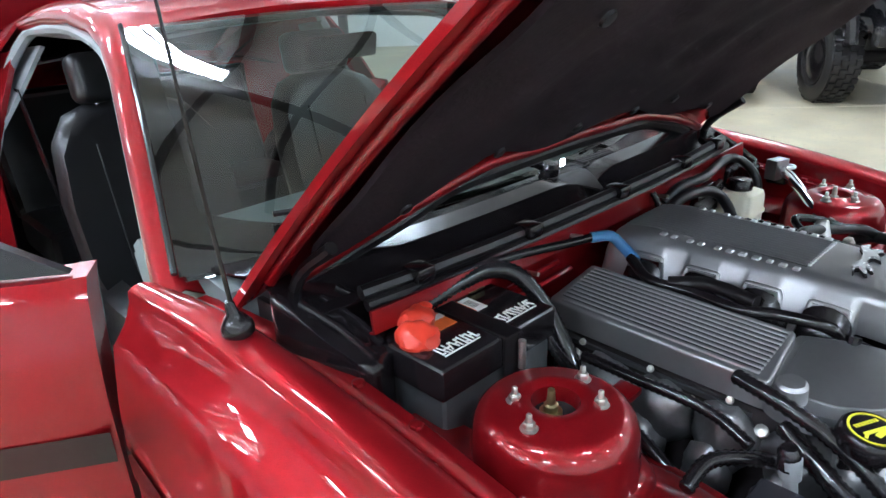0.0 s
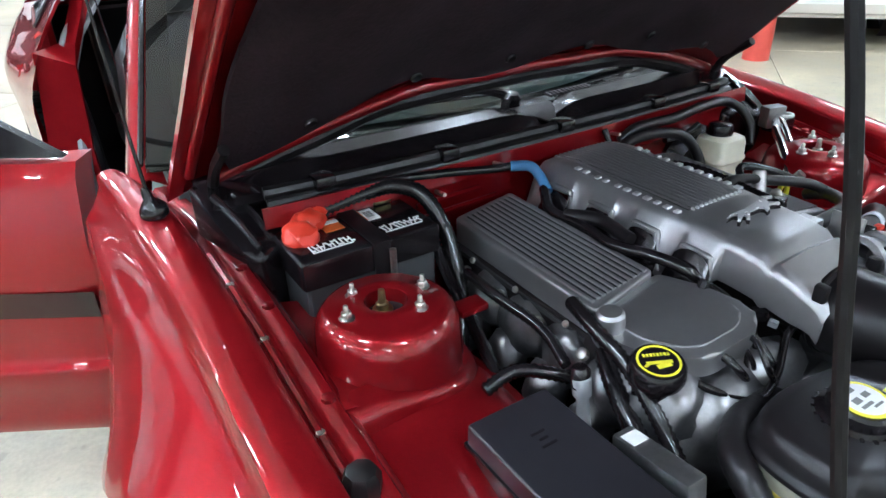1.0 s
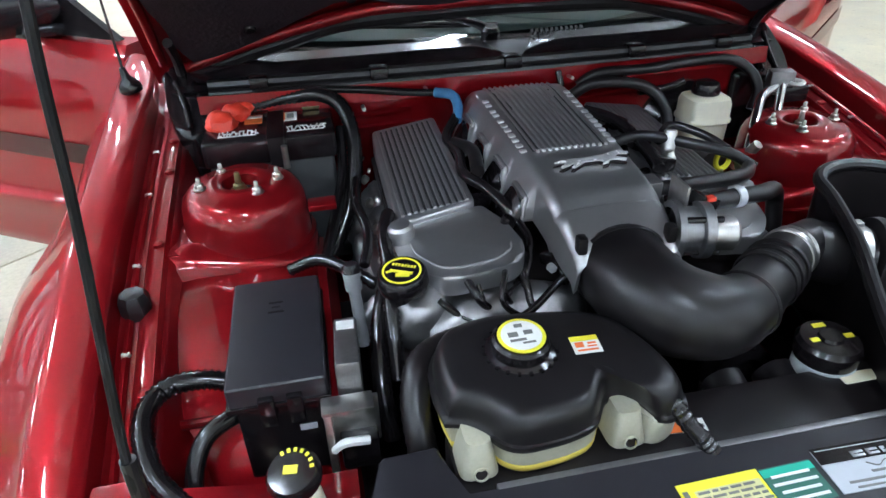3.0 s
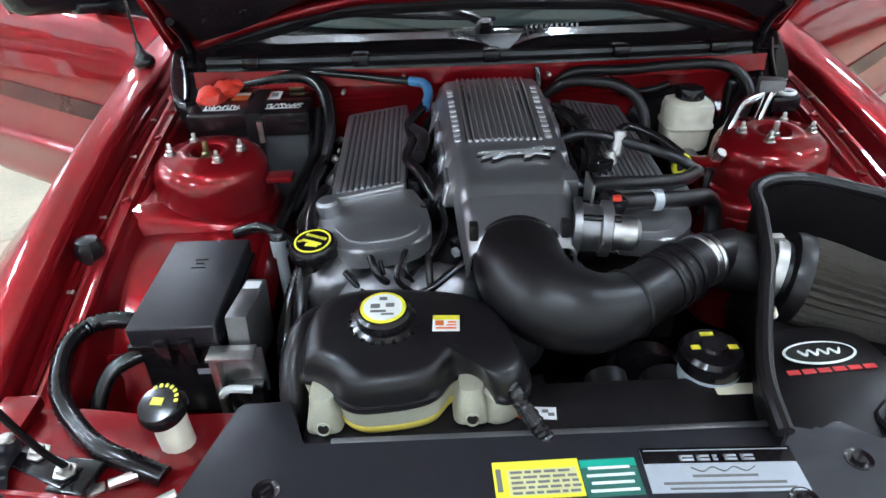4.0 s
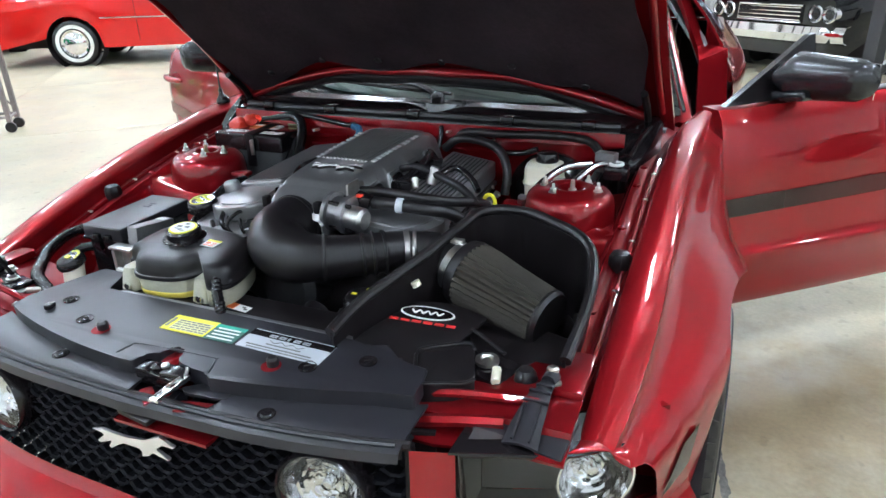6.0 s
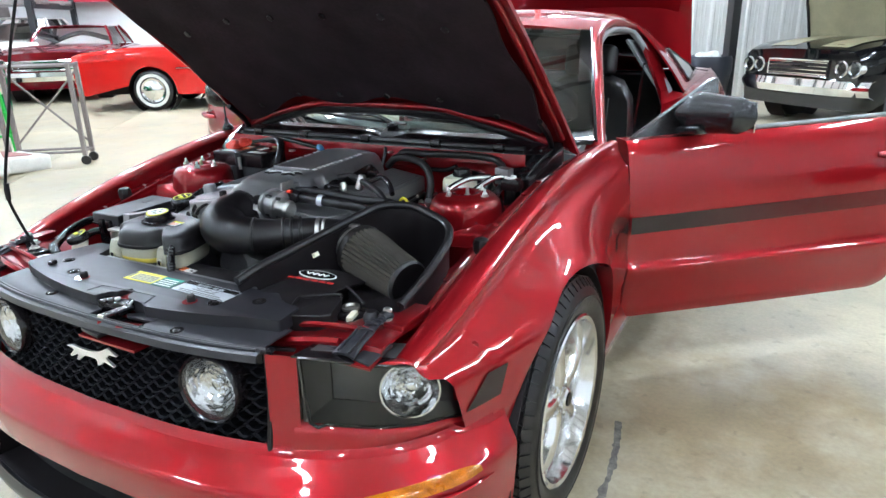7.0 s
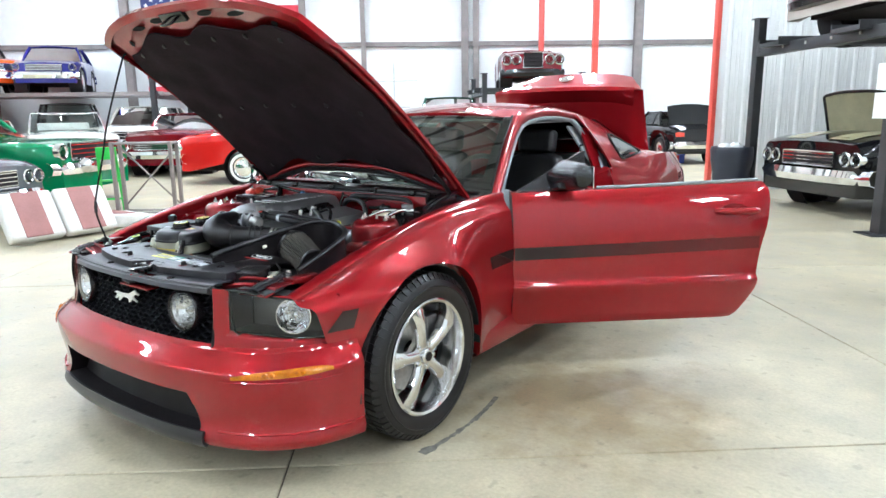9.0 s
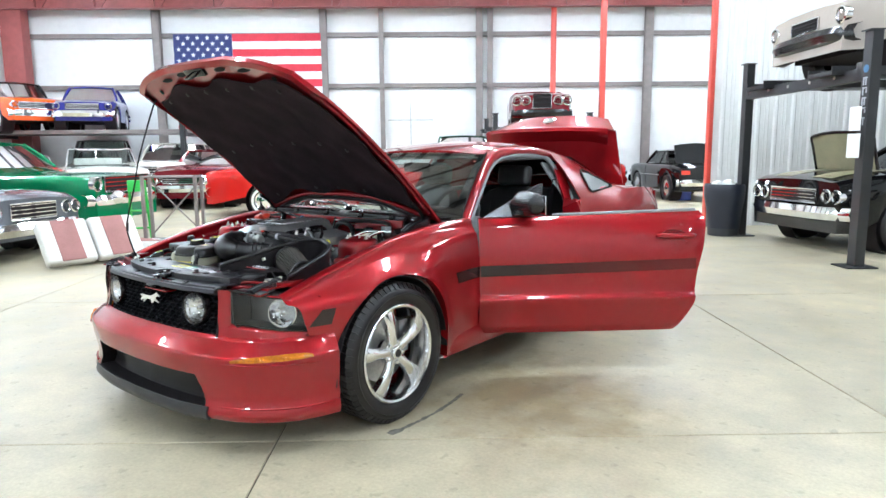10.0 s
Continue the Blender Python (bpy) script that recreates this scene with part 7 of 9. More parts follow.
lab = part("tank_label", box(mesh(), (0, 0, 0), (0.046, 0.040, 0.0012), m=tm), WHITE_PRINT, tank)
part("label_head", box(mesh(), (0, 0.014, 0.0008), (0.046, 0.011, 0.0008), m=tm), YELLOW, lab)
bm = mesh()
for bx, by, w, h in ((-0.011, 0.0, 0.014, 0.012), (0.010, 0.002, 0.014, 0.004), (0.009, -0.005, 0.016, 0.003), (0, -0.013, 0.034, 0.004)):
    box(bm, (bx, by, 0.0008), (w, h, 0.0006), m=tm)
part("label_print", bm, ORANGE_PRINT, lab)
part("overflow_hose", tube(mesh(), [(-0.062, -0.428, 0.812), (-0.045, -0.450, 0.812), (-0.030, -0.470, 0.800), (-0.018, -0.486, 0.783), (-0.002, -0.502, 0.764), (0.008, -0.511, 0.750), (0.012, -0.514, 0.735)], 0.0100, 10, 6, 0.0016), HOSE, tank)
part("hose_fitting", lathe(mesh(), [(0.016, -0.014), (0.018, 0.0), (0.013, 0.012), (0, 0.013)], (-0.042, -0.430, 0.806), (0.5, -0.6, 0.6), 16), GREY_TRIM, tank)
part("big_hose", tube(mesh(), [(-0.295, -0.42, 0.60), (-0.315, -0.40, 0.70), (-0.315, -0.345, 0.760), (-0.285, -0.295, 0.775), (-0.20, -0.262, 0.765), (-0.12, -0.255, 0.74)], 0.019, 14, 6, 0.0012), RUBBER, coupe, "thick black radiator hose")

# ---- fuse box and module beside it ----
bm = box(mesh(), (-0.485, -0.222, 0.700), (0.112, 0.215, 0.14), bev=0.006)
fuse = part("fuse_box", bm, BLACK, coupe, "black plastic fuse box with a lid")
part("fuse_lid", box(mesh(), (-0.485, -0.222, 0.785), (0.124, 0.228, 0.034), bev=0.006, seg=3), COVER_GREY, fuse)
part("lid_edge", box(mesh(), (-0.485, -0.222, 0.768), (0.130, 0.234, 0.008), bev=0.002), BLACK, fuse)
for x in (-0.50, -0.465):
    part("lid_latch", box(mesh(), (x, -0.340, 0.762), (0.020, 0.012, 0.045), bev=0.003), BLACK, fuse)
bm = mesh()
for k, (w, h) in enumerate(((0.022, 0.003), (0.012, 0.003), (0.020, 0.003))):
    box(bm, (-0.485, -0.19 + 0.011 * k, 0.8024), (w, h, 0.001))
part("lid_print", bm, BLACK_FLAT, fuse)
part("box_label", box(mesh(), (-0.455, -0.3305, 0.715), (0.022, 0.002, 0.009)), SILVER_PRINT, fuse)
em = Matrix.Translation((-0.394, -0.277, 0.752)) @ pose(0, 0, 0, -8, 0, -2)
mod = part("control_module", box(mesh(), (0, 0, 0), (0.032, 0.115, 0.10), bev=0.005, m=em), ALLOY, coupe, "grey aluminium control module on a bracket")
part("module_label", box(mesh(), (0, 0.035, 0.0508), (0.024, 0.022, 0.001), m=em), WHITE_PRINT, mod)
bm = box(mesh(), (-0.398, -0.342, 0.725), (0.070, 0.006, 0.080), bev=0.002)
box(bm, (-0.428, -0.350, 0.70), (0.010, 0.03, 0.12), bev=0.002)
box(bm, (-0.402, -0.355, 0.768), (0.065, 0.03, 0.006), bev=0.002)
part("module_bracket", bm, STEEL, mod)
part("module_bolt", lathe(mesh(), [(0.009, 0), (0.009, 0.006), (0.005, 0.008), (0, 0.008)], (-0.400, -0.345, 0.76), (0, -1, 0.3), 6), ZINC, mod)
part("module_plug", box(mesh(), (-0.392, -0.352, 0.685), (0.05, 0.03, 0.05), bev=0.005), BLACK, mod)
part("plug_strap", tube(mesh(), [(-0.425, -0.365, 0.70), (-0.41, -0.372, 0.718), (-0.38, -0.368, 0.712)], 0.006, 6, 4), WHITE_PRINT, mod)

# ---- battery ----
bm = box(mesh(), (-0.488, 0.322, 0.745), (0.235, 0.165, 0.19), bev=0.012, seg=3)
batt = part("battery", bm, surface("charcoal_battery_case", (0.045, 0.046, 0.048), 0.5, bump=0.2), coupe, "black car battery with a strap and white print")
part("battery_lid", box(mesh(), (-0.488, 0.322, 0.862), (0.248, 0.176, 0.052), bev=0.008, seg=3), BLACK, batt)
part("battery_strap", box(mesh(), (-0.476, 0.310, 0.889), (0.032, 0.17, 0.004), bev=0.001), BLACK_FLAT, batt)
part("strap_drop", box(mesh(), (-0.476, 0.2315, 0.840), (0.030, 0.004, 0.10), bev=0.001), BLACK_FLAT, batt)
for x0, n in ((-0.580, 5), (-0.452, 5)):
    bm = mesh()
    random.seed(int(-x0 * 1000))
    for k in range(n * 2):
        h = random.uniform(0.016, 0.026)
        box(bm, (x0 + 0.0075 * k, 0.272, 0.8886), (0.0022, h, 0.0012), rot=(0, 0, random.choice((-18, 0, 12))))
        box(bm, (x0 + 0.0075 * k + 0.003, 0.272 + random.choice((-0.008, 0.0, 0.008)), 0.8886), (0.005, 0.003, 0.0012))
    box(bm, (x0 + 0.033, 0.258, 0.8886), (0.07, 0.0022, 0.0012))
    part("battery_print", bm, WHITE_PRINT, batt)
for x, c in ((-0.519, ORANGE_PRINT), (-0.451, WHITE_PRINT)):
    part("battery_label", box(mesh(), (x, 0.335, 0.8888), (0.034, 0.044, 0.0012)), c, batt)
    part("label_band", box(mesh(), (x - 0.012, 0.335, 0.8898), (0.010, 0.044, 0.0008)) if c is WHITE_PRINT else box(mesh(), (x, 0.345, 0.8898), (0.034, 0.012, 0.0008)), ORANGE_PRINT if c is WHITE_PRINT else WHITE_PRINT, batt)
bm = mesh()
for k in range(7):
    box(bm, (-0.447, 0.325 + 0.0035 * k, 0.8898), (0.014, 0.0018, 0.0006))
part("label_bars", bm, GREY_PRINT, batt)
bm = lumpy(mesh(), (-0.578, 0.318, 0.893), (0.030, 0.034, 0.024), 5, 3)
lumpy(bm, (-0.552, 0.346, 0.902), (0.028, 0.026, 0.020), 8, 3)
lumpy(bm, (-0.532, 0.360, 0.908), (0.020, 0.018, 0.012), 2, 2)
part("terminal_cover", bm, RED_PLASTIC, batt, "bright red rubber terminal cover", 30)
bm = box(mesh(), (-0.405, 0.372, 0.897), (0.034, 0.028, 0.016), bev=0.004)
rod(bm, (-0.405, 0.372, 0.89), (-0.405, 0.372, 0.915), 0.010)
box(bm, (-0.376, 0.378, 0.899), (0.04, 0.012, 0.010), rot=(0, 0, 14), bev=0.002)
part("terminal_clamp", bm, BRASS, batt, "brass battery terminal clamp")
part("battery_bolt", rod(mesh(), (-0.462, 0.222, 0.83), (-0.462, 0.222, 0.875), 0.006, n=8), ZINC, batt)
part("battery_tray", box(mesh(), (-0.488, 0.322, 0.630), (0.27, 0.20, 0.03), bev=0.005), DARK, batt)

# ---- brake reservoir, lines and smaller bottles ----
bm = loft(mesh(), [[Vector((0.432 + 0.052 * w * math.copysign(abs(math.cos(a)) ** 0.45, math.cos(a)), 0.278 + 0.046 * w * math.copysign(abs(math.sin(a)) ** 0.45, math.sin(a)), z)) for a in [2 * math.pi * k / 28 for k in range(28)]] for z, w in ((0.765, 0.80), (0.775, 0.90), (0.812, 0.92), (0.816, 1.0), (0.822, 1.0), (0.826, 0.94), (0.855, 0.93), (0.866, 0.86), (0.870, 0.70))])
bott = part("brake_reservoir", bm, WHITE_PLASTIC, coupe, "yellowed white brake fluid reservoir", 40)
part("reservoir_cap", lathe(mesh(), [(0.030, -0.01), (0.030, 0.008), (0.026, 0.020), (0.022, 0.022), (0, 0.022)], (0.436, 0.288, 0.872), (0, 0, 1), 28), BLACK, bott)
part("reservoir_neck", rod(mesh(), (0.436, 0.288, 0.860), (0.436, 0.288, 0.866), 0.034, n=28), WHITE_PLASTIC, bott)
part("brake_cylinder", rod(mesh(), (0.43, 0.20, 0.745), (0.43, 0.36, 0.755), 0.028, n=20), ALLOY, bott)
part("brake_booster", lathe(mesh(), [(0, -0.05), (0.09, -0.05), (0.115, -0.02), (0.115, 0.01), (0.06, 0.03), (0, 0.03)], (0.43, 0.372, 0.76), (0, 1, 0), 32), BLACK, bott)
for line in (((0.560, 0.232, 0.888), (0.520, 0.205, 0.888), (0.500, 0.190, 0.884), (0.470, 0.152, 0.866), (0.440, 0.112, 0.832), (0.425, 0.095, 0.78), (0.420, 0.09, 0.70)),
             ((0.592, 0.250, 0.888), (0.572, 0.226, 0.886), (0.545, 0.190, 0.868), (0.520, 0.155, 0.838), (0.508, 0.140, 0.79), (0.505, 0.135, 0.72))):
    bm = tube(mesh(), line, 0.0095, 12, 6)
    part("coolant_line", bm, POLISHED, coupe, "bright aluminium refrigerant line")
part("line_block", box(mesh(), (0.592, 0.262, 0.888), (0.050, 0.030, 0.050), rot=(0, 0, -15), bev=0.003), ALLOY, coupe, "square aluminium line block")
part("line_valve", rod(mesh(), (0.42, 0.098, 0.80), (0.43, 0.075, 0.84), 0.010, n=10), STEEL, coupe)
part("black_connector", box(mesh(), (0.62, 0.26, 0.865), (0.06, 0.05, 0.035), bev=0.008), BLACK, coupe)
part("connector_ring", tube(mesh(), [(0.62 + 0.015 * math.cos(a), 0.245 + 0.015 * math.sin(a), 0.89) for a in [2 * math.pi * k / 10 for k in range(11)]], 0.004, 6, 2), WHITE_PRINT, coupe)
dip = part("dipstick", tube(mesh(), [(0.352 + 0.014 * math.cos(a), 0.064, 0.822 + 0.019 * math.sin(a)) for a in [2 * math.pi * k / 12 for k in range(13)]], 0.005, 8, 2), YELLOW, coupe, "yellow looped dipstick handle")
part("dipstick_tube", tube(mesh(), [(0.352, 0.064, 0.804), (0.350, 0.06, 0.76), (0.34, 0.05, 0.66)], 0.006, 8, 4), STEEL, dip)
psb = part("steering_reservoir", lathe(mesh(), [(0.034, -0.15), (0.039, -0.13), (0.040, -0.03), (0.040, 0), (0, 0)], (0.252, -0.388, 0.742), (0, 0, 1), 28), surface("pale_bottle", (0.55, 0.60, 0.62), 0.4, sub=0.1), coupe, "pale bottle with a wide black cap")
part("reservoir_cap", lathe(mesh(), [(0.039, -0.012), (0.043, 0.0), (0.043, 0.016), (0.038, 0.023), (0.017, 0.024), (0.015, 0.028), (0, 0.028)], (0.252, -0.386, 0.750), (0, 0, 1), 32), BLACK, psb)
bm = mesh()
for bx, by, w in ((-0.024, 0.0, 0.012), (0.026, -0.002, 0.013), (0.0, 0.026, 0.018)):
    box(bm, (0.252 + bx, -0.386 + by, 0.7742), (w, 0.008, 0.001))
part("cap_print", bm, YELLOW, psb)
part("bottle_bracket", box(mesh(), (0.272, -0.43, 0.70), (0.055, 0.02, 0.08), bev=0.004), WHITE_PLASTIC, psb)
wash = part("washer_filler_cap", lathe(mesh(), [(0.026, -0.014), (0.031, -0.010), (0.032, 0.0), (0.027, 0.009), (0, 0.012)], (-0.470, -0.443, 0.762), (-0.15, -0.25, 1), 28), BLACK, coupe, "black washer filler cap on a pale neck")
wm = Matrix.Translation((-0.470, -0.443, 0.762)) @ Vector((-0.15, -0.25, 1)).to_track_quat("Z", "Y").to_matrix().to_4x4()
bm = box(mesh(), (0, 0, 0.0128), (0.016, 0.010, 0.001), rot=(0, 0, 20), m=wm)
for k in range(7):
    a = 0.5 + k * 0.33
    box(bm, (0.024 * math.cos(a), 0.024 * math.sin(a), 0.0110), (0.005, 0.004, 0.001), rot=(0, 0, math.degrees(a)), m=wm)
part("cap_print", bm, YELLOW, wash)
part("filler_neck", tube(mesh(), [(-0.468, -0.440, 0.752), (-0.460, -0.452, 0.71), (-0.44, -0.47, 0.64), (-0.43, -0.48, 0.56)], [0.022, 0.022, 0.020, 0.020], 14, 5), WHITE_PLASTIC, wash)

# ---- radiator cover ----
def slab(poly, z0, z1, bev=0.004):
    return prism(mesh(), poly, z0, z1, bev=bev)


def step_y(x):
    return -0.702 + 0.085 * (abs(x) / 0.45) ** 2


front_edge = [(x, step_y(x)) for x in (0.40, 0.33, 0.26, 0.19, 0.132)]
latch_notch = [(0.122, -0.684), (0.092, -0.682), (0.060, -0.676), (0.046, -0.668), (0.042, -0.645), (0.030, -0.636), (0.012, -0.638), (0.004, -0.650), (0.004, -0.664), (-0.010, -0.668), (-0.022, -0.680), (-0.024, -0.700)]
front_edge_far = [(x, step_y(x)) for x in (-0.06, -0.12, -0.18, -0.24, -0.30, -0.36)]
deck = part("radiator_cover", slab(round_poly([(-0.372, -0.440), (-0.305, -0.436), (-0.285, -0.512), (0.300, -0.512), (0.33, -0.520), (0.36, -0.505), (0.40, -0.54), (0.455, -0.548), (0.464, -0.622)] + front_edge + latch_notch + front_edge_far + [(-0.412, -0.628), (-0.415, -0.585)], 0.006, 3), 0.726, 0.757, 0.0035), COVER_GREY, coupe, "dark grey plastic radiator cover with clips and labels", 30)
rows = []
for x in sorted(steps(-0.44, 0.478, 41) + [-0.003, 0.001, 0.163, 0.167]):
    hole = 0.0 < x < 0.165
    yb = step_y(x) + 0.004
    yf = face(x, 0.72).y - 0.004
    if hole:
        u = x / 0.165
        yb = max(-0.766 + 0.028 * u + 0.030 * max(0, 1 - u * 5) + 0.012 * max(0, u * 5 - 4), yf + 0.014)
    rows.append([(x, yb, 0.731 if not hole else 0.722), (x, yb - 0.005, 0.7305), (x, yb + (yf - yb) * 0.5, 0.731), (x, yf + 0.012, 0.728), (x, yf - 0.004, 0.721), (x, yf - 0.008, 0.706)])
part("front_lip", sheet(mesh(), rows, 0.004, (0, -0.6, 0.4)), COVER_GREY, deck, "", 30)
part("lip_line", tube(mesh(), [(x, face(x, 0.72).y + 0.004, 0.7275) for x in steps(-0.43, 0.47, 17)], 0.004, 6, 2), COVER_GREY, deck)
part("recess_line", tube(mesh(), [(-0.070, -0.690, 0.7568), (-0.064, -0.664, 0.7568), (-0.050, -0.652, 0.7568), (0.095, -0.644, 0.7568), (0.110, -0.650, 0.7568), (0.124, -0.682, 0.7568)], 0.0018, 6, 4), COVER_GREY, deck)
for x, y in ((-0.314, -0.574), (-0.220, -0.623), (0.354, -0.564), (0.268, -0.613)):
    bm = lathe(mesh(), [(0.0155, 0.0002), (0.0155, 0.0022), (0.0130, 0.0016), (0.011, 0.0006), (0.0075, 0.0008), (0.007, 0.0036), (0, 0.004)], (x, y, 0.7565), (0, 0, 1), 22)
    clip = part("push_clip", bm, BLACK, deck)
    part("clip_slot", box(mesh(), (x, y, 0.7607), (0.012, 0.003, 0.0012), rot=(0, 0, 40)), DARK, clip)
for x, y in ((-0.20, -0.70), (0.255, -0.712)):
    part("push_clip", lathe(mesh(), [(0.0145, 0.0002), (0.0145, 0.002), (0.010, 0.0014), (0.008, 0.004), (0, 0.0044)], (x, y, 0.7305), (0, 0, 1), 22), BLACK, deck)
for x, y in ((-0.160, -0.640), (0.209, -0.631)):
    part("red_opening", lathe(mesh(), [(0.0170, 0.0003), (0.0170, 0.0010), (0, 0.0010)], (x, y, 0.7565), (0, 0, 1), 22), RED_BAY_SHADE, deck)
    part("post_stop", lathe(mesh(), [(0.010, 0), (0.010, 0.012), (0.007, 0.016), (0, 0.016)], (x + 0.002, y + 0.003, 0.7577), (0, 0, 1), 14), RUBBER, deck)
part("small_post", box(mesh(), (-0.326, -0.612, 0.7615), (0.013, 0.020, 0.010), rot=(0, 0, 20), bev=0.002), BLACK, deck)
part("front_strip", box(mesh(), (0.02, -0.506, 0.7535), (0.54, 0.009, 0.008), bev=0.002), ALLOY, deck, "bare metal strip")
# latch well: red pressing, black latch and bright slotted release lever
bm = box(mesh(), (0.078, -0.705, 0.684), (0.19, 0.118, 0.006))
box(bm, (0.022, -0.652, 0.715), (0.040, 0.045, 0.06), bev=0.010)
box(bm, (0.128, -0.732, 0.719), (0.060, 0.030, 0.014), rot=(0, 0, 12), bev=0.006)
box(bm, (0.036, -0.733, 0.718), (0.05, 0.024, 0.018), rot=(0, 0, -35), bev=0.006)
well = part("latch_plate", bm, RED_BAY_SHADE, coupe)
bm = box(mesh(), (0.030, -0.694, 0.735), (0.085, 0.026, 0.022), rot=(0, 0, -4), bev=0.006)
box(bm, (-0.002, -0.690, 0.735), (0.030, 0.032, 0.030), bev=0.006)
box(bm, (0.060, -0.690, 0.742), (0.045, 0.030, 0.022), rot=(0, 0, 8), bev=0.005)
lathe(bm, [(0.012, 0), (0.012, 0.010), (0.006, 0.014), (0, 0.014)], (0.022, -0.690, 0.742), (0, 0, 1), 12)
part("hood_latch", bm, BLACK, well)
part("latch_shield", box(mesh(), (0.030, -0.722, 0.698), (0.075, 0.085, 0.010), rot=(0, 0, -8), bev=0.004), BLACK_FLAT, well)
part("lip_tongue", prism(mesh(), round_poly([(0.080, -0.702), (0.108, -0.680), (0.172, -0.684), (0.172, -0.704), (0.142, -0.709), (0.096, -0.713)], 0.005, 3), 0.7265, 0.7315, bev=0.0015), COVER_GREY, deck)
part("latch_pin", lathe(mesh(), [(0.007, 0), (0.007, 0.004), (0, 0.005)], (0.040, -0.690, 0.7545), (0, 0, 1), 10), STEEL, well)
lv = Matrix.Translation((0.090, -0.733, 0.752)) @ pose(0, 0, 0, -6, 0, 6)
bm = mesh()
for dx in (-0.0065, 0.0065):
    box(bm, (dx, 0, 0), (0.005, 0.082, 0.006), bev=0.001, m=lv)
box(bm, (0, 0, -0.0015), (0.010, 0.080, 0.002), m=lv)
for dy in (-0.038, -0.008, 0.024, 0.038):
    box(bm, (0, dy, 0.0005), (0.010, 0.005, 0.005), m=lv)
part("latch_lever", bm, CHROME, well, "bright slotted latch lever")
part("latch_spring", tube(mesh(), [(0.068, -0.676, 0.748), (0.080, -0.683, 0.754), (0.090, -0.700, 0.752)], 0.003, 6, 4), STEEL, well)
# labels: all writing as plain bars
def label(name, cx, cy, w, h, base, bars, bar_mat, rot=-3.0):
    m = Matrix.Translation((cx, cy, 0.7574)) @ pose(0, 0, 0, 0, 0, rot)
    ob = part(name, box(mesh(), (0, 0, 0.0004), (w, h, 0.0012), m=m), base, deck)
    bm = mesh()
    for x, y, a, b in bars:
        box(bm, (x * w, y * h, 0.0013), (a * w, b * h, 0.0008), m=m)
    part("label_print", bm, bar_mat, ob)
    return ob, m


ob, m = label("belt_label", -0.012, -0.573, 0.098, 0.050, YELLOW, [(-0.44, 0.0, 0.06, 0.6)], GREY_PRINT, 1)
part("label_panel", box(mesh(), (0.006, -0.004, 0.0011), (0.078, 0.034, 0.0006), m=m), surface("pale_yellow_print", (0.62, 0.58, 0.30), 0.5), ob)
bm = mesh()
random.seed(9)
for k in range(5):
    xx = -0.030
    while xx < 0.040:
        L = random.uniform(0.006, 0.016)
        box(bm, (xx + L / 2, -0.018 + 0.0068 * k, 0.0016), (L, 0.003, 0.0006), m=m)
        xx += L + 0.003
part("label_print", bm, GREY_PRINT, ob)
ob, m = label("emission_label", 0.070, -0.574, 0.064, 0.050, surface("dark_green_print", (0.03, 0.12, 0.09), 0.45), [(0.0, -0.36 + 0.20 * k, 0.84 - 0.1 * (k % 2), 0.07) for k in range(4)], WHITE_PRINT, 1)
part("label_head", box(mesh(), (0, 0.018, 0.0012), (0.064, 0.010, 0.0008), m=m), GREEN_PRINT, ob)
ob, m = label("dedication_plate", 0.196, -0.571, 0.172, 0.058, SILVER_PRINT, [(0.0, -0.14, 0.42, 0.05), (-0.02, -0.30, 0.78, 0.05), (0.02, -0.42, 0.80, 0.04)], GREY_PRINT, -1.5)
part("plate_head", box(mesh(), (0, 0.020, 0.0012), (0.172, 0.022, 0.0010), m=m), BLACK, ob)
bm = mesh()
for x, w in ((-0.036, 0.016), (-0.017, 0.014), (-0.003, 0.004), (0.014, 0.014), (0.033, 0.015)):
    box(bm, (x, 0.0185, 0.0019), (w, 0.003, 0.0006), m=m)
    box(bm, (x, 0.0135, 0.0019), (w, 0.003, 0.0006), m=m)
    box(bm, (x - w * 0.4, 0.016, 0.0019), (0.003, 0.008, 0.0006), m=m)
for y in (0.027, 0.008):
    box(bm, (0, y, 0.0019), (0.165, 0.001, 0.0006), m=m)
part("plate_letters", bm, SILVER_PRINT, ob)
part("plate_signature", tube(mesh(), [m @ Vector((-0.035 + 0.012 * k, 0.0005 + 0.003 * (-1) ** k, 0.0016)) for k in range(7)], 0.0008, 4, 4), GREY_PRINT, ob)
# fan shroud and its label
bm = box(mesh(), (0.02, -0.449, 0.703), (0.62, 0.092, 0.070), bev=0.008)
for x in (-0.1, 0.12, 0.2):
    rod(bm, (x, -0.40, 0.69), (x, -0.36, 0.70), 0.03, n=16)
shroud = part("fan_shroud", bm, BLACK_FLAT, coupe)
part("shroud_label", box(mesh(), (0.006, -0.458, 0.7387), (0.048, 0.020, 0.001), rot=(0, 0, -6)), WHITE_PRINT, shroud)
part("label_band", box(mesh(), (-0.012, -0.456, 0.7395), (0.018, 0.020, 0.0008), rot=(0, 0, -6)), ORANGE_PRINT, shroud)
bm = mesh()
box(bm, (0.016, -0.456, 0.7395), (0.008, 0.005, 0.0008))
box(bm, (0.023, -0.462, 0.7395), (0.008, 0.005, 0.0008))
part("label_print", bm, GREY_PRINT, shroud)

# ---- hoses and wires ----
def hose(pts, r, material=None, ridge=0.0, name="hose", label_="", per=6):
    return part(name, tube(mesh(), pts, r, 10, per, ridge, 0.010), material or HOSE, coupe, label_, 60)


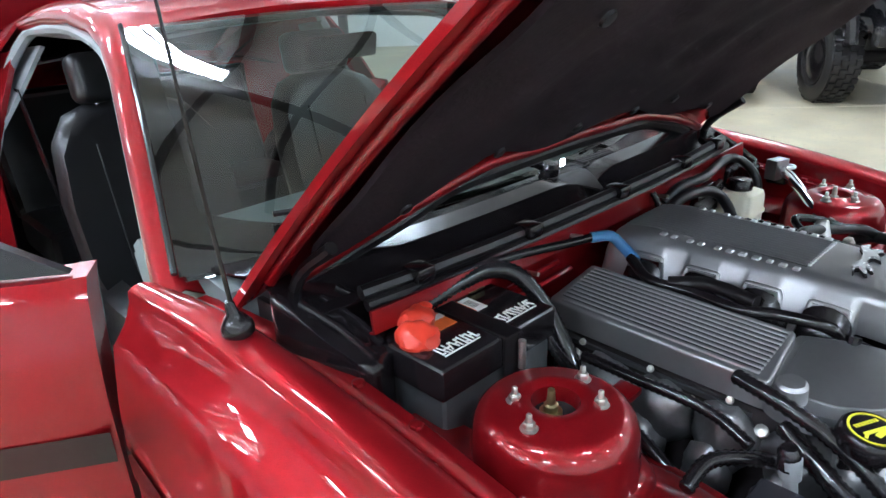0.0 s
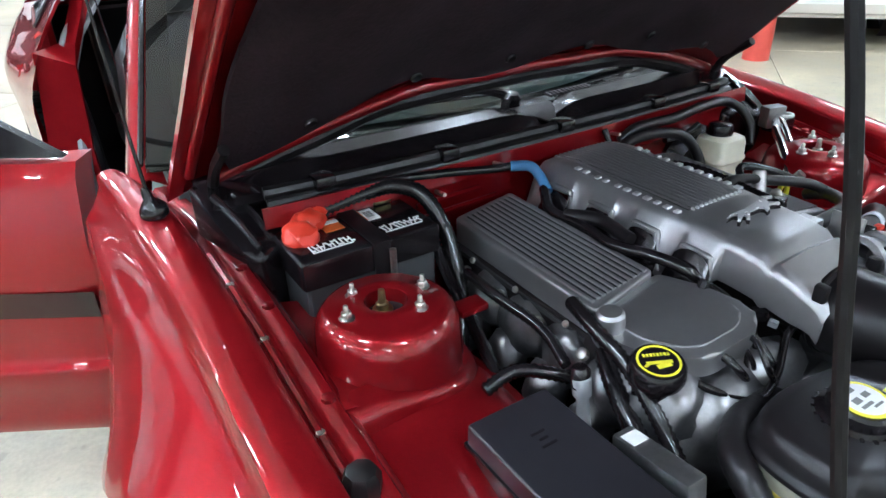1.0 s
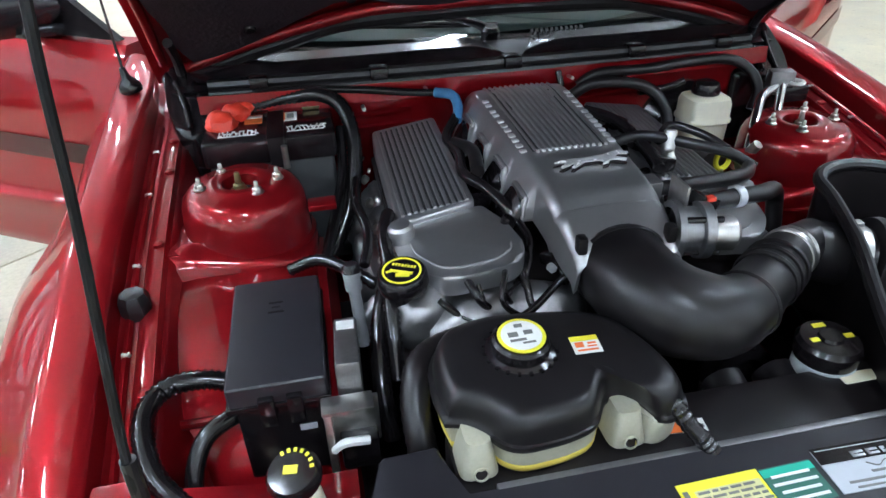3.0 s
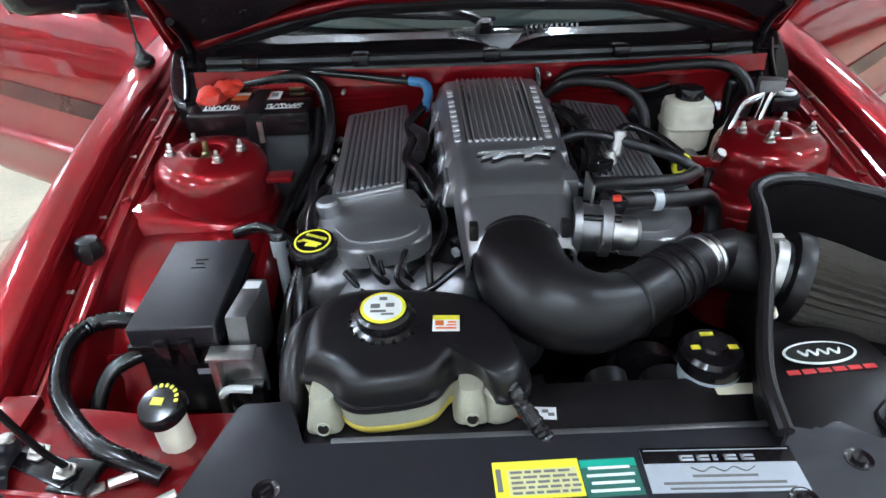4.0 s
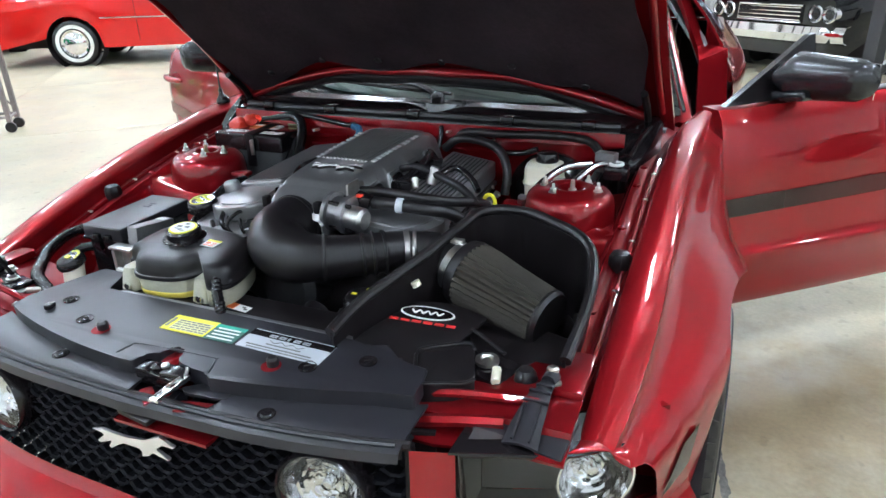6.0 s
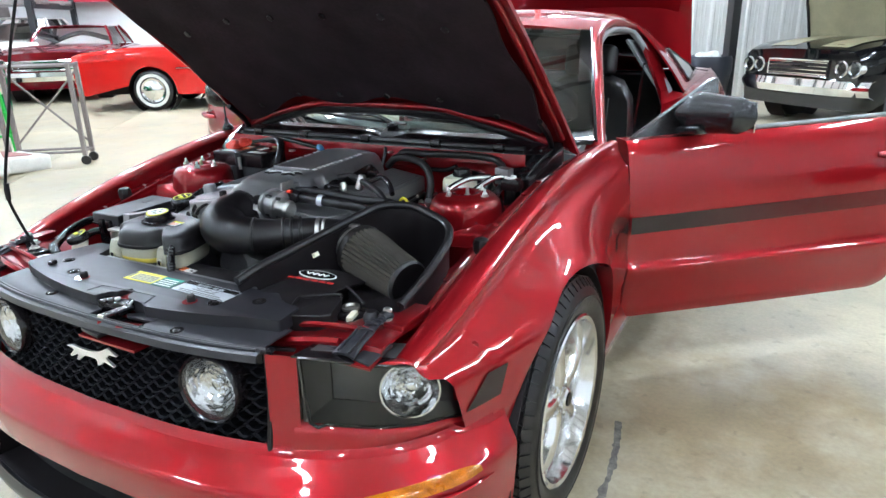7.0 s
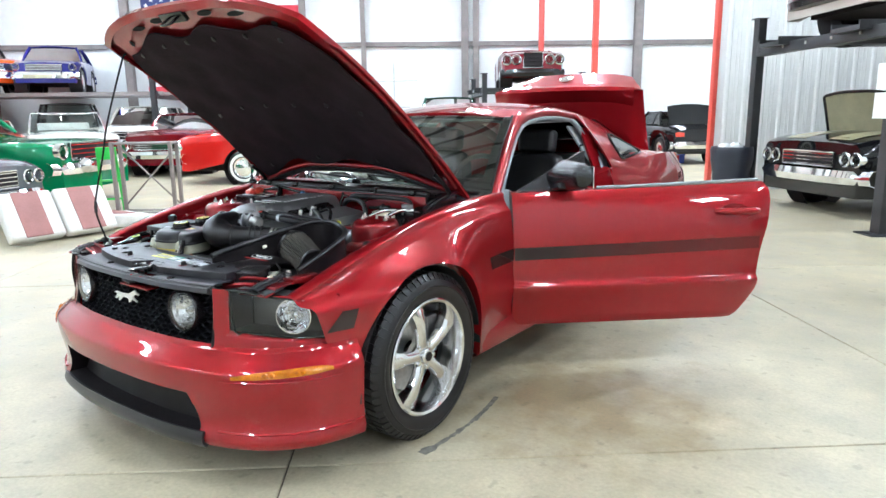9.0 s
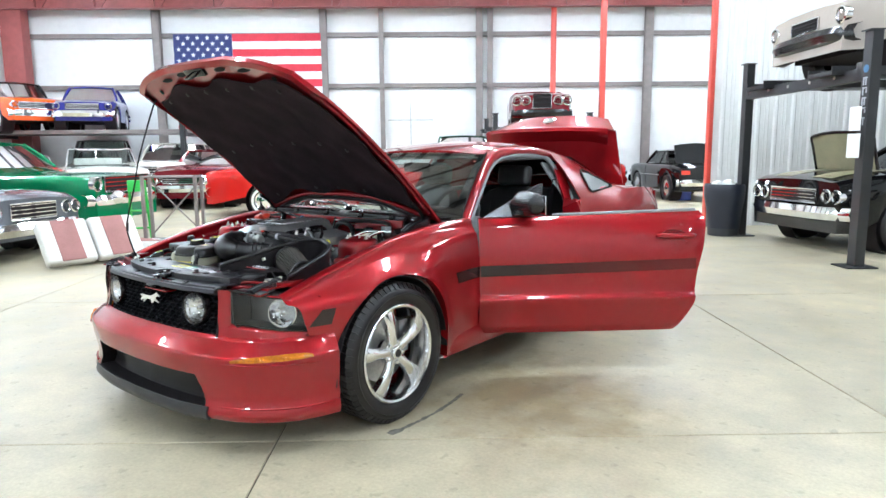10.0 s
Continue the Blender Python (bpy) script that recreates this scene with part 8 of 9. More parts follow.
hose([(-0.545, -0.250, 0.735), (-0.592, -0.246, 0.748), (-0.640, -0.255, 0.748), (-0.660, -0.301, 0.742), (-0.642, -0.372, 0.730), (-0.602, -0.426, 0.722), (-0.547, -0.476, 0.728), (-0.500, -0.500, 0.726), (-0.455, -0.515, 0.715)], 0.0125, ridge=0.0022, name="wiring_conduit", label_="corrugated black wiring conduit")
hose([(-0.535, -0.30, 0.735), (-0.585, -0.335, 0.725), (-0.600, -0.385, 0.68), (-0.57, -0.43, 0.62)], 0.012)
hose([(-0.58, 0.375, 0.905), (-0.52, 0.372, 0.925), (-0.42, 0.362, 0.932), (-0.30, 0.345, 0.926), (-0.20, 0.325, 0.918), (-0.155, 0.312, 0.918)], 0.008, name="cable")
hose([(-0.56, 0.365, 0.900), (-0.50, 0.366, 0.908), (-0.44, 0.362, 0.918), (-0.385, 0.352, 0.922), (-0.345, 0.325, 0.905), (-0.330, 0.285, 0.86), (-0.335, 0.235, 0.80), (-0.36, 0.18, 0.74), (-0.40, 0.13, 0.68)], 0.014, ridge=0.002, name="wiring_conduit", label_="thick corrugated battery cable")
hose([(-0.352, 0.30, 0.87), (-0.360, 0.23, 0.80), (-0.385, 0.12, 0.77), (-0.41, 0.02, 0.74), (-0.43, -0.05, 0.70)], 0.009, ridge=0.002, name="wiring_conduit")
hose([(-0.155, 0.312, 0.918), (-0.125, 0.290, 0.917), (-0.118, 0.268, 0.900), (-0.128, 0.235, 0.885)], 0.010, BLUE, name="taped_hose", label_="hose end wrapped in blue tape")
hose([(-0.128, 0.245, 0.888), (-0.158, 0.19, 0.872), (-0.150, 0.12, 0.868), (-0.160, 0.04, 0.868), (-0.138, -0.02, 0.868), (-0.120, -0.075, 0.862), (-0.105, -0.10, 0.84)], 0.010, name="fuel_rail_cable")
hose([(-0.15, 0.16, 0.872), (-0.13, 0.10, 0.88), (-0.14, 0.02, 0.878)], 0.012, RUBBER)
hose([(-0.105, -0.10, 0.845), (-0.10, -0.145, 0.83), (-0.125, -0.19, 0.80), (-0.17, -0.225, 0.785), (-0.20, -0.26, 0.765)], 0.007, name="cable")
hose([(-0.255, -0.215, 0.80), (-0.225, -0.245, 0.785), (-0.18, -0.262, 0.775), (-0.13, -0.25, 0.785), (-0.08, -0.225, 0.81), (-0.055, -0.225, 0.825)], 0.006, name="cable")
hose([(-0.20, -0.20, 0.795), (-0.195, -0.23, 0.76), (-0.205, -0.265, 0.72)], 0.008, ridge=0.0015, name="wiring_conduit")
hose([(-0.30, -0.09, 0.795), (-0.325, -0.14, 0.775), (-0.345, -0.205, 0.745), (-0.352, -0.27, 0.70), (-0.345, -0.31, 0.64)], 0.013, ridge=0.002, name="wiring_conduit", label_="corrugated black conduit")
hose([(-0.47, -0.04, 0.77), (-0.42, -0.045, 0.785), (-0.37, -0.08, 0.778), (-0.335, -0.10, 0.76)], 0.009, ridge=0.002, name="wiring_conduit")
part("small_valve", lathe(mesh(), [(0.010, -0.11), (0.009, -0.01), (0.013, -0.008), (0.014, 0.02), (0.010, 0.026), (0, 0.026)], (-0.372, -0.125, 0.785), (-0.05, 0.12, 1), 14), GREY_TRIM, coupe, "grey tube with a black cap")
part("valve_cap", lathe(mesh(), [(0.014, 0.0), (0.014, 0.024), (0.010, 0.030), (0, 0.030)], (-0.372, -0.123, 0.790), (-0.05, 0.12, 1), 14), BLACK, coupe)
# right-hand group over the other bank
hose([(0.095, -0.125, 0.885), (0.16, -0.125, 0.888), (0.24, -0.110, 0.880), (0.30, -0.075, 0.865), (0.345, -0.02, 0.85), (0.36, 0.02, 0.83)], 0.012, RUBBER)
hose([(0.165, -0.175, 0.882), (0.22, -0.165, 0.878), (0.28, -0.150, 0.870), (0.325, -0.12, 0.855), (0.35, -0.10, 0.82), (0.355, -0.11, 0.76)], 0.014, RUBBER)
part("hose_clip", lathe(mesh(), [(0.015, -0.008), (0.017, -0.007), (0.017, 0.007), (0.015, 0.008)], (0.225, -0.164, 0.8775), (1, 0.2, -0.1), 18), SILVER_PRINT, coupe)
hose([(0.12, 0.06, 0.885), (0.17, 0.055, 0.895), (0.24, 0.03, 0.885), (0.31, -0.005, 0.872), (0.35, -0.03, 0.85)], 0.010, RUBBER)
hose([(0.215, 0.07, 0.872), (0.25, 0.10, 0.888), (0.30, 0.07, 0.878), (0.335, 0.03, 0.86)], 0.008)
hose([(0.13, 0.22, 0.885), (0.155, 0.15, 0.892), (0.165, 0.08, 0.888), (0.165, 0.01, 0.882), (0.155, -0.05, 0.880)], 0.010, ridge=0.002, name="wiring_conduit")
for y in (0.16, 0.06, -0.03):
    part("coil_plug", box(mesh(), (0.172, y, 0.878), (0.035, 0.026, 0.022), rot=(0, 10, 20), bev=0.004), BLACK, coupe)
part("brass_fitting", rod(mesh(), (0.213, 0.03, 0.862), (0.222, 0.045, 0.905), 0.012, n=12, bev=0.003), STEEL, coupe)
part("brass_fitting", rod(mesh(), (0.195, -0.02, 0.868), (0.190, -0.01, 0.892), 0.009, n=12, bev=0.003), ZINC, coupe)
# firewall hoses
hose([(0.16, 0.335, 0.895), (0.20, 0.325, 0.922), (0.30, 0.315, 0.925), (0.42, 0.335, 0.925), (0.52, 0.345, 0.918), (0.562, 0.325, 0.895), (0.572, 0.30, 0.86), (0.555, 0.285, 0.82)], 0.011, RUBBER)
hose([(0.13, 0.325, 0.87), (0.18, 0.31, 0.905), (0.26, 0.295, 0.905), (0.31, 0.28, 0.885), (0.335, 0.26, 0.84), (0.335, 0.24, 0.78)], 0.012, RUBBER)
hose([(0.115, 0.34, 0.93), (0.118, 0.325, 0.90), (0.112, 0.31, 0.86)], 0.006, ridge=0.0015, name="wiring_conduit")
hose([(0.30, 0.33, 0.87), (0.36, 0.325, 0.875), (0.40, 0.32, 0.89)], 0.008)
# radiator support: cable lugs and bolts
for a, b in (((-0.485, -0.515, 0.722), (-0.545, -0.540, 0.720)), ((-0.430, -0.545, 0.722), (-0.490, -0.580, 0.718))):
    a, b = Vector(a), Vector(b)
    bm = rod(mesh(), a, a.lerp(b, 0.5), 0.007, n=10)
    box(bm, a.lerp(b, 0.8), (0.030, 0.016, 0.004), rot=(0, 0, 26), bev=0.002)
    part("cable_lug", bm, ZINC, coupe, "zinc cable lug bolted to the support")
for x, y in ((-0.565, -0.520), (-0.61, -0.49), (0.655, -0.50), (0.44, -0.64)):
    part("support_bolt", lathe(mesh(), [(0.014, 0), (0.014, 0.003), (0.009, 0.004), (0.009, 0.010), (0, 0.011)], (x, y, 0.738 if abs(x) > 0.5 else 0.712), (0, 0, 1), 6), ZINC, coupe)
bm = box(mesh(), (-0.60, -0.505, 0.728), (0.10, 0.035, 0.016), rot=(0, 0, -25), bev=0.005)
box(bm, (-0.555, -0.52, 0.727), (0.05, 0.05, 0.012), rot=(0, 0, -10), bev=0.004)
part("cable_holder", bm, BLACK, coupe)
for s in (1, -1):
    bm = tube(mesh(), [(0.645, -0.480, 0.742), (0.645, -0.492, 0.748), (0.643, -0.505, 0.748)], [0.012, 0.014, 0.012], 12, 4)
    strap = [(0.644, -0.490, 0.746, 0.013), (0.641, -0.522, 0.747, 0.013), (0.638, -0.538, 0.746, 0.017), (0.636, -0.556, 0.740, 0.020), (0.634, -0.600, 0.732, 0.024), (0.634, -0.636, 0.722, 0.027)]
    sheet(bm, [[(x + w * q, y, z + 0.006 * (1 - q * q)) for q in (-1, -0.92, -0.5, 0, 0.5, 0.92, 1)] for x, y, z, w in strap], 0.006, (0.636, -0.56, 0.5))
    for x, y, z, w in (strap[1], strap[2], strap[3]):
        box(bm, (x, y, z + 0.0055), (2 * w, 0.005, 0.005), bev=0.0015)
    for dx in (-0.013, 0.013):
        box(bm, (0.634 + dx, -0.598, 0.738), (0.004, 0.07, 0.005), rot=(13, 0, 0), bev=0.001)
    box(bm, (0.585, -0.620, 0.716), (0.055, 0.060, 0.008), rot=(12, 0, 10), bev=0.003)
    box(bm, (0.678, -0.595, 0.718), (0.045, 0.075, 0.010), rot=(12, 0, -8), bev=0.004)
    br = part("lamp_bracket", flipped(bm, s), COVER_GREY, coupe, "dark grey plastic lamp bracket")
    part("bracket_bolt", flipped(lathe(mesh(), [(0.010, 0), (0.010, 0.006), (0.006, 0.009), (0, 0.009)], (0.645, -0.486, 0.757), (0, 0.1, 1), 10), s), ZINC, br)
part("support_plug", lathe(mesh(), [(0.020, 0), (0.018, 0.012), (0.012, 0.020), (0, 0.021)], (0.600, -0.482, 0.728), (0, 0, 1), 14), RUBBER, coupe)

# ---- small wiring over the front of the engine ----
random.seed(33)
for k in range(9):
    x, y = -0.235 + 0.026 * k, -0.155 - 0.05 * random.random()
    a = Vector((x, y, 0.815 + 0.02 * random.random()))
    b = a + Vector((random.uniform(-0.02, 0.05), random.uniform(-0.07, -0.03), random.uniform(-0.05, -0.01)))
    c = b + Vector((random.uniform(0.02, 0.06), random.uniform(-0.01, 0.03), random.uniform(-0.07, -0.03)))
    hose([a, a.lerp(b, 0.5) + Vector((0, 0, 0.014)), b, c, c + Vector((0.01, 0.0, -0.06))], random.choice((0.0035, 0.0045, 0.006)), name="wire")
    if k % 2 == 0:
        part("wire_plug", box(mesh(), a, (0.020, 0.026, 0.018), rot=(random.uniform(-20, 20), 0, random.uniform(-40, 40)), bev=0.004), BLACK, coupe)
for x, y, z in ((-0.165, -0.205, 0.812), (-0.085, -0.205, 0.822), (-0.045, -0.19, 0.835)):
    part("pale_clip", box(mesh(), (x, y, z), (0.010, 0.013, 0.010), rot=(10, 0, 25), bev=0.002), GREY_TRIM, coupe)
hose([(-0.30, -0.02, 0.842), (-0.315, -0.08, 0.838), (-0.318, -0.15, 0.815), (-0.325, -0.215, 0.775), (-0.328, -0.275, 0.715)], 0.010, ridge=0.002, name="wiring_conduit")
hose([(-0.335, 0.20, 0.800), (-0.345, 0.10, 0.805), (-0.335, 0.0, 0.795), (-0.350, -0.07, 0.780)], 0.008, ridge=0.0015, name="wiring_conduit")
for s in (1, -1):
    for y in (-0.38, -0.19, -0.02, 0.16, 0.30):
        gx, gz = ramp(GAP, y)
        part("rail_screw", flipped(lathe(mesh(), [(0.007, 0), (0.006, 0.004), (0, 0.005)], (gx - 0.018, y, gz - 0.046), (0, 0, 1), 8), s), ZINC, coupe)

# ---- other vehicles and equipment of the hall ----
WHITEWALL = surface("white_sidewall", (0.75, 0.74, 0.70), 0.6)
GLASS_FAR = pane("far_glass", (0.55, 0.62, 0.60), 1.6)
SEAT_FAR = surface("dark_vinyl_seat", (0.05, 0.045, 0.04), 0.5)


def spot(u, v, z, heading):
    """A pose in the hall: the nose points along heading, in degrees from the hall's u axis."""
    p = hall(u, v, z)
    return pose(p.x, p.y, p.z, 0, 0, heading + 90 + 39)


def simple_wheel(e, at, r, w, side, hub, white=False, knob=False):
    x = at[0]
    pr = [(r * 0.62, -w), (r * 0.85, -w * 1.02), (r * 0.98, -w * 0.93), (r, -w * 0.8), (r, -w * 0.18), (r * 0.97, -0.01), (r * 0.86, 0.012), (r * 0.66, 0.004), (r * 0.62, -0.02)]
    bm = lathe(mesh(), [(a, b * side) for a, b in pr], at, (1, 0, 0), 40)
    if knob:
        for k in range(30):
            for j in range(4):
                m = Matrix.Translation(at) @ Matrix.Rotation(2 * math.pi * (k + 0.5 * (j % 2)) / 30, 4, "X")
                box(bm, (-side * w * (0.15 + 0.23 * j), 0, r + 0.006), (w * 0.19, r * 0.13, 0.022), m=m)
    t = part("wheel", bm, RUBBER, e, "", 30)
    if white:
        part("whitewall", lathe(mesh(), [(r * 0.66, 0.006 * side), (r * 0.80, 0.0135 * side), (r * 0.82, 0.010 * side)], at, (1, 0, 0), 40), WHITEWALL, t)
    part("hubcap", lathe(mesh(), [(r * 0.63, -0.03 * side), (r * 0.60, -0.002 * side), (r * 0.50, -0.015 * side), (r * 0.34, 0.008 * side), (r * 0.12, 0.022 * side), (0, 0.024 * side)], at, (1, 0, 0), 32), hub, t)
    return t


def car(name, label, at, body, top, L=4.9, W=1.85, hood_z=0.95, belt=0.98, roof_z=1.36, front=0.85, rear=3.75, r=0.33, screen=(1.55, 2.0), back=(3.3, 3.75), lamps=4, lamp_r=0.075, lamp_z=0.68, white=False, open_top=False, trim=True, bumper=None, nose_drop=0.08, group="", stripe=None, grille=(0.55, 0.16), hub=None, tall=0.0, category="car", tail_round=0.10):
    """A parked car: body shell with wheel arches, glass house, bumpers, lamps, grille and wheels."""
    bumper = bumper or CHROME
    hub = hub or CHROME
    e = thing(name, label, category, group, at=at)
    h = W / 2
    arch = r + 0.06
    base = 0.24

    def low(y):
        for c in (front, rear):
            if abs(y - c) < arch:
                return r + math.sqrt(arch ** 2 - (y - c) ** 2)
        return base + 0.02

    def half(y):
        k = min(1, y / 0.5)
        q = min(1, (L - y) / 0.6)
        return h * (0.86 + 0.14 * math.sin(k * math.pi / 2)) * (1 - tail_round + tail_round * math.sin(q * math.pi / 2))

    def deck(y):
        return ramp([(0, hood_z - nose_drop), (0.25, hood_z - 0.02), (screen[0], hood_z + 0.03), (screen[0] + 0.35, belt), (back[1] - 0.2, belt), (back[1] + 0.1, belt - 0.01), (L, belt - 0.10)], y)[0]

    ys = sorted(set([0.0, 0.02, 0.08, 0.2] + [c - arch * math.cos(math.pi * k / 14) for c in (front, rear) for k in range(1, 14)] + steps(front + arch + 0.02, rear - arch - 0.02, 10) + steps(rear + arch + 0.02, L - 0.02, 5) + [L]))
    rows = []
    for y in ys:
        z, w, lo = deck(y), half(y), low(y)
        hw = [(0, z + 0.03), (0.45 * w, z + 0.026), (0.80 * w, z + 0.004), (0.92 * w, z), (0.985 * w, z - 0.05)]
        hw += [(w * (1.0 if t < 0.5 else 1.0 - 0.05 * (t - 0.5)), z - 0.05 + (lo - z + 0.05) * t) for t in (0.2, 0.4, 0.6, 0.8, 1.0)]
        right = [(x, y, zz) for x, zz in hw]
        rows.append([(-x, yy, zz) for x, yy, zz in right[::-1][:-1]] + right)
    cabin = (screen[0] + 0.1, back[1] - 0.1)
    bm = sheet(mesh(), rows)
    for i in (0, -1):
        vs = [bm.verts.new(p) for p in rows[i]]
        bm.faces.new(vs)
    bmesh.ops.remove_doubles(bm, verts=bm.verts, dist=0.0005)
    shell = part("body", bm, body, e, "", 42)
    part("underbody", box(mesh(), (0, L / 2, 0.36), (W * 0.72, L * 0.9, 0.2)), DARK, e)
    for c in (front, rear):
        for s in (-1, 1):
            part("wheel_house", lathe(mesh(), [(arch + 0.01, -0.30 * s), (arch + 0.01, -0.02 * s)], (s * h * 0.985, c, r), (1, 0, 0), 20, arc=1), DARK, e)
            simple_wheel(e, (s * (h - 0.03), c, r), r, 0.2, s, hub, white)
    # glass house
    rw = h * 0.70
    if not open_top:
        bz, tz = belt + 0.02, roof_z - 0.03
        bm = mesh()
        sheet(bm, [[(x * h * 0.86, screen[0] + 0.10 * x * x, bz) for x in steps(-1, 1, 7)], [(x * rw, screen[1] + 0.08 * x * x, tz) for x in steps(-1, 1, 7)]])
        sheet(bm, [[(x * h * 0.84, back[1] - 0.08 * x * x, bz) for x in steps(-1, 1, 7)], [(x * rw, back[0] - 0.06 * x * x, tz) for x in steps(-1, 1, 7)]])
        for s in (-1, 1):
            sheet(bm, [[(s * h * 0.88, y, bz) for y in steps(screen[0] + 0.1, back[1] - 0.08, 6)], [(s * rw, y, tz) for y in steps(screen[1] + 0.08, back[0] - 0.06, 6)]])
        part("glass", bm, GLASS_FAR, e)
        rows = [[(x * (rw + 0.01), y + (0.07 * x * x if y < (screen[1] + back[0]) / 2 else -0.05 * x * x), tz + 0.005 + (0.045 * (1 - x * x)) * math.sin(math.pi * min(1, max(0.25, (y - screen[1]) / (back[0] - screen[1]) * 0.8 + 0.15)))) for x in steps(-1, 1, 11)] for y in steps(screen[1] - 0.02, back[0] + 0.02, 8)]
        part("roof", sheet(mesh(), rows, 0.02, (0, L / 2, 0.3)), top, e, "", 50)
        for s in (-1, 1):
            for a, b in (((screen[0] + 0.10), (screen[1] + 0.06)), ((back[1] - 0.08), (back[0] - 0.05))):
                part("pillar", tube(mesh(), [(s * h * 0.87, a, bz - 0.01), (s * (h * 0.87 + rw) / 2 + s * 0.012, (a + b) / 2, (bz + tz) / 2 + 0.015), (s * rw, b, tz + 0.005)], 0.028, 8, 4), top, e)
            mid = (screen[1] + back[0]) / 2 + 0.25
            part("pillar", tube(mesh(), [(s * h * 0.88, mid, bz), (s * rw, mid, tz)], 0.02, 6, 2), top, e)
    else:
        bm = mesh()
        sheet(bm, [[(x * h * 0.86, screen[0] + 0.12 * x * x, belt) for x in steps(-1, 1, 7)], [(x * rw * 1.08, screen[1] - 0.08 + 0.10 * x * x, roof_z - 0.04) for x in steps(-1, 1, 7)]])
        part("glass", bm, GLASS_FAR, e)
        pts = [(x * h * 0.86, screen[0] + 0.12, belt) if abs(x) > 1.5 else (x * rw * 1.08, screen[1] - 0.08 + 0.10 * x * x, roof_z - 0.04) for x in steps(-1, 1, 7)]
        pts = [(-h * 0.86, screen[0] + 0.12, belt)] + pts + [(h * 0.86, screen[0] + 0.12, belt)]
        part("screen_frame", tube(mesh(), pts, 0.02, 8, 2), CHROME, e)
        part("cabin_trim", box(mesh(), (0, (screen[0] + back[1]) / 2 + 0.2, belt - 0.005), (W * 0.74, (back[1] - screen[0]) * 0.72, 0.09), bev=0.03), SEAT_FAR, e)
    for y in (screen[0] + 1.0, screen[0] + 1.75):
        if y < back[1] - 0.3:
            part("seat", box(mesh(), (0, y, belt - 0.02 + (0.05 if open_top else 0)), (W * 0.62, 0.16, 0.34), rot=(-10, 0, 0), bev=0.05), top if open_top else SEAT_FAR, e)
    # front end
    gw, gh = grille
    zc = lamp_z - 0.01
    part("grille", box(mesh(), (0, 0.012, zc), (gw * 2, 0.05, gh), bev=0.012), DARK, e)
    for k in range(4):
        part("grille_bar", box(mesh(), (0, -0.018, zc - gh / 2 + gh * (k + 0.5) / 4), (gw * 1.94, 0.015, 0.010)), bumper, e)
    part("grille_frame", tube(mesh(), [(x * gw, -0.015, zc + z * gh / 2) for x, z in ((-1, -1), (-1, 1), (1, 1), (1, -1), (-1, -1))], 0.010, 6, 1), CHROME, e)
    n = lamps // 2
    for s in (-1, 1):
        for k in range(n):
            c = Vector((s * (h * 0.80 - k * lamp_r * 2.15), 0.012, lamp_z))
            b = part("headlamp", lathe(mesh(), [(lamp_r * 1.15, -0.06), (lamp_r * 1.2, 0.02), (lamp_r * 1.05, 0.032), (lamp_r, 0.02)], c, (0, -1, 0), 24), CHROME, e)
            part("reflector", lathe(mesh(), [(0, 0.002), (lamp_r * 0.6, 0.008), (lamp_r, 0.022)], c, (0, -1, 0), 20), POLISHED, b)
            part("lens", lathe(mesh(), [(lamp_r, 0.022), (lamp_r * 0.6, 0.034), (0, 0.038)], c, (0, -1, 0), 20), CLEAR, b)
    def bar(y0, dy, z):
        rows = []
        for x in steps(-1, 1, 15):
            yy = y0 + dy * (abs(x) ** 4) * 0.16
            rows.append([(x * h * 0.97, yy + dy * d, z + q) for d, q in ((0.05, 0.090), (-0.01, 0.075), (-0.05, 0.0), (-0.02, -0.085), (0.05, -0.110))])
        return sheet(mesh(), rows, 0.006)
    part("front_bumper", bar(-0.06, 1, lamp_z - gh / 2 - 0.12), bumper, e, "", 45)
    part("rear_bumper", bar(L + 0.06, -1, lamp_z - 0.20), bumper, e, "", 45)
    for s in (-1, 1):
        part("tail_lamp", box(mesh(), (s * h * 0.72, L - 0.01, lamp_z + 0.05), (0.22, 0.05, 0.10), bev=0.015), RED_PLASTIC, e)
        if trim:
            part("side_trim", tube(mesh(), [(s * (half(y) + 0.004), y, (deck(y) + base) / 2 + 0.06) for y in steps(front + arch + 0.05, rear - arch - 0.05, 6)], 0.010, 6, 2), CHROME, e)
            part("door_line", tube(mesh(), [(s * (half(screen[1]) + 0.001), screen[1] - 0.1, z) for z in (belt - 0.06, 0.6, 0.35)], 0.004, 5, 2), DARK, e)
    if stripe:
        for s in (-1, 1):
            rows = [[(s * x, y, deck(y) + 0.0335 - 0.02 * (x / h) ** 2) for x in (0.20 * h, 0.35 * h, 0.58 * h)] for y in steps(0.10, screen[0] - 0.05, 8)]
            part("hood_stripe", sheet(mesh(), rows), stripe, e)
    return e


BLACK_CAR = paint("black_car_paint", (0.006, 0.006, 0.007), 0.05, metal=0.0)
GOLD = surface("gold_stripe", (0.48, 0.42, 0.24), 0.35, coat=0.6)
GREEN_CAR = paint("green_car_paint", (0.004, 0.20, 0.075), 0.2)
SILVER_CAR = paint("grey_car_paint", (0.12, 0.13, 0.15), 0.2)
RED_CAR = paint("bright_red_car_paint", (0.55, 0.012, 0.010), 0.05, metal=0.0)
MAROON_CAR = paint("maroon_car_paint", (0.16, 0.006, 0.012), 0.1)
WHITE_CAR = paint("white_car_paint", (0.75, 0.72, 0.66), 0.02, metal=0.0)
BLUE_CAR = paint("blue_violet_car_paint", (0.022, 0.022, 0.17), 0.2)
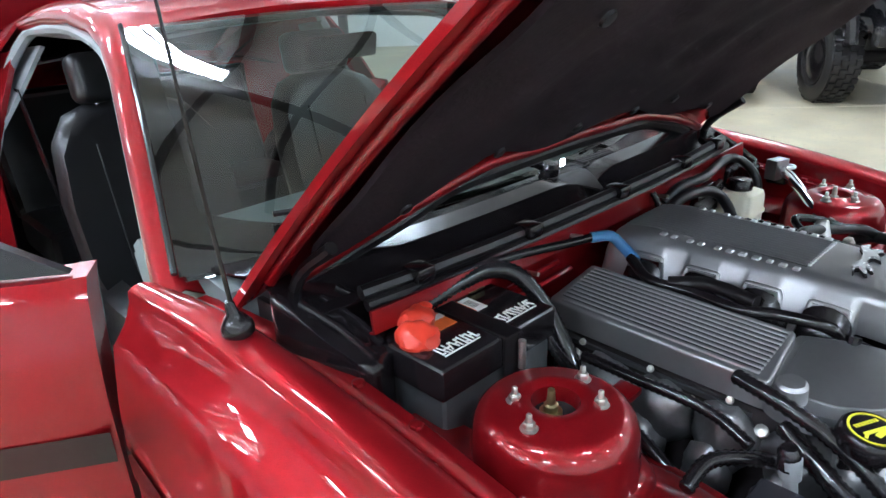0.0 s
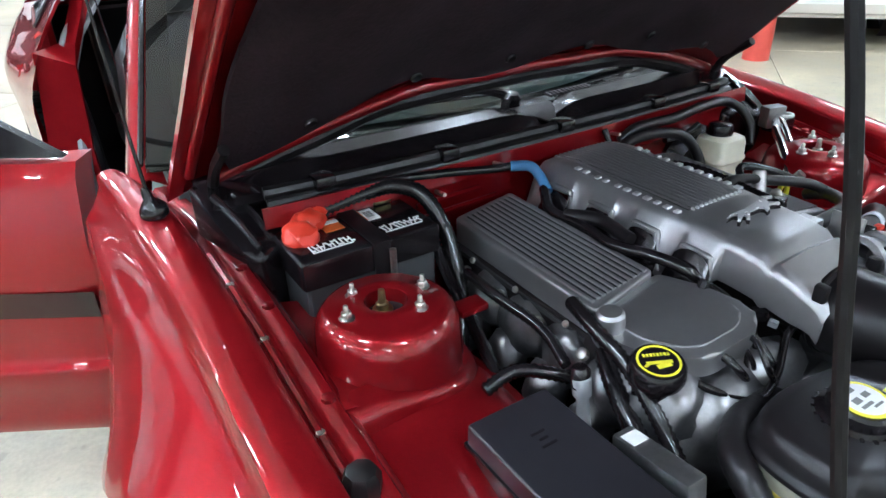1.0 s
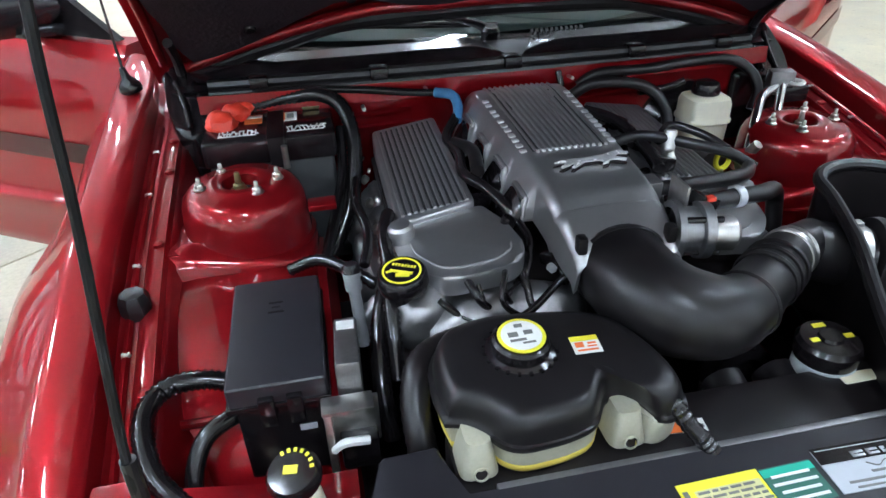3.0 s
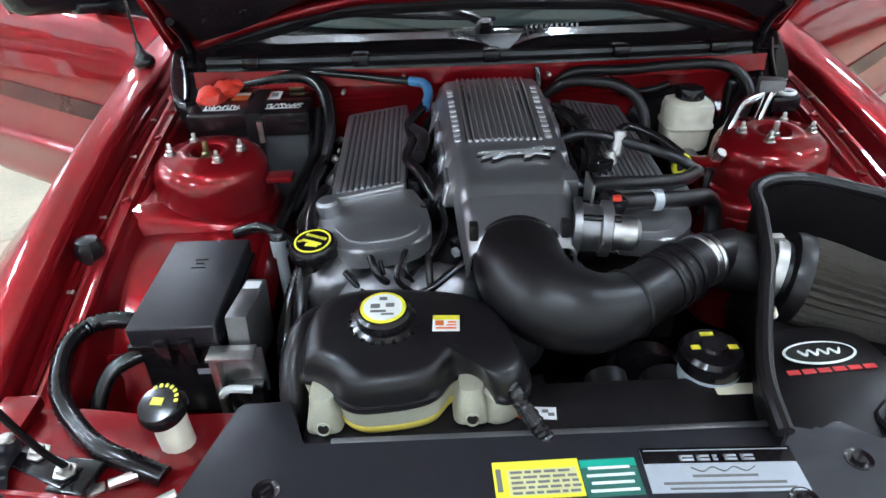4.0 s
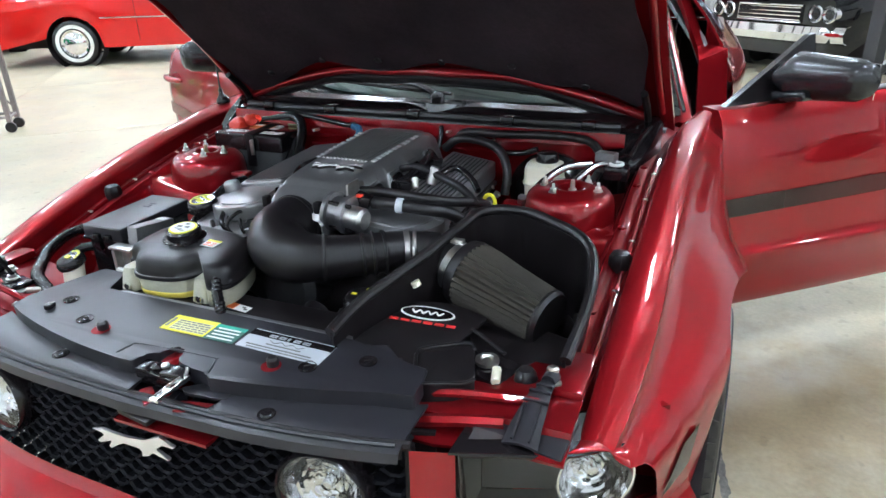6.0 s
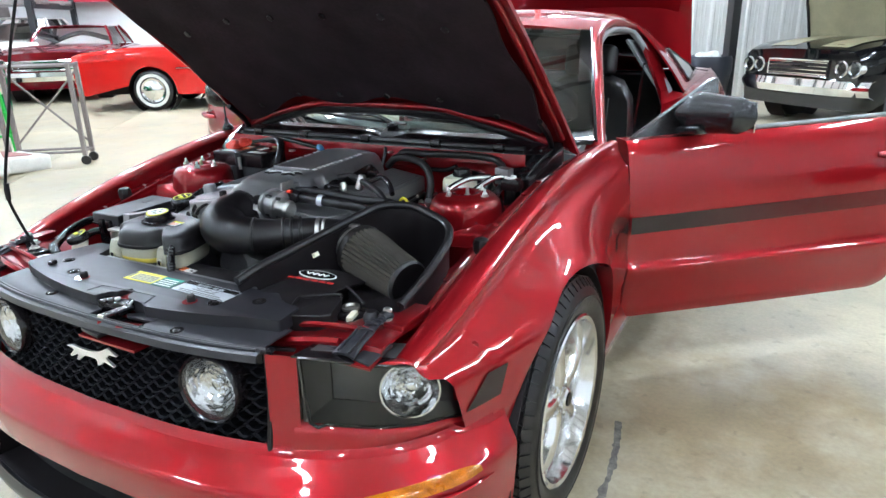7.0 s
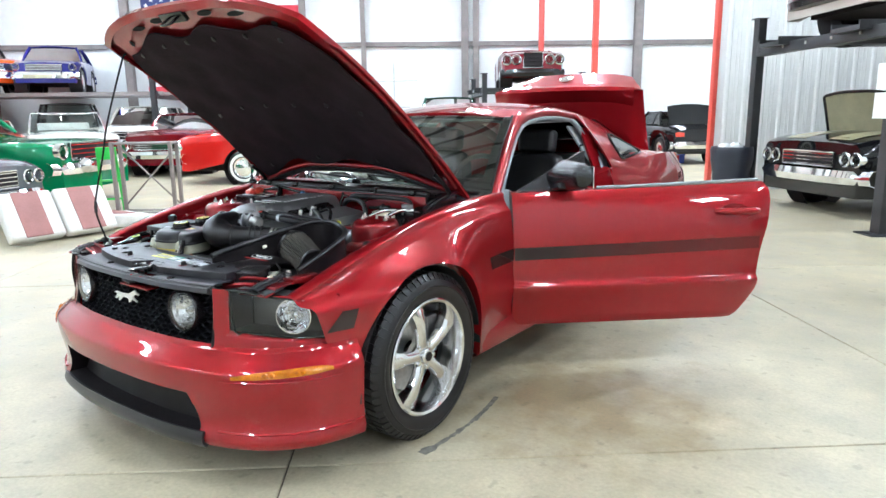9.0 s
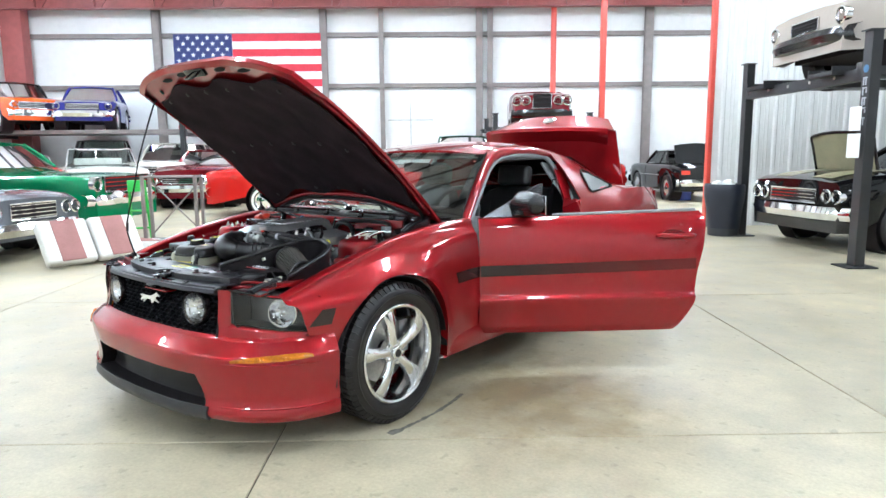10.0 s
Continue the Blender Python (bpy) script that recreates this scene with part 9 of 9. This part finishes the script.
ORANGE_CAR = paint("orange_car_paint", (0.70, 0.09, 0.01), 0.05, metal=0.0)
BEIGE_CAR = paint("beige_grey_car_paint", (0.46, 0.40, 0.35), 0.1, metal=0.2)
DKGREEN_CAR = paint("dark_green_car_paint", (0.01, 0.06, 0.035), 0.1)

# beside the partition: a black car under a lift that carries a beige one
c = car("muscle_car", "black muscle car with gold hood stripes and chrome bumper", spot(5.68, 5.06, 0, 190), BLACK_CAR, BLACK_CAR, stripe=GOLD, lamp_z=0.71, hood_z=0.96, lamps=4, grille=(0.42, 0.17), roof_z=1.34)
rows = [[(x * 0.54 - 0.20, 0.92 - 0.12 * k + 0.03 * x * x, 1.0 + (0.52 - 0.06 * abs(x) ** 3) * k) for x in steps(-1, 1, 11)] for k in steps(0, 1, 5)]
part("screen_shade", sheet(mesh(), rows, 0.02), surface("khaki_cloth", (0.22, 0.20, 0.12), 0.8, bump=0.4, fine=90), c, "khaki sheet standing in a black frame")
rim = [rows[k][0] for k in range(5)] + rows[4][1:-1] + [rows[k][-1] for k in (4, 3, 2, 1, 0)]
part("shade_frame", tube(mesh(), rim, 0.022, 8, 2), BLACK, c)


def lift(u, v, deck_z, label, length=5.0, width=2.78, high=2.53, deck_mat=LIFT_BLACK, signs=False):
    """A four-post parking lift: posts with base plates, two runways and cross beams; u, v is its near corner post."""
    e = thing("parking_lift", label, "car lift", "parking lifts", at=TURN @ pose(u, v, 0))
    for du in (0, length):
        for dv in (0, width):
            bm = box(mesh(), (du, dv, high / 2), (0.012, 0.13, high))
            for q in (-0.065, 0.065):
                box(bm, (du + 0.05, dv + q, high / 2), (0.11, 0.010, high))
            for q in (-0.045, 0.045):
                box(bm, (du + 0.10, dv + q, high / 2), (0.010, 0.03, high))
            box(bm, (du + 0.04, dv, high + 0.005), (0.16, 0.17, 0.012))
            p = part("post", bm, LIFT_BLACK, e)
            part("base_plate", box(mesh(), (du + 0.04, dv, 0.008), (0.34, 0.30, 0.016), bev=0.003), LIFT_BLACK, p)
            part("lock_box", box(mesh(), (du + 0.05, dv + (0.12 if dv == 0 else -0.12), deck_z + 0.02), (0.12, 0.10, 0.16), bev=0.006), LIFT_BLACK, p)
    for du in (0.05, length):
        part("cross_beam", box(mesh(), (du, width / 2, deck_z - 0.03), (0.12, width - 0.1, 0.13), bev=0.008), LIFT_BLACK, e)
    for dv in (0.62, width - 0.62):
        bm = box(mesh(), (length / 2, dv, deck_z + 0.02), (length + 0.3, 0.48, 0.05), bev=0.004)
        for q in (-0.235, 0.235):
            box(bm, (length / 2, dv + q, deck_z + 0.045), (length + 0.3, 0.02, 0.10))
        part("runway", bm, deck_mat, e)
    for k in range(4):
        part("runway_bolt", rod(mesh(), (-0.012 + 0.0, 0.55 + 0.5 * k, deck_z - 0.02), (-0.02, 0.55 + 0.5 * k, deck_z - 0.02), 0.02, n=10), ZINC, e)
    return e


near_lift = lift(5.50, 3.47, 2.12, "black four-post parking lift with paper signs")
part("paper_sign", box(mesh(), (-0.035, 0.075, 1.33), (0.004, 0.22, 0.26)), WHITE_PRINT, near_lift, "white paper notice")
part("paper_sign", box(mesh(), (-0.030, 0.085, 1.62), (0.004, 0.20, 0.26)), WHITE_PRINT, near_lift, "white paper notice")
part("maker_disc", lathe(mesh(), [(0.042, 0), (0.042, 0.003), (0, 0.003)], (-0.008, 0.0, 2.14), (-1, 0, 0), 20), BLUE, near_lift)
for k in range(5):
    bm = box(mesh(), (-0.008, 0.028, 2.01 - 0.105 * k), (0.004, 0.018, 0.085))
    box(bm, (-0.008, -0.028 if k % 2 else -0.01, 2.01 - 0.105 * k), (0.004, 0.018, 0.085 if k % 2 == 0 else 0.04))
    box(bm, (-0.008, 0.0, 2.01 - 0.105 * k + 0.034), (0.004, 0.07, 0.016))
    part("letter_bar", bm, SILVER_PRINT, near_lift)
car("raised_saloon", "beige saloon with a black lower bumper parked on a lift", spot(5.6, 4.9, 2.165, 180), BEIGE_CAR, BEIGE_CAR, L=5.0, lamps=2, lamp_z=0.66, lamp_r=0.085, hood_z=0.90, grille=(0.30, 0.15), bumper=BLACK, trim=False, nose_drop=0.10, r=0.31, hub=POLISHED)
e = thing("waste_bin", "dark plastic waste bin with a full liner bag", "bin", at=TURN @ pose(5.32, 6.33, 0))
part("bin_body", lathe(mesh(), [(0, 0), (0.22, 0), (0.225, 0.02), (0.265, 0.72), (0.285, 0.725), (0.285, 0.76), (0.26, 0.76), (0.25, 0.70), (0, 0.66)], (0, 0, 0), (0, 0, 1), 24), surface("dark_grey_bin", (0.03, 0.032, 0.038), 0.5), e)
rings = [[(rr * (1 + 0.04 * math.sin(5 * a + z * 9)) * math.cos(a), rr * (1 + 0.04 * math.cos(4 * a)) * math.sin(a), z) for a in [2 * math.pi * k / 28 for k in range(28)]] for rr, z in ((0.245, 0.12), (0.262, 0.40), (0.29, 0.60), (0.295, 0.74), (0.282, 0.785), (0.25, 0.77), (0.22, 0.68))]
part("liner_bag", loft(mesh(), rings, caps=False), surface("thin_dark_bag", (0.010, 0.013, 0.024), 0.36), e)
for k, (x, y, s) in enumerate(((0.05, 0.0, 0.10), (-0.10, 0.06, 0.08), (0.0, -0.10, 0.09))):
    part("crumpled_paper", lumpy(mesh(), (x, y, 0.77), (s, s * 0.9, s * 0.8), 20 + k, 2), WHITE_PRINT, e, "", 20)

# left side of the hall
car("grey_roadster", "dark grey coupe with round twin lamps and chrome bumper", spot(-4.2, 4.75, 0, -12), SILVER_CAR, SILVER_CAR, L=4.5, W=1.79, hood_z=0.82, belt=0.90, roof_z=1.28, lamps=4, lamp_z=0.62, grille=(0.36, 0.20), r=0.32, screen=(1.6, 2.05))
g = car("green_cruiser", "green fifties cruiser with heavy chrome front bumper", spot(-4.3, 7.6, 0, -8), GREEN_CAR, GREEN_CAR, L=5.2, W=1.98, hood_z=0.97, belt=1.08, roof_z=1.52, lamps=2, lamp_r=0.10, lamp_z=0.84, grille=(0.62, 0.26), r=0.36, screen=(1.85, 2.35), back=(3.6, 4.1), white=True, front=0.95, rear=4.0)
for s in (-1, 1):
    part("bumper_bullet", lathe(mesh(), [(0.12, 0), (0.11, 0.08), (0.06, 0.15), (0, 0.17)], (s * 0.42, -0.05, 0.62), (0, -1, 0), 20), CHROME, g)
car("red_convertible", "bright red convertible with white trim and whitewall tyres", spot(-3.75, 11.0, 0, 172), RED_CAR, surface("white_vinyl", (0.75, 0.73, 0.68), 0.5), L=5.1, W=1.95, hood_z=0.98, belt=1.0, roof_z=1.42, open_top=True, white=True, lamps=4, front=1.30, rear=4.1, lamp_z=0.72, screen=(2.0, 2.35), back=(3.6, 4.0))
car("maroon_coupe", "dull red muscle coupe with black grille", spot(-4.85, 11.95, 0, -88), MAROON_CAR, MAROON_CAR, lamp_z=0.70, lamps=4, grille=(0.6, 0.17), hood_z=0.98, roof_z=1.40)
car("white_roadster", "white open roadster with chrome screen frame", spot(-6.0, 10.6, 0, -58), WHITE_CAR, WHITE_CAR, L=3.6, W=1.7, open_top=True, hood_z=0.98, belt=1.02, roof_z=1.46, lamps=2, screen=(1.45, 1.75), back=(2.7, 3.1), rear=2.8)
car("white_sedan", "white rounded sedan of the forties", spot(-6.35, 13.1, 0, -88), WHITE_CAR, WHITE_CAR, L=3.8, W=1.75, hood_z=1.08, belt=1.12, roof_z=1.60, lamps=2, lamp_z=0.85, grille=(0.3, 0.3), screen=(1.6, 1.9))
lift(-11.5, 13.9, 1.86, "grey parking lift that carries two cars", length=5.8, width=2.7, high=2.3, deck_mat=GIRT)
car("blue_estate", "blue-violet sporting estate parked on a lift", spot(-8.35, 14.2, 1.93, -74), BLUE_CAR, BLUE_CAR, L=2.75, W=1.55, hood_z=0.80, belt=0.84, roof_z=1.25, lamps=2, lamp_z=0.64, grille=(0.40, 0.14), r=0.31, screen=(0.95, 1.3), back=(2.2, 2.6), front=0.55, rear=2.1, hub=POLISHED, trim=False)
car("orange_convertible", "orange convertible with a dark soft top on a lift", spot(-9.35, 14.1, 1.93, -38), ORANGE_CAR, BLACK, L=3.0, W=1.6, hood_z=0.86, belt=0.90, roof_z=1.34, lamps=2, lamp_z=0.66, white=True, screen=(1.2, 1.45), back=(2.1, 2.5), rear=2.45, trim=False)
car("veteran_car", "dark maroon veteran car under the lift", spot(-7.9, 13.7, 0, -72), MAROON_CAR, BLACK, L=3.0, W=1.6, hood_z=1.05, belt=1.1, roof_z=1.70, lamps=2, lamp_z=0.95, grille=(0.25, 0.4), rear=2.45, screen=(1.1, 1.25), back=(2.1, 2.3))
car("small_red_car", "small red open car beside the lift post", spot(-8.9, 12.8, 0, -50), RED_CAR, BLACK, L=3.6, W=1.5, hood_z=0.95, belt=1.0, roof_z=1.3, open_top=True, lamps=2, lamp_z=0.8, rear=2.9, screen=(1.3, 1.5), back=(2.3, 2.6))


def bench_seat():
    e = thing("bench_seat", "loose white car bench seat with dusty pink panels", "car seat", at=TURN @ pose(-3.35, 4.05, 0, 0, 0, 52))
    white = surface("off_white_vinyl", (0.70, 0.68, 0.64), 0.45, bump=0.2, fine=120)
    pink = surface("dusty_pink_cloth", (0.36, 0.17, 0.155), 0.8, bump=0.4, fine=200)
    for k in range(2):
        m = Matrix.Translation((-0.02 + 0.58 * k, 0, 0.06)) @ Matrix.Rotation(radians(-32), 4, "X")
        c = part("backrest", box(mesh(), (0, 0, 0.26), (0.56, 0.15, 0.56), bev=0.05, seg=4, m=m), white, e, "", 60)
        part("centre_panel", box(mesh(), (0, -0.071, 0.26), (0.27, 0.022, 0.53), bev=0.009, seg=3, m=m), pink, c, "dusty pink cloth panel", 60)
    m = Matrix.Translation((0.75, 0.42, 0.12)) @ Matrix.Rotation(radians(6), 4, "Y")
    c = part("seat_cushion", box(mesh(), (0, 0, 0), (1.25, 0.52, 0.17), bev=0.05, seg=4, m=m), white, e, "", 60)
    for k in range(2):
        part("centre_panel", box(mesh(), (-0.28 + 0.58 * k, 0, 0.085), (0.30, 0.46, 0.02), bev=0.008, m=m), pink, c)
    return e


bench_seat()


def rack():
    e = thing("wheeled_rack", "grey steel wheeled rack with crossed braces", "rack", at=TURN @ pose(-2.32, 5.50, 0, 0, 0, 178))
    bm = mesh()
    posts = [(0, 0), (0.72, 0), (0, 0.22), (0.72, 0.22)]
    for x, y in posts:
        part("rack_post", box(mesh(), (x, y, 0.56), (0.04, 0.04, 0.92)), GIRT, e)
        part("caster", lathe(mesh(), [(0, -0.018), (0.045, -0.018), (0.05, 0), (0.045, 0.018), (0, 0.018)], (x, y, 0.05), (0, 1, 0), 16), RUBBER, e)
    for z in (0.14, 1.0):
        for a, b in ((0, 1), (2, 3), (0, 2), (1, 3)):
            part("rack_rail", rod(mesh(), (*posts[a], z), (*posts[b], z), 0.014, n=8), GIRT, e)
    for a, b in (((0, 0, 0.2), (0.72, 0, 0.95)), ((0, 0, 0.95), (0.72, 0, 0.2))):
        part("rack_brace", rod(mesh(), a, b, 0.011, n=8), GIRT, e)
    return e


rack()
e = thing("green_stand", "small bright green engine stand on the floor", "stand", at=TURN @ pose(-3.32, 5.75, 0, 0, 0, 20))
GREEN_STEEL = surface("bright_green_steel", (0.03, 0.45, 0.06), 0.4)
for x in (-0.14, 0.14):
    part("stand_leg", tube(mesh(), [(x, -0.28, 0.02), (x, 0.25, 0.02), (x * 0.7, 0.05, 0.85)], 0.022, 8, 2), GREEN_STEEL, e)
part("stand_head", box(mesh(), (0, 0.04, 0.86), (0.24, 0.10, 0.16), bev=0.01), GREEN_STEEL, e)
for z in (0.25, 0.5):
    part("stand_bar", rod(mesh(), (-0.14, 0.12, z), (0.14, 0.12, z), 0.014, n=8), GREEN_STEEL, e)

# far middle
lift(2.35, 12.6, 1.80, "black parking lift before the far wall", length=2.3, width=2.7, high=2.2)
car("hot_rod", "dark red hot rod with large chrome lamps on a lift", spot(3.5, 12.4, 1.87, -95), MAROON_CAR, MAROON_CAR, L=3.8, W=1.5, hood_z=0.80, belt=0.82, roof_z=0.96, lamps=4, lamp_r=0.10, lamp_z=0.62, bumper=BLACK, grille=(0.22, 0.34), rear=3.0, screen=(1.4, 1.6), back=(2.4, 2.7), trim=False)
car("green_truck", "dark green pickup truck by the far wall", spot(1.65, 13.2, 0, -92), DKGREEN_CAR, DKGREEN_CAR, L=4.6, W=1.8, hood_z=1.1, belt=1.15, roof_z=1.74, lamps=2, lamp_z=0.85)
bk = car("black_coupe", "black coupe with its trunk open", spot(7.60, 16.5, 0, 92), BLACK_CAR, BLACK_CAR, L=3.8, W=1.65, hood_z=0.90, belt=0.93, roof_z=1.30, rear=3.05, screen=(1.3, 1.7), back=(2.6, 3.0), hub=POLISHED)
part("trunk_lid", sheet(mesh(), [[(x * 0.56, 3.05 - 0.16 * k, 0.95 + 0.50 * k - 0.05 * x * x * k) for x in steps(-1, 1, 9)] for k in steps(0, 1, 6)], 0.03), BLACK_CAR, bk)
car("orange_hatchback", "orange-red hatchback behind the black coupe", spot(5.9, 15.6, 0, 40), RED_CAR, RED_CAR, L=3.6, W=1.6, hood_z=0.95, belt=0.98, roof_z=1.38, lamps=2, rear=2.9, screen=(1.2, 1.6), back=(2.9, 3.4))
e = thing("blue_case", "blue plastic case standing on the floor", "case", at=TURN @ pose(7.35, 13.3, 0))
part("case_body", box(mesh(), (0, 0, 0.45), (0.30, 0.25, 0.9), bev=0.03), BLUE_DARK, e)
part("case_label", box(mesh(), (-0.02, -0.128, 0.55), (0.16, 0.004, 0.2)), WHITE_PRINT, e)
e = thing("wall_brace", "thin light steel cross stand against the wall", "stand", at=TURN @ pose(0.22, 16.55, 0))
part("upright", rod(mesh(), (0, 0, 0), (0, 0, 2.75), 0.02, n=8), STEEL, e)
for z, w in ((2.25, 0.68), (1.5, 0.45)):
    part("crossbar", rod(mesh(), (-w, 0, z), (w, 0, z), 0.018, n=8), STEEL, e)

# the other side, seen past the engine bay
car("white_coupe", "white eighties coupe with an amber marker lamp", spot(6.3, -1.35, 0, 180), WHITE_CAR, WHITE_CAR, L=4.4, W=1.72, hood_z=0.80, belt=0.88, roof_z=1.28, lamps=2, lamp_z=0.55, grille=(0.5, 0.06), bumper=WHITE_CAR, trim=False, hub=POLISHED)
e = thing("bollard", "orange-red steel bollard on the floor", "bollard", at=TURN @ pose(5.60, -0.66, 0))
part("bollard_pipe", lathe(mesh(), [(0, 0), (0.115, 0), (0.115, 1.02), (0.10, 1.06), (0.05, 1.09), (0, 1.095)], (0, 0, 0), (0, 0, 1), 28), ORANGE_RED, e)


def jeep():
    e = thing("off_road_truck", "black off-road truck on knobby tyres", "car", at=spot(5.75, -3.42, 0, 180))
    for y in (0.62, 2.95):
        for s in (-1, 1):
            simple_wheel(e, (s * 0.88, y, 0.44), 0.44, 0.30, s, BLACK, knob=True)
    rings = []
    for y, z0, z1, w in ((-0.1, 0.75, 1.15, 0.55), (0.0, 0.72, 1.22, 0.62), (1.2, 0.72, 1.28, 0.68), (1.4, 0.70, 1.30, 0.75), (3.4, 0.70, 1.30, 0.76), (3.6, 0.74, 1.28, 0.72)):
        rings.append([(-w, y, z0), (w, y, z0), (w * 1.02, y, z1 - 0.06), (w * 0.94, y, z1), (-w * 0.94, y, z1), (-w * 1.02, y, z1 - 0.06)])
    part("body", loft(mesh(), rings), BLACK_CAR, e)
    for s in (-1, 1):
        for y in (0.62, 2.95):
            part("fender_flare", tube(mesh(), [(s * 0.80, y + 0.58 * math.cos(a), 0.62 + 0.46 * math.sin(a)) for a in [math.pi * k / 8 for k in range(9)]], 0.06, 8, 2), BLACK, e)
    part("bumper", box(mesh(), (0, -0.28, 0.72), (1.5, 0.16, 0.18), bev=0.03), BLACK, e)
    for y in (0.62, 2.95):
        part("axle", rod(mesh(), (-0.75, y, 0.44), (0.75, y, 0.44), 0.06), DARK, e)
    for s in (-1, 1):
        part("headlamp", lathe(mesh(), [(0.10, -0.03), (0.10, 0.02), (0.085, 0.03), (0, 0.04)], (s * 0.42, -0.1, 1.0), (0, -1, 0), 20), CHROME, e)
        part("spring", rod(mesh(), (s * 0.5, 0.62, 0.5), (s * 0.5, 0.62, 0.85), 0.06), STEEL, e)
    part("cabin_frame", tube(mesh(), [(-0.68, 1.45, 1.28), (-0.62, 1.6, 1.82), (0.62, 1.6, 1.82), (0.68, 1.45, 1.28)], 0.035, 8, 3), BLACK, e)
    part("roof", box(mesh(), (0, 2.5, 1.84), (1.35, 1.9, 0.06), bev=0.03), BLACK, e)
    return e


jeep()


# flag on the far wall
def flag():
    e = thing("wall_flag", "large striped flag with a starred blue field on the wall", "flag", at=TURN @ pose(-6.78, V1 - 0.36, 1.95))
    W, H = 4.36, 2.85
    red = surface("flag_red", (0.50, 0.03, 0.05), 0.8, bump=0.3)
    white = surface("flag_white", (0.72, 0.70, 0.70), 0.8, bump=0.3)
    blue = surface("flag_blue", (0.022, 0.032, 0.12), 0.8, bump=0.3)
    for k in range(13):
        x0 = 0 if k < 6 else 0.40 * W
        z = H * k / 13
        rows = [[(x, 0.03 * math.sin(x * 3.1) * (1 - z / H) + 0.012 * math.sin(x * 7), zz) for x in steps(x0, W, 24)] for zz in (z + 0.001, z + H / 13 - 0.001)]
        part("stripe", sheet(mesh(), rows, 0.004), red if k % 2 == 0 else white, e)
    rows = [[(x, 0.03 * math.sin(x * 3.1) * (1 - z / H) + 0.012 * math.sin(x * 7), z) for x in steps(0, 0.398 * W, 12)] for z in (H * 6 / 13 + 0.001, H)]
    canton = part("canton", sheet(mesh(), rows, 0.004), blue, e)
    for j in range(9):
        for i in range(6 if j % 2 == 0 else 5):
            x = 0.398 * W * ((i * 2 + (1 if j % 2 == 0 else 2)) / 12)
            z = H * 6 / 13 + H * 7 / 13 * (j + 0.7) / 9.4
            y = 0.03 * math.sin(x * 3.1) * (1 - z / H) + 0.012 * math.sin(x * 7)
            pts = [(0.075 * (1 if k % 2 == 0 else 0.4) * math.sin(k * math.pi / 5), 0.075 * (1 if k % 2 == 0 else 0.4) * math.cos(k * math.pi / 5)) for k in range(10)]
            part("star", prism(mesh(), pts, 0, 0.004, Matrix.Translation((x, y - 0.008, z)) @ pose(0, 0, 0, 90, 0, 0)), white, canton)
    return e


flag()
# dark tyre scuff on the floor
random.seed(12)
rows = []
for k in range(40):
    t = k / 39
    c = Vector((0.985, -0.16, 0)).lerp(Vector((0.945, 0.46, 0)), t) + Vector((0.03 * math.sin(t * 3), 0, 0))
    w = 0.012 + 0.010 * noise.noise(Vector((t * 9, 0, 3))) + (0.012 if t < 0.12 else 0)
    rows.append([(c.x - w + 0.004 * random.uniform(-1, 1), c.y, 0.0012), (c.x + w * 0.7 + 0.004 * random.uniform(-1, 1), c.y, 0.0012)])
tagged(part("trim_floor_scuff", sheet(mesh(), rows), surface("rubber_scuff", (0.13, 0.12, 0.105), 0.7, var=0.5, big=30)), "dark rubber scuff on the concrete", "floor mark", "", "structure")

# ---- floor slabs, with saw-cut joints between them ----
SLAB = 2.94
US = [0.15 + SLAB * k for k in range(-5, 6)]
VS = [-0.80 + SLAB * k for k in range(-4, 8)]
slab_mesh = None
for i in range(len(US) - 1):
    for j in range(len(VS) - 1):
        u0, u1 = max(US[i], U0), min(US[i + 1], U1)
        v0, v1 = max(VS[j], V0), min(VS[j + 1], V1)
        if u1 - u0 < 0.05 or v1 - v0 < 0.05:
            continue
        full = abs(u1 - u0 - SLAB) < 1e-6 and abs(v1 - v0 - SLAB) < 1e-6
        m = TURN @ Matrix.Translation(((u0 + u1) / 2, (v0 + v1) / 2, 0))
        if full and slab_mesh:
            ob = new("slab", slab_mesh)
            ob.parent = floor
        else:
            ob = part("slab", box(mesh(), (0, 0, -0.006), (u1 - u0 - 0.007, v1 - v0 - 0.007, 0.012), bev=0.003, seg=1), CONCRETE, floor)
            if full:
                slab_mesh = ob.data
        ob.matrix_basis = m
